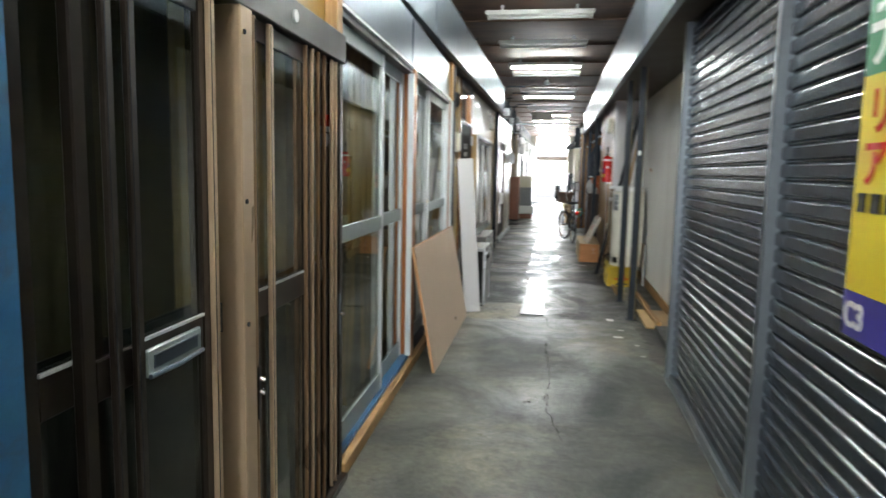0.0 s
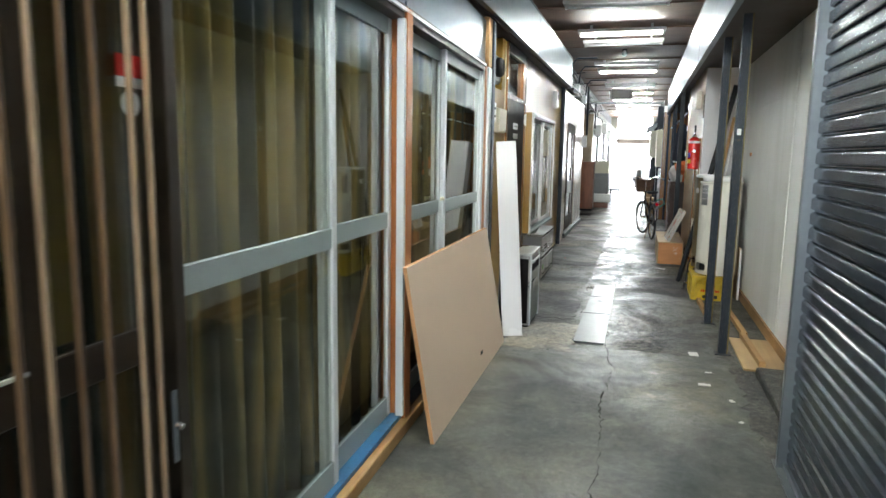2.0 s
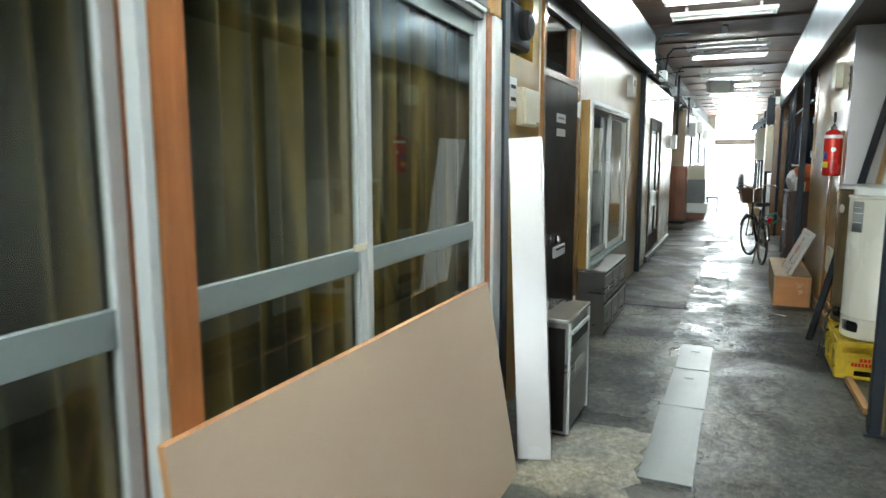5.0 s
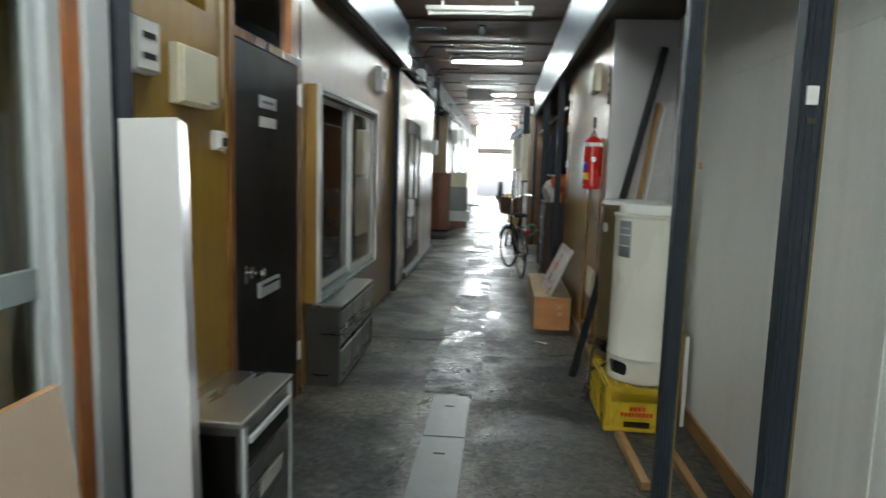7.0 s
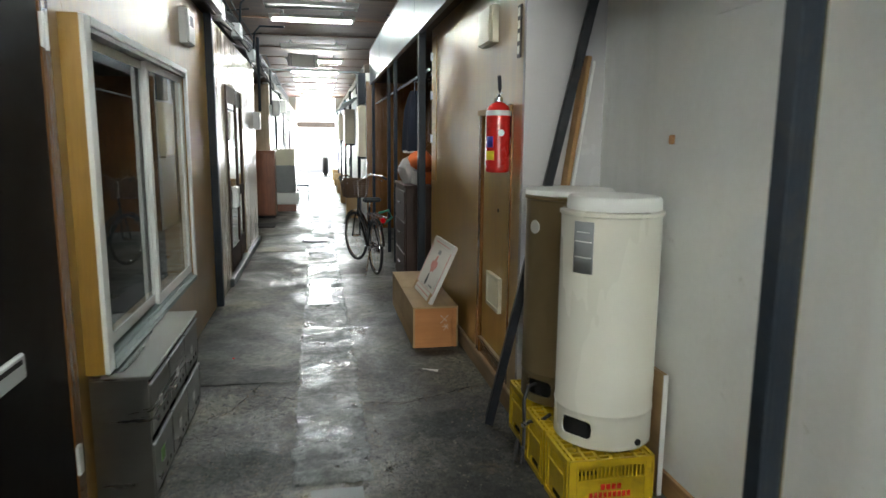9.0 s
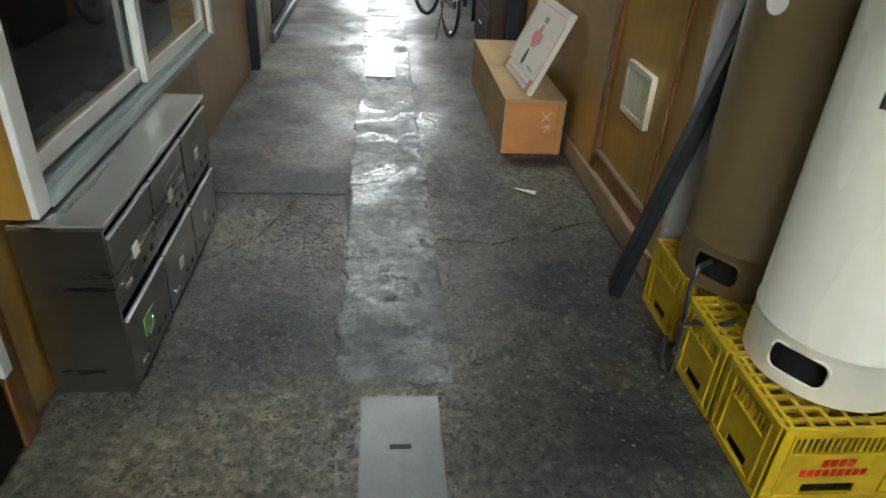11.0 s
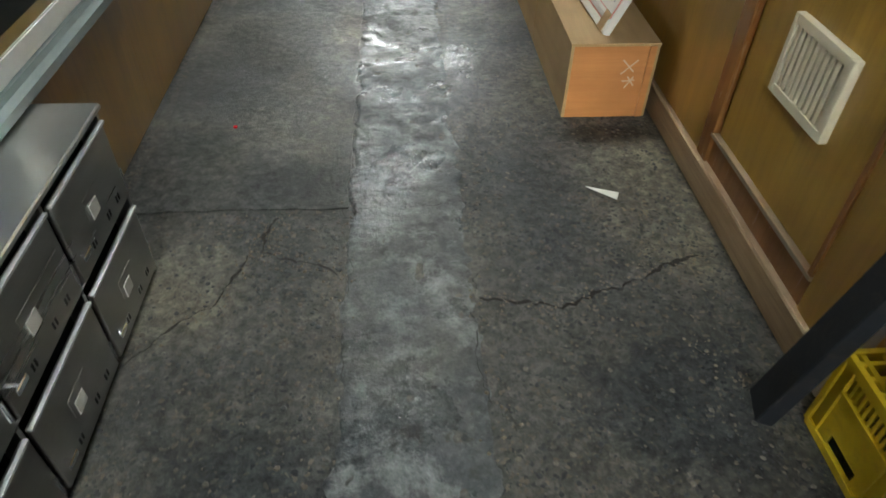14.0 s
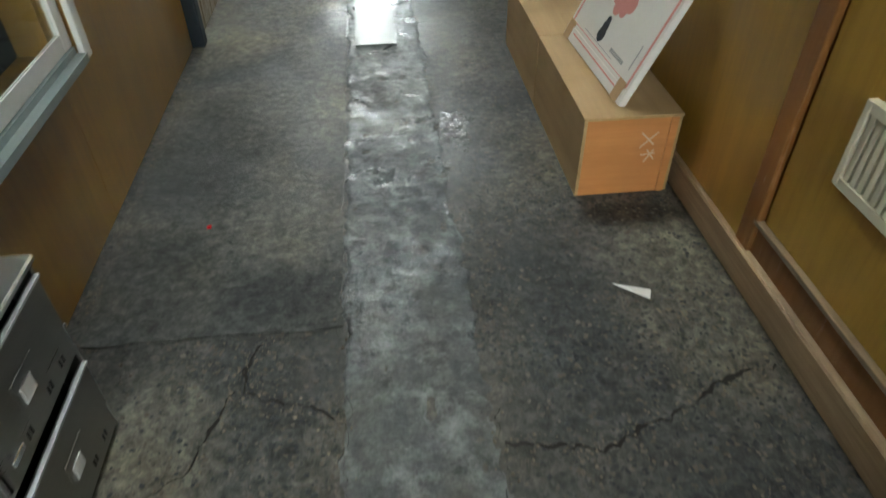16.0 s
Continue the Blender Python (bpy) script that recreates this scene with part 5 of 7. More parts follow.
dr = thing("low_door", (1.03, 10.7, 0.12), "closed ochre plywood hatch door with a white vent", "door")
lf = part("leaf", box(1.03, 1.06, 10.32, 10.975, 0.235, 1.72, bevel=0.003), M["ochre"], dr)
part("lower_panel", box(1.026, 1.06, 10.3, 11.0, 0.12, 0.215), M["laminate_dark"], dr)
part("lower_rail", box(1.012, 1.06, 10.3, 11.0, 0.217, 0.234, bevel=0.002), M["baseboard"], dr)
part("jamb", box(1.012, 1.06, 10.985, 11.058, 0.12, 1.76, bevel=0.003), M["laminate_dark"], dr)
part("jamb", box(1.012, 1.06, 10.3, 10.318, 0.235, 1.76), M["laminate_dark"], dr)
part("head", box(1.0, 1.06, 10.3, 11.06, 1.725, 1.76, bevel=0.003), M["timber"], dr)
part("keyhole", rod(bmesh.new(), (1.031, 10.6, 1.14), (1.026, 10.6, 1.14), 0.012), M["black"], lf)
vt = part("vent", bx(bx(bx(bx(bmesh.new(), 1.005, 1.03, 10.485, 10.505, 0.515, 0.735, bevel=0.002), 1.005, 1.03, 10.755, 10.775, 0.515, 0.735, bevel=0.002), 1.006, 1.03, 10.505, 10.755, 0.515, 0.54), 1.006, 1.03, 10.505, 10.755, 0.71, 0.735), M["cream"], lf, "cream plastic slatted vent")
part("vent_backing", box(1.024, 1.03, 10.505, 10.755, 0.54, 0.71), M["black"], vt)
for k in range(10):
    y = 10.508 + 0.025 * k
    part("slat", box(1.01, 1.022, y, y + 0.0155, 0.54, 0.71), M["cream"], vt)

ex = thing("fire_extinguisher", (0.945, 10.42, 1.39), "red fire extinguisher hung on the laminate wall", "fire extinguisher")
X, Y, Z = 0.948, 10.35, 1.385
part("cylinder", lathe(bmesh.new(), X, Y, [(0.06, Z), (0.067, Z + 0.008), (0.068, Z + 0.03), (0.068, Z + 0.33), (0.058, Z + 0.365), (0.034, Z + 0.385), (0.02, Z + 0.39)], 32), M["red"], ex, "", True)
part("white_band", lathe(bmesh.new(), X, Y, [(0.0687, Z + 0.315), (0.0693, Z + 0.318), (0.0693, Z + 0.338), (0.066, Z + 0.343)], 32), M["white"], ex, "white band", True)
part("valve", lathe(bmesh.new(), X, Y, [(0.02, Z + 0.388), (0.024, Z + 0.392), (0.024, Z + 0.415), (0.012, Z + 0.42), (0.012, Z + 0.43)], 16), M["chrome"], ex)
part("lever", box(X - 0.009, X + 0.009, Y - 0.06, Y + 0.03, Z + 0.43, Z + 0.442, bevel=0.003), M["chrome"], ex)
part("handle", tube(bmesh.new(), [(X, Y - 0.01, Z + 0.42), (X, Y - 0.02, Z + 0.46), (X, Y - 0.01, Z + 0.5), (X, Y + 0.0, Z + 0.53)], 0.011), M["rubber"], ex, "black lever grip")
curved_label(X, Y, 0.0688, 190, 238, Z + 0.07, Z + 0.12, M["yellow"], ex, "instruction_label")
curved_label(X, Y, 0.0688, 190, 232, Z + 0.14, Z + 0.2, M["sign_blue"], ex, "instruction_label")
part("seal", rod(bmesh.new(), (X + 0.0, Y - 0.0675, Z + 0.22), (X + 0.0, Y - 0.07, Z + 0.22), 0.018, seg=20), M["alu"], ex)
part("bracket", box(X + 0.062, WR, Y - 0.02, Y + 0.02, Z + 0.2, Z + 0.38), M["black"], ex)
b = wall_box("switch_box", 10.64, 10.93, 2.14, 2.36, -0.06, M["cream"], "cream plastic switch box on the laminate wall", "switch box", WR)
ss = thing("narrow_sign", (WR, 10.2, 2.0), "narrow dark upright name strip with pale marks", "sign")
part("strip", box(WR - 0.008, WR, 10.18, 10.235, 2.0, 2.27), M["soffit"], ss)
for k in range(4):
    part("mark", box(WR - 0.011, WR - 0.008, 10.192, 10.222, 2.02 + 0.065 * k, 2.06 + 0.065 * k), M["cream"], ss)


# ---- boards and cabinet by the left shops ----
bd = thing("fibreboard_sheet", (-0.66, 5.8, 0), "beige fibreboard sheet leaning on the shop front", "board")
q = Matrix(((0, -0.034, -0.19, -0.633), (0, 1, 0, 4.75), (0, 0.0, 0.98, 0.0), (0, 0, 0, 1)))
bm = bmesh.new()
vs = [[Vector((-0.633 - 0.034 * u - 0.185 * v - t, 4.755 + 2.03 * u + 0.06 * v, 0.93 * v)) for u, v in ((0, 0), (1, 0), (1, 1), (0, 1))] for t in (0.0, 0.022)]
fv = [[bm.verts.new(p) for p in side] for side in vs]
bm.faces.new(fv[0])
bm.faces.new(list(reversed(fv[1])))
part("face", bm, M["mdf"], bd)
bm = bmesh.new()
fv = [[bm.verts.new(p) for p in side] for side in vs]
for k in range(4):
    j = (k + 1) % 4
    bm.faces.new((fv[0][k], fv[0][j], fv[1][j], fv[1][k]))
part("edge", bm, M["mdf_edge"], bd, "raw orange board edge")
bm = bmesh.new()
bx(bm, -0.664, -0.66, 5.93, 5.975, 0.14, 0.165)
part("dark_nick", bm, M["black"], bd)

wp = thing("white_board", (-0.66, 7.1, 0), "tall glossy white board leaning by the shop end", "board")
a, b = Vector((-0.64, 7.0, 0.0)), Vector((-0.775, 7.25, 1.63))
qq = (b - a).to_track_quat("Z", "Y").to_matrix().to_4x4()
part("board", box(-0.085, 0.085, -0.05, 0.05, 0, (b - a).length, bevel=0.003, m=Matrix.Translation(a) @ Matrix.Rotation(radians(12), 4, "Z") @ Matrix.Rotation(radians(-3.4), 4, "Y") @ Matrix.Rotation(radians(-8.7), 4, "X")), M["melamine"], wp)

mc = thing("steel_cabinet", (-0.7, 7.55, 0), "small stainless steel cabinet with drawer fronts", "cabinet")
part("body", box(-0.83, -0.552, 7.29, 7.8, 0.02, 0.645), M["steel"], mc)
part("top", box(-0.835, -0.54, 7.28, 7.81, 0.646, 0.67, bevel=0.005), M["steel_lit_top"], mc)
for y in (7.3, 7.77):
    part("edge_trim", box(-0.551, -0.54, y, y + 0.025, 0.02, 0.645), M["alu"], mc)
part("drawer", box(-0.55, -0.543, 7.33, 7.765, 0.5, 0.6, bevel=0.003), M["black"], mc, "dark drawer recess")
part("pull", box(-0.545, -0.53, 7.34, 7.755, 0.575, 0.6, bevel=0.003), M["alu"], mc)
part("drawer", box(-0.551, -0.543, 7.33, 7.765, 0.05, 0.48, bevel=0.003), M["steel"], mc)
part("label", box(-0.543, -0.54, 7.45, 7.68, 0.33, 0.39), M["carton"], mc)
part("front_panel", box(-0.82, -0.565, 7.278, 7.289, 0.04, 0.62), M["door"], mc)
part("foot", box(-0.82, -0.56, 7.31, 7.78, 0, 0.02), M["black"], mc)

# ---- wooden boxes and carton on the right ----
def plank_box(y0, y1, label):
    t = thing("wooden_box", (0.8, (y0 + y1) / 2, 0), label, "box", "wooden boxes")
    x0, x1, h = 0.63, 0.965, 0.318
    part("front", box(x0 + 0.012, x1 - 0.03, y0, y0 + 0.014, 0.0, h - 0.013), M["crate_wood"], t)
    part("front_cleat", box(x1 - 0.029, x1 - 0.002, y0 - 0.004, y0 + 0.014, 0.0, h - 0.013), M["crate_wood"], t)
    part("side", box(x0, x0 + 0.011, y0, y1, 0.0, h - 0.013), M["ply"], t)
    part("side", box(x1 - 0.001, x1 + 0.01, y0 + 0.002, y1, 0.0, h - 0.013), M["ply"], t)
    part("back", box(x0 + 0.012, x1 - 0.002, y1 - 0.014, y1, 0.0, h - 0.013), M["crate_wood"], t)
    part("lid", box(x0 - 0.003, x1 + 0.012, y0 - 0.004, y1, h - 0.012, h, bevel=0.002), M["ply"], t)
    return t


w1 = plank_box(11.49, 12.2, "orange varnished wooden box with chalk marks on its end")
bm = bmesh.new()
for a, b in (((0.84, 0.19), (0.9, 0.25)), ((0.84, 0.25), (0.89, 0.2)), ((0.865, 0.13), (0.895, 0.18)), ((0.87, 0.18), (0.9, 0.14)), ((0.85, 0.16), (0.9, 0.165))):
    d = Vector((b[0] - a[0], 0, b[1] - a[1])).normalized().cross(Vector((0, 1, 0))) * 0.003
    bm.faces.new([bm.verts.new(v) for v in (Vector((a[0], 11.488, a[1])) + d, Vector((b[0], 11.488, b[1])) + d, Vector((b[0], 11.488, b[1])) - d, Vector((a[0], 11.488, a[1])) - d)])
part("chalk_marks", bm, M["grey_chalk"], w1)
plank_box(12.21, 12.9, "orange varnished wooden box standing behind another")
ct = thing("flat_carton", (0.86, 11.9, 0.32), "printed white carton leaning on the wall from the wooden boxes", "carton")
ex = Vector((-0.028, 0.645, 0)).normalized()
ez = Vector((0.2, 0.0, 0.435)).normalized()
ey = ez.cross(ex).normalized()
MC = Matrix.Translation((0.76, 11.555, 0.324)) @ Matrix((ex, ey, ex.cross(ey))).transposed().to_4x4()
part("card", box(0, 0.645, -0.03, 0, 0.0, 0.485, bevel=0.003, m=MC), M["carton"], ct)
part("flap", box(0.004, 0.641, 0.0, 0.004, 0.004, 0.055, bevel=0.001, m=MC), M["carton"], ct)
part("flap", box(0.004, 0.641, 0.0, 0.004, 0.425, 0.48, bevel=0.001, m=MC), M["carton"], ct)
for x in (0.0, 0.56):
    part("tape", box(x + 0.02, x + 0.075, -0.0005, 0.0055, -0.001, 0.075, m=MC), M["kraft"], ct, "brown packing tape")
bm = bmesh.new()
for z in (0.034, 0.445):
    bx(bm, 0.08, 0.555, 0.004, 0.005, z, z + 0.006, m=MC)
for x in (0.012, 0.615):
    bx(bm, x, x + 0.012, 0.0, 0.001, 0.06, 0.42, m=MC)
bx(bm, 0.03, 0.615, 0.0, 0.001, 0.07, 0.073, m=MC)
for k, (x, z, r) in enumerate(((0.27, 0.27, 0.034), (0.33, 0.285, 0.04), (0.385, 0.265, 0.034), (0.3, 0.235, 0.026), (0.35, 0.23, 0.03), (0.325, 0.325, 0.026))):
    rod(bm, MC @ Vector((x, 0.0, z)), MC @ Vector((x, 0.001 + 0.0001 * k, z)), r, seg=14)
part("red_print", bm, M["rose_print"], ct, "faded red printed rings and border")
bm = bmesh.new()
for k, (x, z, r) in enumerate(((0.36, 0.12, 0.03), (0.36, 0.15, 0.024), (0.36, 0.175, 0.016))):
    rod(bm, MC @ Vector((x, 0.0, z)), MC @ Vector((x, 0.001 + 0.0001 * k, z)), r, seg=12)
part("dark_print", bm, M["steel_paint"], ct)
bm = bmesh.new()
for k in range(9):
    bx(bm, 0.12 + 0.014 * k, 0.129 + 0.014 * k, 0.0, 0.001, 0.1, 0.115, m=MC)
bx(bm, 0.2, 0.5, 0.0, 0.001, 0.085, 0.087, m=MC)
bx(bm, 0.28, 0.36, 0.0, 0.001, 0.36, 0.395, m=MC)
bx(bm, 0.06, 0.064, 0.0, 0.001, 0.11, 0.2, m=MC)
part("grey_print", bm, M["grey"], ct)


# ---- bicycle ----
def bicycle():
    t = thing("bicycle", (0.5, 14.8, 0), "dark town bicycle with a brown basket and red reflector", "bicycle")
    R = 0.325
    o = Matrix.Translation((0.588, 14.35, 0)) @ Matrix.Rotation(radians(9.2), 4, "Z")

    def P(y, z, x=0.0):
        return o @ Vector((x, y, z))

    def wheel(y, turn, name):
        m = o @ Matrix.Translation((0, y, R)) @ Matrix.Rotation(radians(turn), 4, "Z")
        bm = ring(bmesh.new(), (0, 0, 0), R - 0.02, 0.018, "x", 40, 8)
        bmesh.ops.transform(bm, matrix=m, verts=bm.verts)
        w = part(name, bm, M["rubber"], t, "", True)
        bm = ring(bmesh.new(), (0, 0, 0), R - 0.043, 0.009, "x", 40, 6)
        bmesh.ops.transform(bm, matrix=m, verts=bm.verts)
        part("rim", bm, M["chrome"], w, "", True)
        bm = bmesh.new()
        for k in range(18):
            a = 2 * math.pi * k / 18
            rod(bm, m @ Vector((0.02 * (-1) ** k, 0.02 * math.cos(a), 0.02 * math.sin(a))), m @ Vector((0, (R - 0.045) * math.cos(a + 0.2), (R - 0.045) * math.sin(a + 0.2))), 0.0013, seg=5)
        part("spokes", bm, M["chrome"], w)
        part("hub", rod(bmesh.new(), m @ Vector((-0.05, 0, 0)), m @ Vector((0.05, 0, 0)), 0.018), M["chrome"], w)
        bm = bmesh.new()
        prev = None
        for k in range(15):
            a = radians(20 + 150 * k / 14) if name == "front_wheel" else radians(10 + 165 * k / 14)
            pair = [bm.verts.new(m @ Vector((sx, (R + 0.02) * math.cos(a) * (-1 if name == "rear_wheel" else 1), (R + 0.02) * math.sin(a)))) for sx in (-0.024, 0, 0.024)]
            if prev:
                bm.faces.new((prev[0], prev[1], pair[1], pair[0]))
                bm.faces.new((prev[1], prev[2], pair[2], pair[1]))
            prev = pair
        g = part("mudguard", bm, M["chrome"], t, "", True)
        g.modifiers.new("sheet", "SOLIDIFY").thickness = 0.002

    wheel(0.0, 0, "rear_wheel")
    wheel(1.05, 14, "front_wheel")
    bm = bmesh.new()
    for a, b, r in (((0.42, 0.28), (0.9, 0.62), 0.016), ((0.42, 0.28), (0.28, 0.78), 0.014), ((0.34, 0.5), (0.92, 0.72), 0.014), ((0.94, 0.6), (0.88, 0.86), 0.016)):
        rod(bm, P(*a), P(*b), r)
    for sx in (-0.05, 0.05):
        rod(bm, P(0, R, sx), P(0.42, 0.28, sx * 0.4), 0.009)
        rod(bm, P(0, R, sx), P(0.3, 0.7, sx * 0.3), 0.008)
        rod(bm, P(1.05, R, sx), P(0.95, 0.62, sx * 0.6), 0.01)
    part("frame", bm, M["bike"], t, "", True)
    part("chain_case", box(0.025, 0.05, -0.02, 0.5, -0.05, 0.05, bevel=0.012, m=o @ Matrix.Translation((0, 0, 0.3))), M["bike"], t)
    part("seat_post", rod(bmesh.new(), P(0.29, 0.74), P(0.26, 0.86), 0.012), M["chrome"], t)
    bm = bmesh.new()
    for k, (y, w, z) in enumerate(((0.08, 0.1, 0.9), (0.2, 0.085, 0.885), (0.32, 0.035, 0.88), (0.37, 0.02, 0.87))):
        bx(bm, -w, w, y, y + 0.12 if k < 2 else y + 0.06, z - 0.05, z, bevel=0.02, m=o)
    part("saddle", bm, M["rubber"], t)
    bm = bmesh.new()
    for sx in (-0.06, 0, 0.06):
        rod(bm, P(-0.33, 0.71, sx), P(0.22, 0.71, sx), 0.006)
    for y in (-0.33, -0.1, 0.1, 0.22):
        rod(bm, P(y, 0.71, -0.065), P(y, 0.71, 0.065), 0.006)
    for sx in (-0.06, 0.06):
        rod(bm, P(-0.15, 0.71, sx), P(0, R, sx), 0.005)
    part("carrier", bm, M["chrome"], t)
    part("reflector", rod(bmesh.new(), P(-0.365, 0.68), P(-0.345, 0.68), 0.03, seg=20), M["tail_red"], t, "round red reflector")
    part("reflector_stay", rod(bmesh.new(), P(-0.345, 0.68), P(-0.3, 0.62), 0.008), M["chrome"], t)
    bm = tube(bmesh.new(), [P(0.64, 1.1, 0.28), P(0.76, 1.12, 0.26), P(0.88, 1.13, 0.15), P(0.9, 1.05, 0), P(0.88, 1.13, -0.15), P(0.76, 1.12, -0.26), P(0.64, 1.1, -0.28)], 0.011)
    part("handlebar", bm, M["chrome"], t, "", True)
    for sx in (-1, 1):
        part("grip", rod(bmesh.new(), P(0.58, 1.09, 0.287 * sx), P(0.7, 1.11, 0.272 * sx), 0.016), M["rubber"], t)
        part("brake_lever", rod(bmesh.new(), P(0.66, 1.06, 0.265 * sx), P(0.8, 1.1, 0.2 * sx), 0.006), M["chrome"], t)
    part("stem", rod(bmesh.new(), P(0.88, 0.84), P(0.9, 1.06), 0.013), M["chrome"], t)
    bm = bmesh.new()
    for k in range(9):
        z = 0.84 + 0.028 * k
        w, y0, y1 = 0.13 + 0.004 * k, 0.98 - 0.003 * k, 1.22 + 0.008 * k
        for a, b in (((y0, -w), (y1, -w)), ((y1, -w), (y1, w)), ((y1, w), (y0, w)), ((y0, w), (y0, -w))):
            rod(bm, P(a[0], z, a[1]), P(b[0], z, b[1]), 0.009, seg=6)
    for k in range(7):
        w = -0.13 + 0.26 * k / 6
        for y, e in ((0.98, 0.957), (1.22, 1.285)):
            rod(bm, P(y, 0.84, w), P(e, 1.07, w * 1.2), 0.006, seg=6)
        rod(bm, P(0.98, 0.84, w), P(1.22, 0.84, w), 0.006, seg=6)
    part("basket", bm, M["wicker"], t, "brown woven front basket")
    part("kickstand", rod(bmesh.new(), P(0.03, R - 0.02, -0.06), P(-0.12, 0.012, -0.15), 0.008), M["chrome"], t)
    part("green_strap", tube(bmesh.new(), [P(0.1, 0.72, 0.07), P(0.0, 0.76, 0.16), P(-0.05, 0.68, 0.19), P(0.05, 0.6, 0.12)], 0.014), M["teal"], t, "green elastic strap", True)


bicycle()

# ---- alcove on the right ----
bm = bmesh.new()
bx(bm, 1.75, 1.85, 13.0, 18.7, 0, 2.6)
bx(bm, WR + 0.1, 1.75, 12.95, 13.0, 0, 2.6)
bx(bm, 0.8, 1.75, 18.62, 18.698, 0, 2.6)
structure("wall_right_alcove", bm, M["laminate_dark"], "dim brown boarded alcove walls", "wall")
for y, w in ((12.99, 0.07), (15.15, 0.045), (15.95, 0.045), (18.55, 0.05)):
    p = thing("alcove_post", (0.92, y, 0), "slate painted steel upright of the open alcove", "post", "alcove posts")
    part("upright", box(0.92 - w / 2, 0.92 + w / 2, y - w / 2, y + w / 2, 0, 2.575, bevel=0.005), M["steel_paint"], p)
cb = thing("dark_cabinet", (1.05, 14.0, 0), "dark brown wooden cabinet standing in the alcove", "cabinet")
part("body", box(0.83, 1.31, 13.45, 14.35, 0.04, 1.08, bevel=0.006), M["cab_dark"], cb)
part("top", box(0.815, 1.32, 13.44, 14.36, 1.081, 1.11, bevel=0.004), M["cab_dark"], cb)
part("plinth", box(0.85, 1.29, 13.47, 14.33, 0, 0.039), M["black"], cb)
for k in range(3):
    dw = part("drawer", box(0.818, 0.829, 13.5, 14.3, 0.08 + 0.33 * k, 0.38 + 0.33 * k, bevel=0.004), M["cab_dark"], cb)
    part("handle", rod(bmesh.new(), (0.81, 13.8, 0.24 + 0.33 * k), (0.81, 14.0, 0.24 + 0.33 * k), 0.008), M["bronze"], dw)


def blob(bm, c, r, seed, rough=0.25, n=3):
    """A crumpled rounded heap."""
    v0 = set(bm.verts)
    bmesh.ops.create_icosphere(bm, subdivisions=n, radius=1.0)
    for v in set(bm.verts) - v0:
        d = v.co.normalized()
        k = 1 + rough * noise.noise(d * 2.1 + Vector((seed, 0, 0))) + rough * 0.5 * noise.noise(d * 6 + Vector((seed, 3, 0)))
        v.co = Vector((c[0] + d.x * r[0] * k, c[1] + d.y * r[1] * k, max(c[2] + d.z * r[2] * k, c[2] - r[2] * 0.8)))
    return bm


g = thing("plastic_bag", (1.05, 13.8, 1.11), "crumpled clear plastic bag on the dark cabinet", "bag")
part("bag", blob(bmesh.new(), (0.94, 13.85, 1.24), (0.13, 0.26, 0.16), 1.0), M["bag"], g, "", True)
g = thing("orange_bundle", (1.08, 13.72, 1.11), "bright orange folded bundle on the dark cabinet", "cloth")
part("bundle", blob(bmesh.new(), (1.02, 13.72, 1.34), (0.13, 0.2, 0.13), 7.0, 0.15), M["orange_cloth"], g, "", True)
part("base", box(0.93, 1.15, 13.6, 13.9, 1.111, 1.24, bevel=0.02), M["orange_cloth"], g)
g = thing("paper_card", (1.0, 13.5, 1.11), "small white card with dark print", "card")
part("card", box(-0.07, 0.07, -0.002, 0.002, 0, 0.14, m=pose(0.95, 13.5, 1.112, -14, 14, 30)), M["carton"], g)
j = thing("navy_jacket", (1.15, 14.1, 1.5), "navy jacket with a white hem hanging on a rail", "jacket")
bm = bmesh.new()
n = 28
rings = []
for z, rx, ry in ((1.45, 0.12, 0.24), (1.5, 0.12, 0.24), (1.7, 0.11, 0.22), (1.9, 0.09, 0.2), (2.02, 0.06, 0.15), (2.1, 0.03, 0.05)):
    rings.append([bm.verts.new((0.99 + (rx + 0.02 * math.sin(5 * a)) * math.cos(a), 13.95 + (ry + 0.015 * math.sin(7 * a + z * 4)) * math.sin(a), z)) for a in (2 * math.pi * k / n for k in range(n))])
for a, b in zip(rings, rings[1:]):
    for k in range(n):
        bm.faces.new((a[k], a[(k + 1) % n], b[(k + 1) % n], b[k]))
bm.faces.new(rings[-1])
part("cloth", bm, M["navy"], j, "", True)
part("hem", lathe(bmesh.new(), 0, 0, [(0.9, 0.0), (1.0, 0.003), (1.0, 0.02), (0.9, 0.023)], 24, Matrix.Translation((0.99, 13.95, 1.435)) @ Matrix.Diagonal((0.125, 0.245, 1, 1))), M["white"], j, "white hem band")
part("hanger", tube(bmesh.new(), [(0.99, 13.95, 2.1), (0.99, 13.95, 2.2), (1.02, 13.95, 2.23), (0.99, 13.95, 2.25)], 0.004), M["alu"], j)
r = thing("clothes_rail", (0.99, 15.5, 2.22), "steel clothes rail across the alcove", "rail")
part("rail", rod(bmesh.new(), (0.99, 13.0, 2.225), (0.99, 18.62, 2.225), 0.013), M["alu"], r)
k = thing("tan_board", (0.95, 14.6, 0), "tan board standing beside the dark cabinet", "board")
part("sheet", box(0.94, 0.96, 14.4, 14.95, 0, 0.66, m=Matrix.Translation((0, 0, 0))), M["ply"], k)

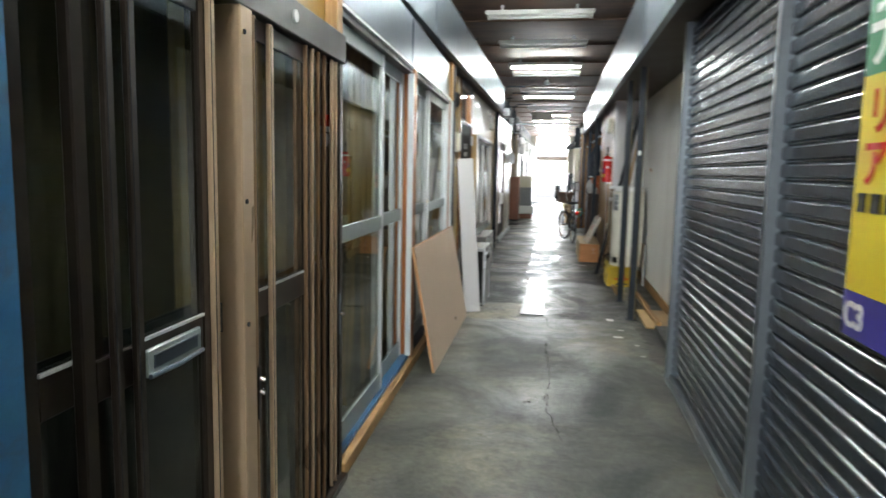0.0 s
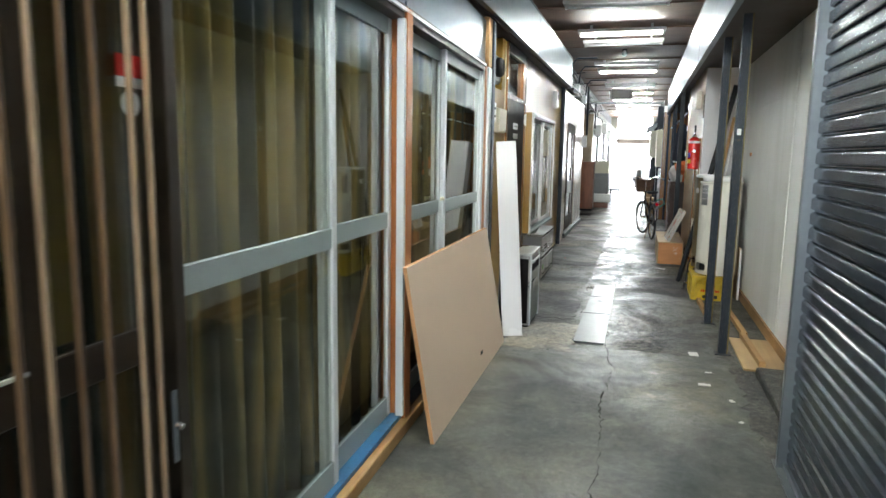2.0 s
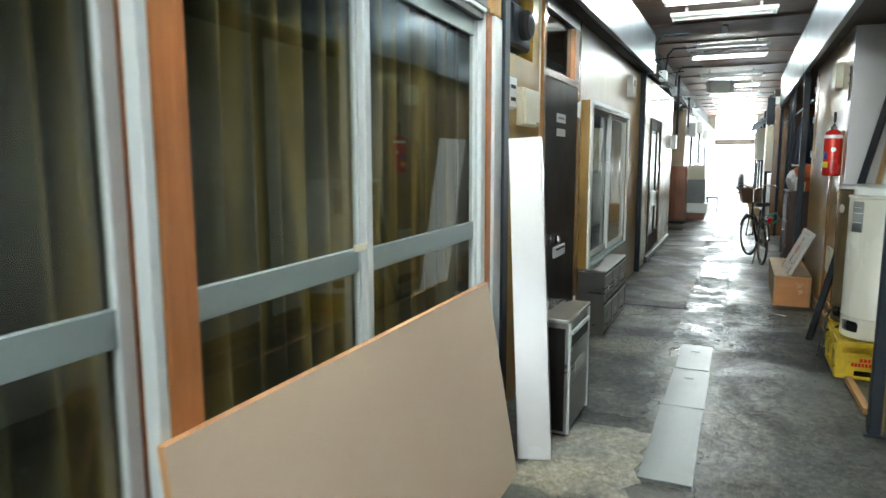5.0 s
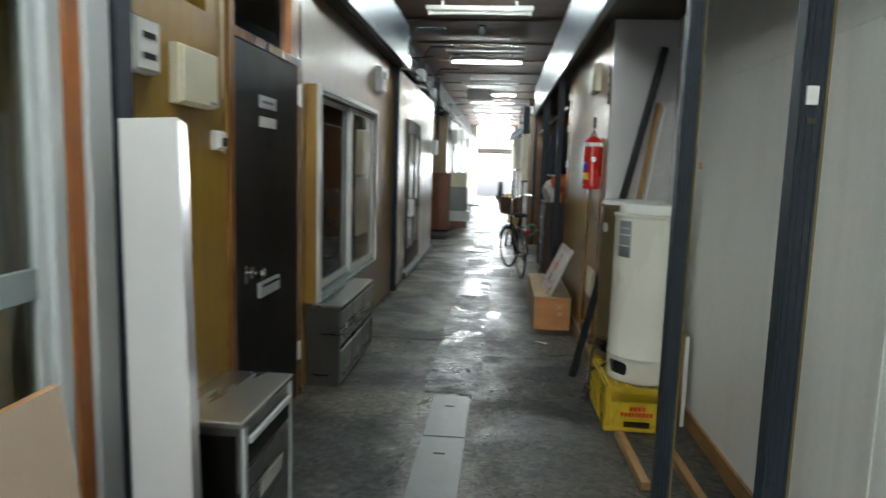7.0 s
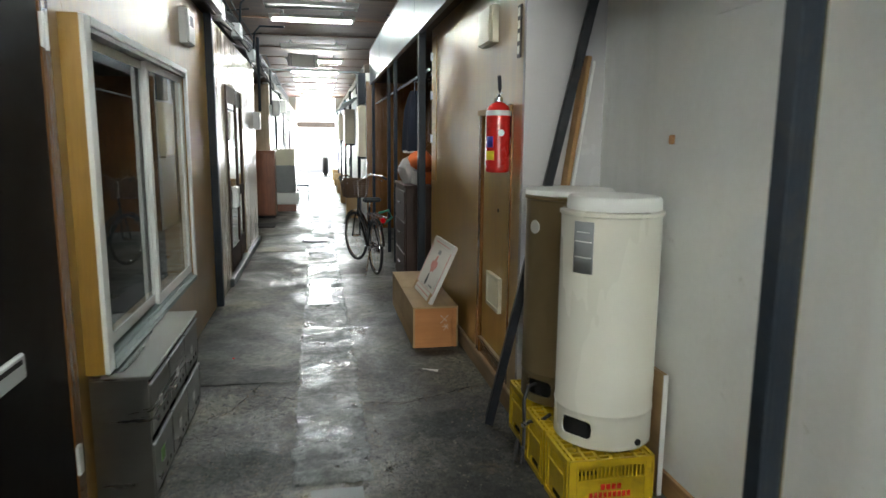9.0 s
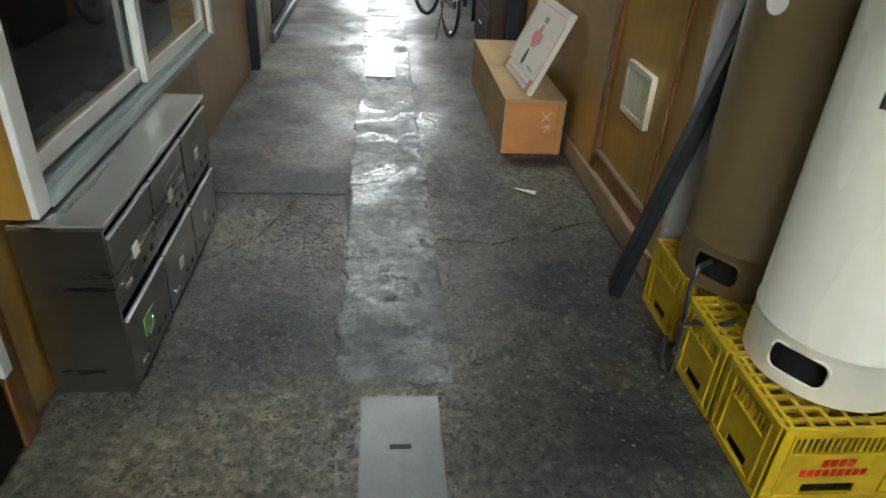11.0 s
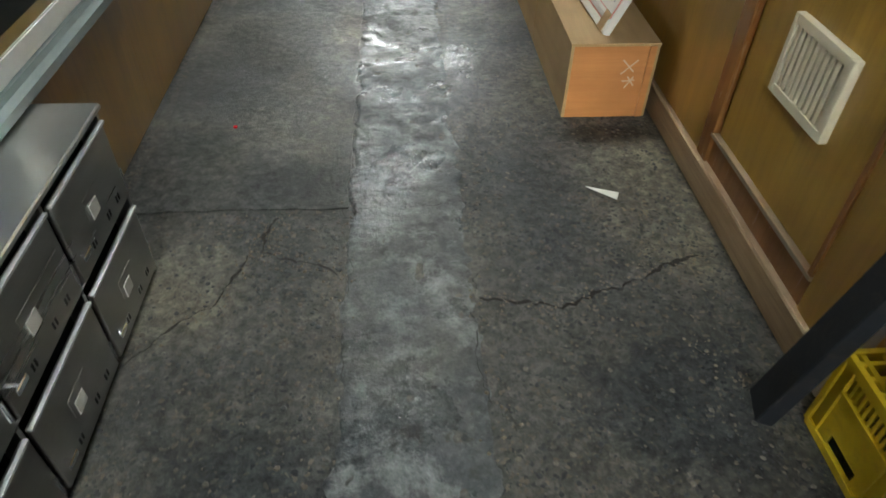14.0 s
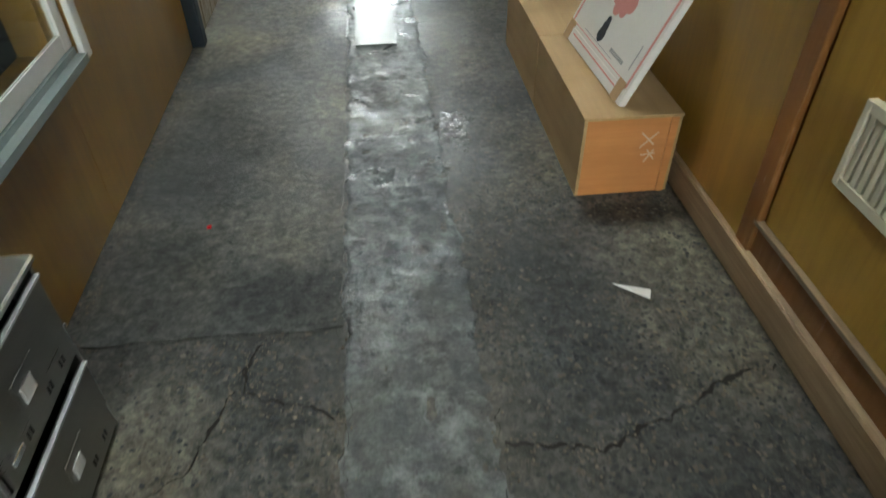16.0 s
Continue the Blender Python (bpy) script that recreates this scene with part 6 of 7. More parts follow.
# ---- far shops ----
structure("wall_right_far", box(0.8, 0.95, 18.7, 40, 0, 2.75), M["white_wall"], "pale boarded wall of the far shops", "wall")
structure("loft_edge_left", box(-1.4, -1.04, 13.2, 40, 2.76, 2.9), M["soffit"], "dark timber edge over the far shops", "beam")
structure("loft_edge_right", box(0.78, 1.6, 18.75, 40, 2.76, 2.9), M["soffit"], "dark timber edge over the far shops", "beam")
for k, (y0, x, z0, z1) in enumerate(((18.75, 0.66, 1.28, 2.19), (22.5, 0.56, 1.5, 2.3), (27.5, 0.58, 1.6, 2.4))):
    t = thing("hung_cabinet", (x + 0.2, y0, z0), "beige box cabinet fixed high on the far wall", "cabinet", "far cabinets")
    part("body", box(x + 0.02, 0.8, y0, y0 + 0.7, z0, z1, bevel=0.01), M["cream"], t)
    part("door", box(x + 0.005, x + 0.019, y0 + 0.01, y0 + 0.69, z0 + 0.01, z1 - 0.01, bevel=0.004), M["cream"], t)
    part("bracket", box(x + 0.05, 0.8, y0 + 0.1, y0 + 0.14, z0 - 0.04, z0), M["steel_paint"], t)
t = thing("dark_signboard", (0.9, 18.8, 2.25), "dark box sign under the fascia end", "sign")
part("body", box(0.66, 0.8, 18.75, 19.05, 2.22, 2.75, bevel=0.01), M["steel_paint"], t)
for y, m, lab in ((24.0, "red", "dull red sign panel on the far wall"), (30.0, "white", "pale sign panel on the far wall")):
    t = thing("sign_panel", (0.98, y, 1.5), lab, "sign")
    part("panel", box(0.62, 0.65, y, y + 0.5, 1.45, 2.1), M[m], t)
    part("arm", box(0.65, 0.8, y + 0.2, y + 0.23, 2.02, 2.06), M["steel_paint"], t)
for y in (24.5, 28.0, 31.5):
    t = thing("far_door", (0.79, y, 0), "grey glazed door of a far shop", "door", "far doors")
    part("leaf", box(0.78, 0.799, y, y + 0.85, 0.02, 2.0, bevel=0.004), M["alu"], t)
    part("pane", box(0.775, 0.78, y + 0.1, y + 0.75, 0.9, 1.9), M["smoked"], t)
for y in (23.5, 27.0, 30.5, 34.0):
    t = thing("far_window", (-1.04, y, 1.0), "white framed window of a far shop", "window", "far windows")
    part("frame", bx(bx(bx(bx(bmesh.new(), -1.05, -1.01, y, y + 0.06, 0.9, 2.0), -1.05, -1.01, y + 1.2, y + 1.26, 0.9, 2.0), -1.05, -1.01, y + 0.06, y + 1.2, 1.94, 2.0), -1.05, -1.01, y + 0.06, y + 1.2, 0.9, 0.96), M["white"], t)
    part("pane", box(-1.045, -1.04, y + 0.06, y + 1.2, 0.96, 1.94), M["smoked"], t)
for y, z in ((22.2, 2.1), (25.5, 2.3), (29.0, 2.2)):
    t = thing("wall_meter", (-1.0, y, z), "pale meter and pipe run on the far wall", "meter", "far meters")
    part("case", box(-1.05, -0.88, y, y + 0.25, z, z + 0.35, bevel=0.02), M["white"], t)
    part("pipe", rod(bmesh.new(), (-0.98, y + 0.1, z), (-0.98, y + 0.1, z - 0.9), 0.018), M["steel_paint"], t)

for y, z0 in ((20.6, 2.32), (25.6, 2.4), (30.6, 2.36)):
    t = thing("shop_awning", (0.65, y, z0), "short pale sheet awning over a far shop", "awning", "far awnings")
    part("sheet", box(0.0, 0.36, 0.0, 2.6, 0.0, 0.012, m=pose(0.46, y, z0, 0, -24, 0)), M["galv"], t)
    part("edge", box(0.44, 0.465, y, y + 2.6, z0 - 0.035, z0 + 0.01, bevel=0.003), M["steel_paint"], t)
for y in (19.9, 23.3, 26.6, 30.2, 33.6):
    t = thing("drain_pipe", (0.74, y, 0), "dark downpipe beside a far shop front", "pipe", "far downpipes")
    part("pipe", rod(bmesh.new(), (0.74, y, 0), (0.74, y, 2.76), 0.03), M["steel_paint"], t, "", True)
    part("clip", box(0.71, 0.8, y - 0.034, y + 0.034, 1.5, 1.53), M["rail"], t)
    t = thing("stacked_carton", (0.7, y + 0.6, 0), "brown carton standing by a far shop front", "carton", "far cartons")
    part("carton", box(0.5, 0.79, y + 0.4, y + 0.9, 0, 0.42, bevel=0.006), M["kraft"], t)
    part("tape", box(0.498, 0.5, y + 0.62, y + 0.67, 0.1, 0.42), M["cream"], t)


c = thing("reddish_cabinet", (-1.12, 20.7, 0), "tall reddish brown wooden cabinet in the side recess", "cabinet")
part("body", box(-1.32, -0.92, 20.45, 20.94, 0.05, 1.33, bevel=0.008), M["mahogany"], c)
part("door", box(-1.3, -0.94, 20.435, 20.449, 0.09, 1.3, bevel=0.004), M["mahogany"], c)
part("top", box(-1.34, -0.905, 20.43, 20.945, 1.331, 1.36, bevel=0.004), M["mahogany"], c)
part("plinth", box(-1.3, -0.94, 20.47, 20.92, 0, 0.05), M["black"], c)
c = thing("floor_mat", (-1.05, 19.2, 0), "dark mat lying before the side recess", "mat")
part("mat", box(-1.4, -0.85, 18.9, 19.4, 0.0, 0.015, bevel=0.003), M["black"], c)
c = thing("tall_carton", (-0.75, 22.0, 0.4), "pale tall carton stacked on a tub", "carton")
part("carton", box(-1.02, -0.58, 21.7, 22.2, 0.42, 1.38, bevel=0.008), M["cream"], c)
part("grey_cover", box(-1.03, -0.57, 21.69, 22.21, 0.421, 1.02, bevel=0.01), M["grey"], c)
c = thing("white_tub", (-0.75, 21.95, 0), "white plastic tub on a brown base", "tub")
part("tub", box(-1.0, -0.5, 21.7, 22.2, 0.16, 0.415, bevel=0.02), M["white"], c)
part("base", box(-0.98, -0.56, 21.72, 22.18, 0, 0.159), M["mahogany"], c)
c = thing("blue_stool", (-0.45, 24.0, 0), "small dark folding stool by the far wall", "stool")
part("seat", box(-0.62, -0.3, 23.9, 24.2, 0.42, 0.45, bevel=0.005), M["navy"], c)
for x in (-0.6, -0.34):
    for y in (23.93, 24.15):
        part("leg", box(x, x + 0.025, y, y + 0.025, 0, 0.42), M["steel_paint"], c)
c = thing("tyre", (0.2, 36.8, 0), "worn tyre standing near the far opening", "tyre")
part("tread", ring(bmesh.new(), (0.25, 36.8, 0.47), 0.3, 0.13, "x", 32, 10), M["rubber"], c, "", True)
part("stand", box(0.0, 0.5, 36.6, 37.0, 0, 0.05), M["steel_paint"], c)

# ---- ceiling lamps, pipes ----
def ceiling_lamp(y, lit, x0=-0.8, x1=0.6, label=None):
    t = thing("tube_lamp", ((x0 + x1) / 2, y, 3.5), label or ("lit fluorescent tube lamp across the passage ceiling" if lit else "unlit fluorescent tube lamp across the passage ceiling"), "ceiling lamp", "ceiling lamps")
    part("housing", bx(bx(bmesh.new(), x0, x1, y - 0.045, y + 0.045, 3.55, 3.598, bevel=0.006), x0 + 0.01, x1 - 0.01, y - 0.075, y + 0.075, 3.535, 3.549), M["lamp_white"], t)
    part("tube", rod(bmesh.new(), (x0 + 0.07, y, 3.505), (x1 - 0.07, y, 3.505), 0.019, seg=12), M["tube"] if lit else M["tube_off"], t)
    for x in (x0 + 0.2, x1 - 0.24):
        part("hanger", box(x, x + 0.04, y - 0.02, y + 0.02, 3.597, 3.662), M["lamp_white"], t)
    for x in (x0 + 0.03, x1 - 0.06):
        part("socket", box(x, x + 0.035, y - 0.018, y + 0.018, 3.48, 3.535, bevel=0.004), M["lamp_white"], t)


for y, on in ((-5.0, 1), (-3.0, 1), (-1.0, 1), (0.8, 1), (2.4, 1), (4.0, 1), (5.6, 1), (7.2, 1), (8.95, 0), (10.95, 0), (13.1, 1), (14.15, 0), (17.1, 0), (18.2, 1), (21.5, 0), (23.9, 1), (26.5, 1), (29.0, 1), (31.5, 1), (34.0, 1), (36.4, 1), (38.6, 1)):
    ceiling_lamp(y, on)
b = thing("pendant_socket", (0, 14.75, 3.4), "bare bulb holder hanging from the ceiling", "lamp socket")
part("cap", lathe(bmesh.new(), -0.1, 15.3, [(0.05, 3.57), (0.05, 3.59), (0.02, 3.598)], 16), M["rubber"], b)
part("bulb", lathe(bmesh.new(), -0.1, 15.3, [(0.02, 3.46), (0.05, 3.49), (0.05, 3.52), (0.03, 3.55), (0.025, 3.57)], 16), M["tube_off"], b, "", True)
hs = s = thing("hanging_sheet", (-0.3, 22.0, 3.3), "loose grey sheet sagging from the ceiling", "sheet")
part("sheet", box(-0.68, -0.02, 0, 0.01, 0, 0.36, m=pose(0, 22.3, 3.2, -35, 2, 0)), M["lamp_white"], s)
for x in (-0.6, -0.1):
    part("wire", rod(bmesh.new(), (x, 22.3, 3.2), (x, 22.2, 3.662), 0.004), M["steel_paint"], s)
p = thing("cross_pipe", (0, 21.2, 3.0), "thin grey conduit crossing under the ceiling", "pipe")
part("pipe", rod(bmesh.new(), (-1.4, 21.2, 3.02), (1.6, 21.2, 3.0), 0.02), M["alu"], p)
part("drop", rod(bmesh.new(), (0.78, 21.2, 3.0), (0.78, 21.2, 2.55), 0.02), M["steel_paint"], p)
part("drop", rod(bmesh.new(), (-1.0, 21.2, 3.02), (-1.0, 21.2, 2.3), 0.02), M["steel_paint"], p)
rnd = random.Random(4)
for k in range(7):
    t = thing("cable_run", (-1.05, 13.3, 2.75 + 0.05 * k), "dark cable sagging along the loft edge", "cable", "loft cables")
    x, z = -1.05 + 0.04 * (k % 3), 2.72 + 0.055 * k
    pts = [(x + rnd.uniform(-0.03, 0.05), 13.2 + 1.0 * i, z + rnd.uniform(-0.08, 0.08)) for i in range(13)]
    part("cable", tube(bmesh.new(), pts, rnd.choice((0.008, 0.012, 0.02)), 6), rnd.choice((M["black"], M["steel_paint"], M["rubber"])), t, "", True)
for y, z in ((13.6, 2.72), (15.2, 2.78), (16.9, 2.7)):
    t = thing("junction_box", (-1.0, y, z), "pale blue grey junction box among the cables", "junction box", "junction boxes")
    part("case", box(-1.05, -0.93, y, y + 0.22, z, z + 0.16, bevel=0.008), M["alu"], t)
    part("conduit", tube(bmesh.new(), [(-0.95, y + 0.1, z + 0.16), (-0.93, y + 0.1, z + 0.4), (-0.85, y + 0.1, z + 0.5), (-0.5, y + 0.1, z + 0.5)], 0.014), M["steel_paint"], t, "", True)
t = thing("branch_pipe", (-0.9, 16.9, 2.5), "grey pipe dropping from the loft edge", "pipe")
part("pipe", rod(bmesh.new(), (-0.92, 17.4, 2.0), (-0.92, 17.4, 3.1), 0.022), M["steel_paint"], t)
for y in (7.5, 9.0, 16.0, 18.0, 24.0, 27.5):
    t = thing("tie_rod", (0, y, 3.3), "thin dark tie rod under the ceiling side", "rod", "tie rods")
    part("rod", rod(bmesh.new(), (-1.38, y, 3.2), (-0.9, y, 3.25), 0.01), M["black"], t)
    part("rod", rod(bmesh.new(), (0.9, y, 3.25), (1.58, y, 3.2), 0.01), M["black"], t)

# ---- floor covers, patches, cracks, scraps ----
def slab(name, x0, x1, y0, y1, top, mat, label, parent=None, seed=0.0, ragged=0.01, n=24, thick=0.03):
    """A thin cast piece with an uneven outline."""
    bm = bmesh.new()
    pts = []
    for (ax, ay), (bx_, by) in (((x0, y0), (x1, y0)), ((x1, y0), (x1, y1)), ((x1, y1), (x0, y1)), ((x0, y1), (x0, y0))):
        m = max(int(n * math.hypot(bx_ - ax, by - ay) / 1.0), 3)
        for k in range(m):
            x, y = ax + (bx_ - ax) * k / m, ay + (by - ay) * k / m
            pts.append((x + ragged * (noise.noise((x * 9, y * 9, seed)) + 0.6 * noise.noise((x * 30, y * 30, seed))), y + ragged * (noise.noise((x * 9, y * 9, seed + 5)) + 0.6 * noise.noise((x * 30, y * 30, seed + 5)))))
    up, lo = [bm.verts.new((x, y, top)) for x, y in pts], [bm.verts.new((x, y, top - thick)) for x, y in pts]
    bm.faces.new(up)
    for k in range(len(pts)):
        j = (k + 1) % len(pts)
        bm.faces.new((lo[k], lo[j], up[j], up[k]))
    return structure(name, bm, mat, label, "floor")



def mortar_strip(x0, x1, rows):
    """Lumpy hand-laid mortar: its ragged edges and pits sink below the floor."""
    verts, faces, count = [], [], 36
    for y in rows:
        end = min(1.0, (y - rows[0]) / 0.05)
        for i in range(count + 1):
            x = x0 - 0.05 + (x1 - x0 + 0.1) * i / count
            inside = min(x - x0, x1 - x) + 0.022 * noise.noise((x * 4, y * 6, 1)) + 0.02 * noise.noise((x * 22, y * 22, 2))
            lump = 0.0042 * noise.noise((x * 17, y * 14, 5)) + 0.0022 * noise.noise((x * 42, y * 36, 6)) + 0.002 * noise.noise((x * 5, y * 3, 7))
            lump *= 0.25 if 10.38 < y < 10.98 else 1.0
            pit = max(noise.noise((x * 26, y * 23, 11)) - 0.38, 0) * 0.03
            verts.append((x, y, -0.001 + lump - pit + min(inside, 0) * 0.8 - 0.02 * (1 - end)))
    for j in range(len(rows) - 1):
        a = j * (count + 1)
        faces += [(a + i, a + i + 1, a + i + count + 2, a + i + count + 1) for i in range(count)]
    me = bpy.data.meshes.new("drain_strip")
    me.from_pydata(verts, [], faces)
    me.materials.append(M["strip"])
    me.polygons.foreach_set("use_smooth", [True] * len(faces))
    return tagged(new("drain_strip", me), "rough damp mortar strip down the middle of the passage", "floor", "", "structure")


mortar_strip(-0.2, 0.175, [9.53 + 0.012 * k for k in range(900)] + [20.33 + 0.05 * k for k in range(384)])
for y0, y1, x0, x1 in ((6.98, 8.02, -0.125, 0.122), (8.035, 8.815, -0.118, 0.125), (8.83, 9.5, -0.113, 0.118), (12.94, 14.17, -0.165, 0.05)):
    slab("drain_cover", x0, x1, y0, y1, 0.009, M["cover"], "grey concrete drain cover set in the floor", seed=y0, ragged=0.003)
for y in (8.6, 9.3):
    h = thing("lifting_hole", (0.0, y, 0.0), "small dark lifting slot in a drain cover", "slot", "lifting slots")
    part("slot", box(-0.03, 0.03, y - 0.008, y + 0.008, 0.0085, 0.0105, bevel=0.0005), M["black"], h)
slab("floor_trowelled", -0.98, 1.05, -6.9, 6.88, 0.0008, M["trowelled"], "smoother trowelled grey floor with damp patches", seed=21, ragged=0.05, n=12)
slab("floor_patch_pale", -0.72, -0.13, 6.68, 7.55, 0.002, M["patch"], "pale patch of newer concrete", seed=11, ragged=0.07)
slab("floor_patch_far", -1.0, -0.26, 16.2, 16.68, -0.001, M["patch"], "pale patch of newer concrete", seed=12, ragged=0.05)
slab("floor_patch_smooth", -0.96, -0.215, 10.93, 13.45, -0.0012, M["smooth"], "smoother grey repair of the floor", seed=13, ragged=0.012)
slab("floor_patch_left", -0.7, -0.2, 7.75, 8.6, -0.0013, M["smooth"], "smoother grey repair of the floor", seed=14, ragged=0.05)
for x, y, r in ((-0.1, 17.25, 0.21), (-0.1, 20.9, 0.2)):
    h = thing("manhole_cover", (x, y, 0), "round pale manhole cover flush with the floor", "manhole cover", "manhole covers")
    part("plate", lathe(bmesh.new(), x, y, [(r, -0.01), (r, 0.008), (r - 0.01, 0.012), (0.01, 0.012)], 40), M["cover"], h)
    part("rim", ring(bmesh.new(), (x, y, 0.006), r + 0.012, 0.008, "z", 40, 6), M["rail"], h)


def crack(pts, w, seed):
    """A jagged dark joint along a line."""
    bm = bmesh.new()
    line = []
    for a, b in zip(pts, pts[1:]):
        m = max(int(math.dist(a, b) / 0.012), 2)
        line += [(a[0] + (b[0] - a[0]) * k / m, a[1] + (b[1] - a[1]) * k / m) for k in range(m)]
    prev = None
    for k, (x, y) in enumerate(line):
        dx = 0.03 * noise.noise((x * 7, y * 7, seed)) + 0.018 * noise.noise((x * 25, y * 25, seed)) + 0.008 * noise.noise((x * 70, y * 70, seed))
        dy = 0.03 * noise.noise((x * 7, y * 7, seed + 9)) + 0.018 * noise.noise((x * 25, y * 25, seed + 9)) + 0.008 * noise.noise((x * 70, y * 70, seed + 9))
        d = Vector((line[min(k + 1, len(line) - 1)][0] - line[max(k - 1, 0)][0], line[min(k + 1, len(line) - 1)][1] - line[max(k - 1, 0)][1], 0)).normalized()
        nrm, ww = Vector((-d.y, d.x, 0)), w * (0.12 + 1.3 * abs(noise.noise((x * 14, y * 14, seed + 3))))
        c = Vector((x + dx, y + dy, 0.0028 if abs(x) > 0.21 else 0.0035))
        pair = (bm.verts.new(c + nrm * ww), bm.verts.new(c - nrm * ww))
        if prev:
            bm.faces.new((prev[0], prev[1], pair[1], pair[0]))
        prev = pair
    return structure("floor_crack", bm, M["crack"], "dark jagged crack in the concrete floor", "crack")


crack([(0.13, 7.0), (0.22, 6.3), (0.17, 5.6), (0.22, 5.0), (0.2, 4.2), (0.3, 3.7)], 0.0065, 1)
crack([(-0.7, 7.02), (-0.3, 6.93), (0.13, 6.96)], 0.0037, 2)
crack([(-0.97, 10.92), (-0.6, 10.93), (-0.22, 10.94)], 0.003, 3)
crack([(0.19, 10.49), (0.4, 10.44), (0.6, 10.52), (0.98, 10.66)], 0.0095, 4)
crack([(-0.44, 10.9), (-0.48, 10.72), (-0.3, 10.62), (-0.22, 10.6)], 0.0085, 5)
crack([(-0.48, 10.72), (-0.58, 10.5), (-0.82, 10.25)], 0.0075, 6)
crack([(-0.22, 10.95), (0.18, 10.93)], 0.0019, 7)
crack([(-0.205, 10.2), (-0.21, 11.2)], 0.0019, 8)
crack([(0.185, 10.1), (0.18, 10.6)], 0.0015, 9)
crack([(-0.9, 9.0), (-0.4, 8.95), (-0.13, 9.0)], 0.0023, 10)
crack([(0.14, 8.4), (0.3, 8.0), (0.2, 7.5)], 0.0023, 11)
crack([(-0.2, 12.3), (-0.6, 12.2), (-0.98, 12.3)], 0.0023, 12)


def pebbles(x0, x1, y0, y1, count, seed):
    """Flat rounded stones that stand out of the worn concrete, thicker in some places than in others."""
    rp, verts, faces = random.Random(seed), [], []
    while count:
        x, y = rp.uniform(x0, x1), rp.uniform(y0, y1)
        count -= 1
        if noise.noise((x * 1.6, y * 1.6, seed)) + 0.25 * noise.noise((x * 6, y * 6, seed)) < rp.uniform(-0.5, 0.35):
            continue
        r = 0.0025 + 0.008 * rp.random() ** 2.4
        a0, sx = rp.uniform(0, 6.3), rp.uniform(0.6, 1.0)
        z = 0.003 * noise.noise((x * 1.3, y * 1.3, 0)) + 0.0015 * noise.noise((x * 5, y * 5, 3)) - 0.005
        b, k = len(verts), rp.choice((5, 6, 7))
        for s, dz in ((1.0, -0.001), (0.66, r * 0.2)):
            for i in range(k):
                a = a0 + 6.2832 * i / k
                px, py = r * s * math.cos(a) * rp.uniform(0.85, 1.15), r * s * sx * math.sin(a) * rp.uniform(0.85, 1.15)
                verts.append((x + px * math.cos(a0) - py * math.sin(a0), y + px * math.sin(a0) + py * math.cos(a0), z + dz))
        faces += [(b + i, b + (i + 1) % k, b + k + (i + 1) % k, b + k + i) for i in range(k)] + [tuple(range(b + k, b + 2 * k))]
    me = bpy.data.meshes.new("exposed_pebbles")
    me.from_pydata(verts, [], faces)
    me.materials.append(M["pebble"])
    return tagged(new("exposed_pebbles", me), "small grey and tan pebbles worn out of the concrete floor", "pebbles", "", "stuff")


pebbles(-1.0, -0.22, 9.4, 10.9, 4500, 3)
pebbles(0.2, 1.0, 9.4, 11.6, 6000, 4)
pebbles(-1.0, 1.0, 6.95, 9.4, 3000, 5)



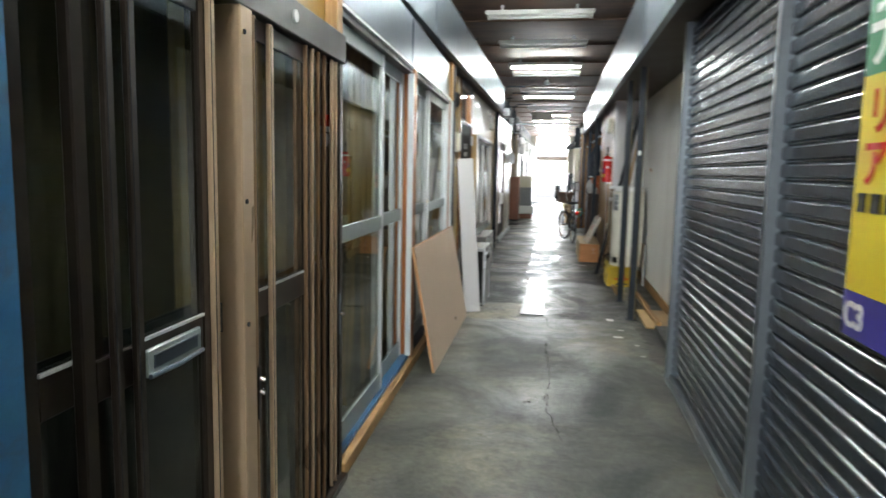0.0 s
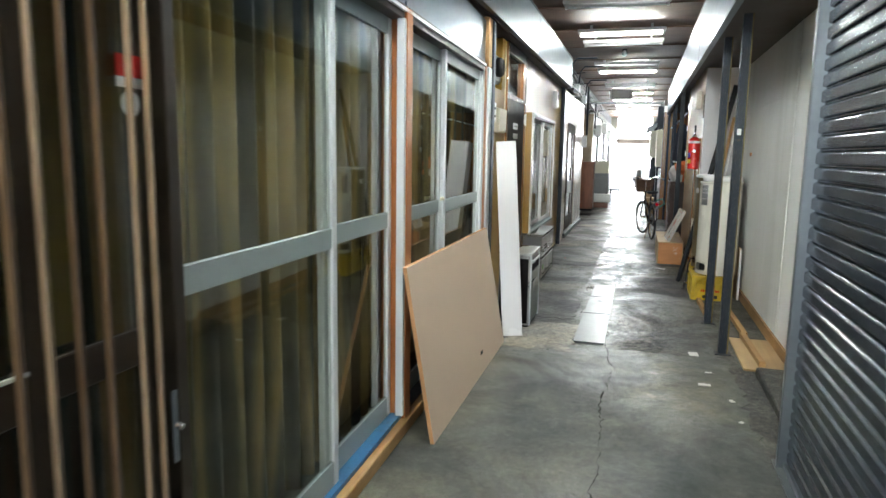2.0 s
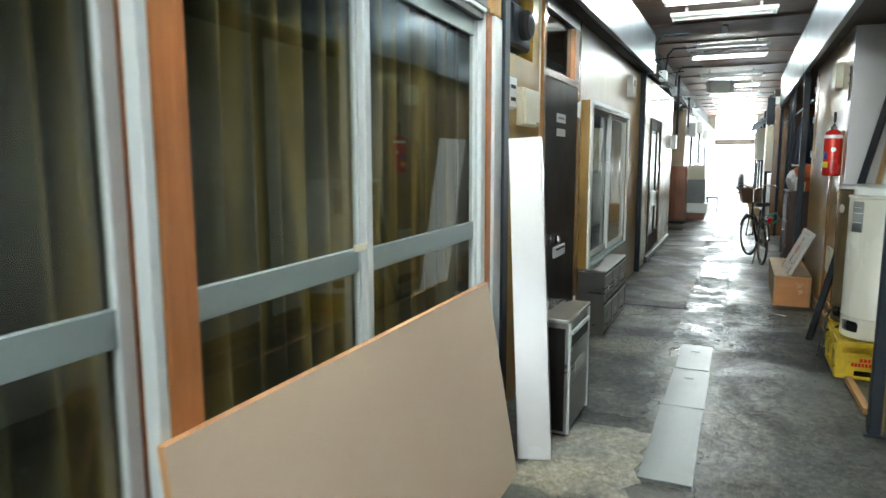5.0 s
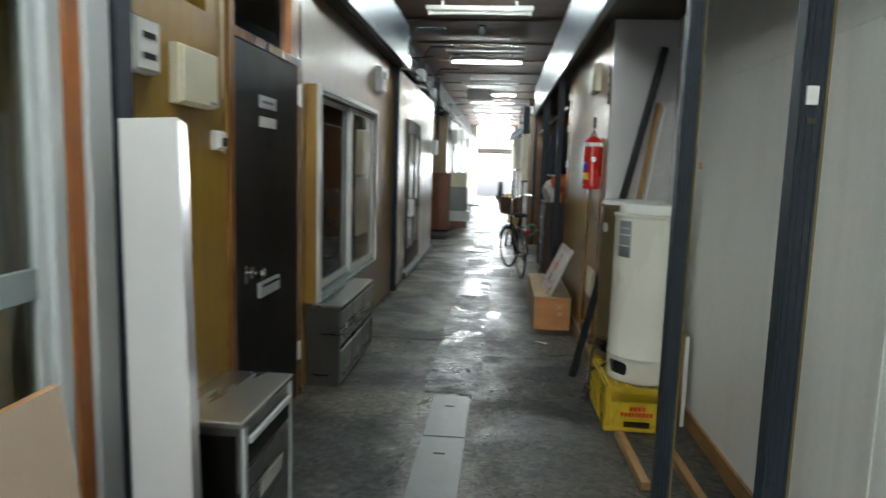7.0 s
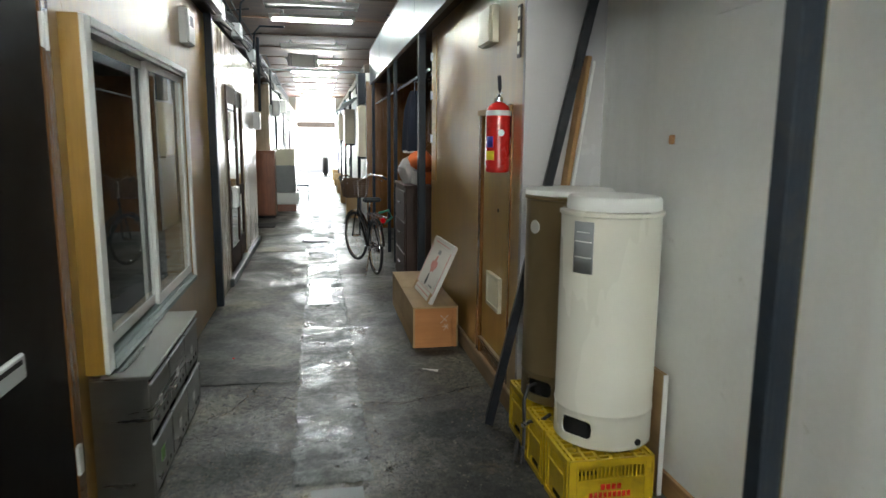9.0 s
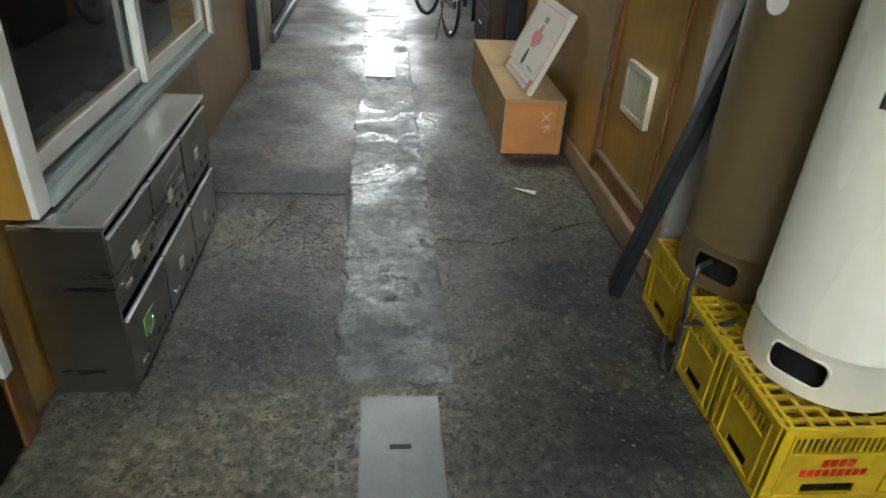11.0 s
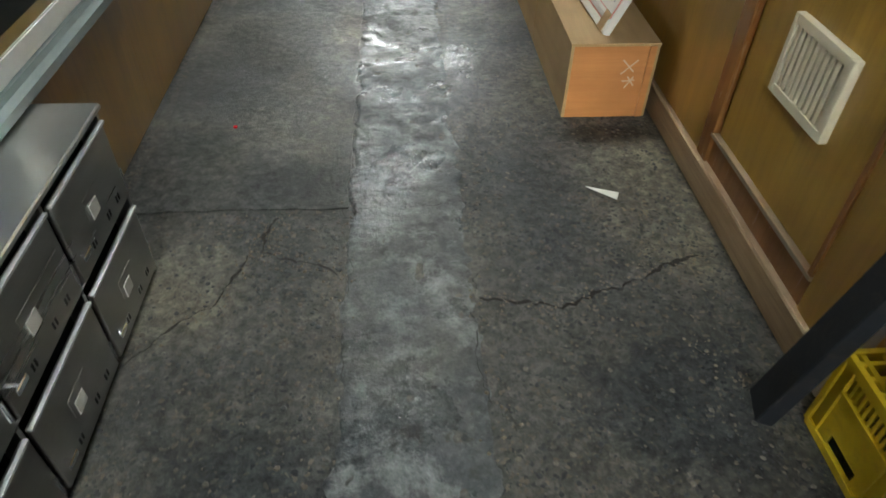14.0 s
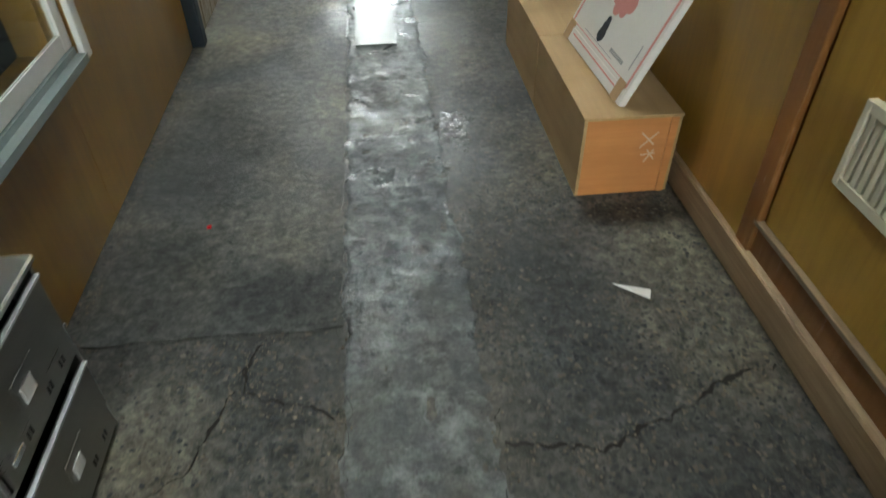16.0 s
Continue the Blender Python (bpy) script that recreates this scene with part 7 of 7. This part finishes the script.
def crumbs(lines, count, seed):
    """Broken mortar bits that lie along a crack."""
    rp, verts, faces = random.Random(seed), [], []
    for _ in range(count):
        (ax, ay), (bx_, by) = rp.choice(lines)
        u = rp.random()
        x, y = ax + (bx_ - ax) * u + rp.gauss(0, 0.022), ay + (by - ay) * u + rp.gauss(0, 0.022)
        r, a0, b = 0.0015 + 0.006 * rp.random() ** 3, rp.uniform(0, 6.3), len(verts)
        for k in range(5):
            a = a0 + 1.2566 * k
            verts.append((x + r * math.cos(a) * rp.uniform(0.6, 1.2), y + r * math.sin(a) * rp.uniform(0.6, 1.2), 0.0))
        verts.append((x, y, 0.003 + r * 0.5))
        faces += [(b + k, b + (k + 1) % 5, b + 5) for k in range(5)]
    me = bpy.data.meshes.new("crack_crumbs")
    me.from_pydata(verts, [], faces)
    me.materials.append(M["crumb"])
    return tagged(new("crack_crumbs", me), "pale crumbs of broken mortar along the floor cracks", "crumbs", "", "stuff")


crumbs([((0.19, 10.49), (0.4, 10.44)), ((0.4, 10.44), (0.6, 10.52)), ((0.6, 10.52), (0.98, 10.66)), ((-0.44, 10.9), (-0.48, 10.72)), ((-0.48, 10.72), (-0.22, 10.6)), ((-0.48, 10.72), (-0.58, 10.5)), ((-0.58, 10.5), (-0.82, 10.25)), ((-0.2, 10.1), (-0.21, 11.2)), ((0.2, 9.9), (0.19, 10.6)), ((0.75, 10.3), (0.9, 10.1))], 550, 12)
rs = random.Random(7)
for x, y, w, h, rot in ((0.81, 6.94, 0.07, 0.1, 5), (0.83, 6.22, 0.08, 0.045, 0), (0.97, 5.95, 0.03, 0.04, 20), (0.98, 5.6, 0.03, 0.025, 50), (0.88, 6.5, 0.05, 0.02, 10)):
    s = thing("paper_scrap", (x, y, 0), "torn white paper scrap stuck to the floor", "paper", "paper scraps")
    part("scrap", box(-w / 2, w / 2, -h / 2, h / 2, 0.002, 0.004, m=pose(x, y, 0, 0, 0, rot)), M["carton"], s)
s = thing("white_shard", (0.63, 11.02, 0), "thin white plastic shard on the floor", "scrap")
bm = bmesh.new()
bm.faces.new([bm.verts.new(v) for v in ((0.623, 11.004, 0.008), (0.715, 10.926, 0.008), (0.732, 10.964, 0.008))])
r = bmesh.ops.extrude_face_region(bm, geom=bm.faces[:])
bmesh.ops.translate(bm, verts=[v for v in r["geom"] if isinstance(v, bmesh.types.BMVert)], vec=(0, 0, 0.003))
part("shard", bm, M["white"], s)
s = thing("foil_scrap", (-0.68, 11.4, 0), "tiny red foil scrap on the floor", "scrap")
part("scrap", box(-0.685, -0.67, 11.44, 11.455, 0.004, 0.008), M["tail_red"], s)
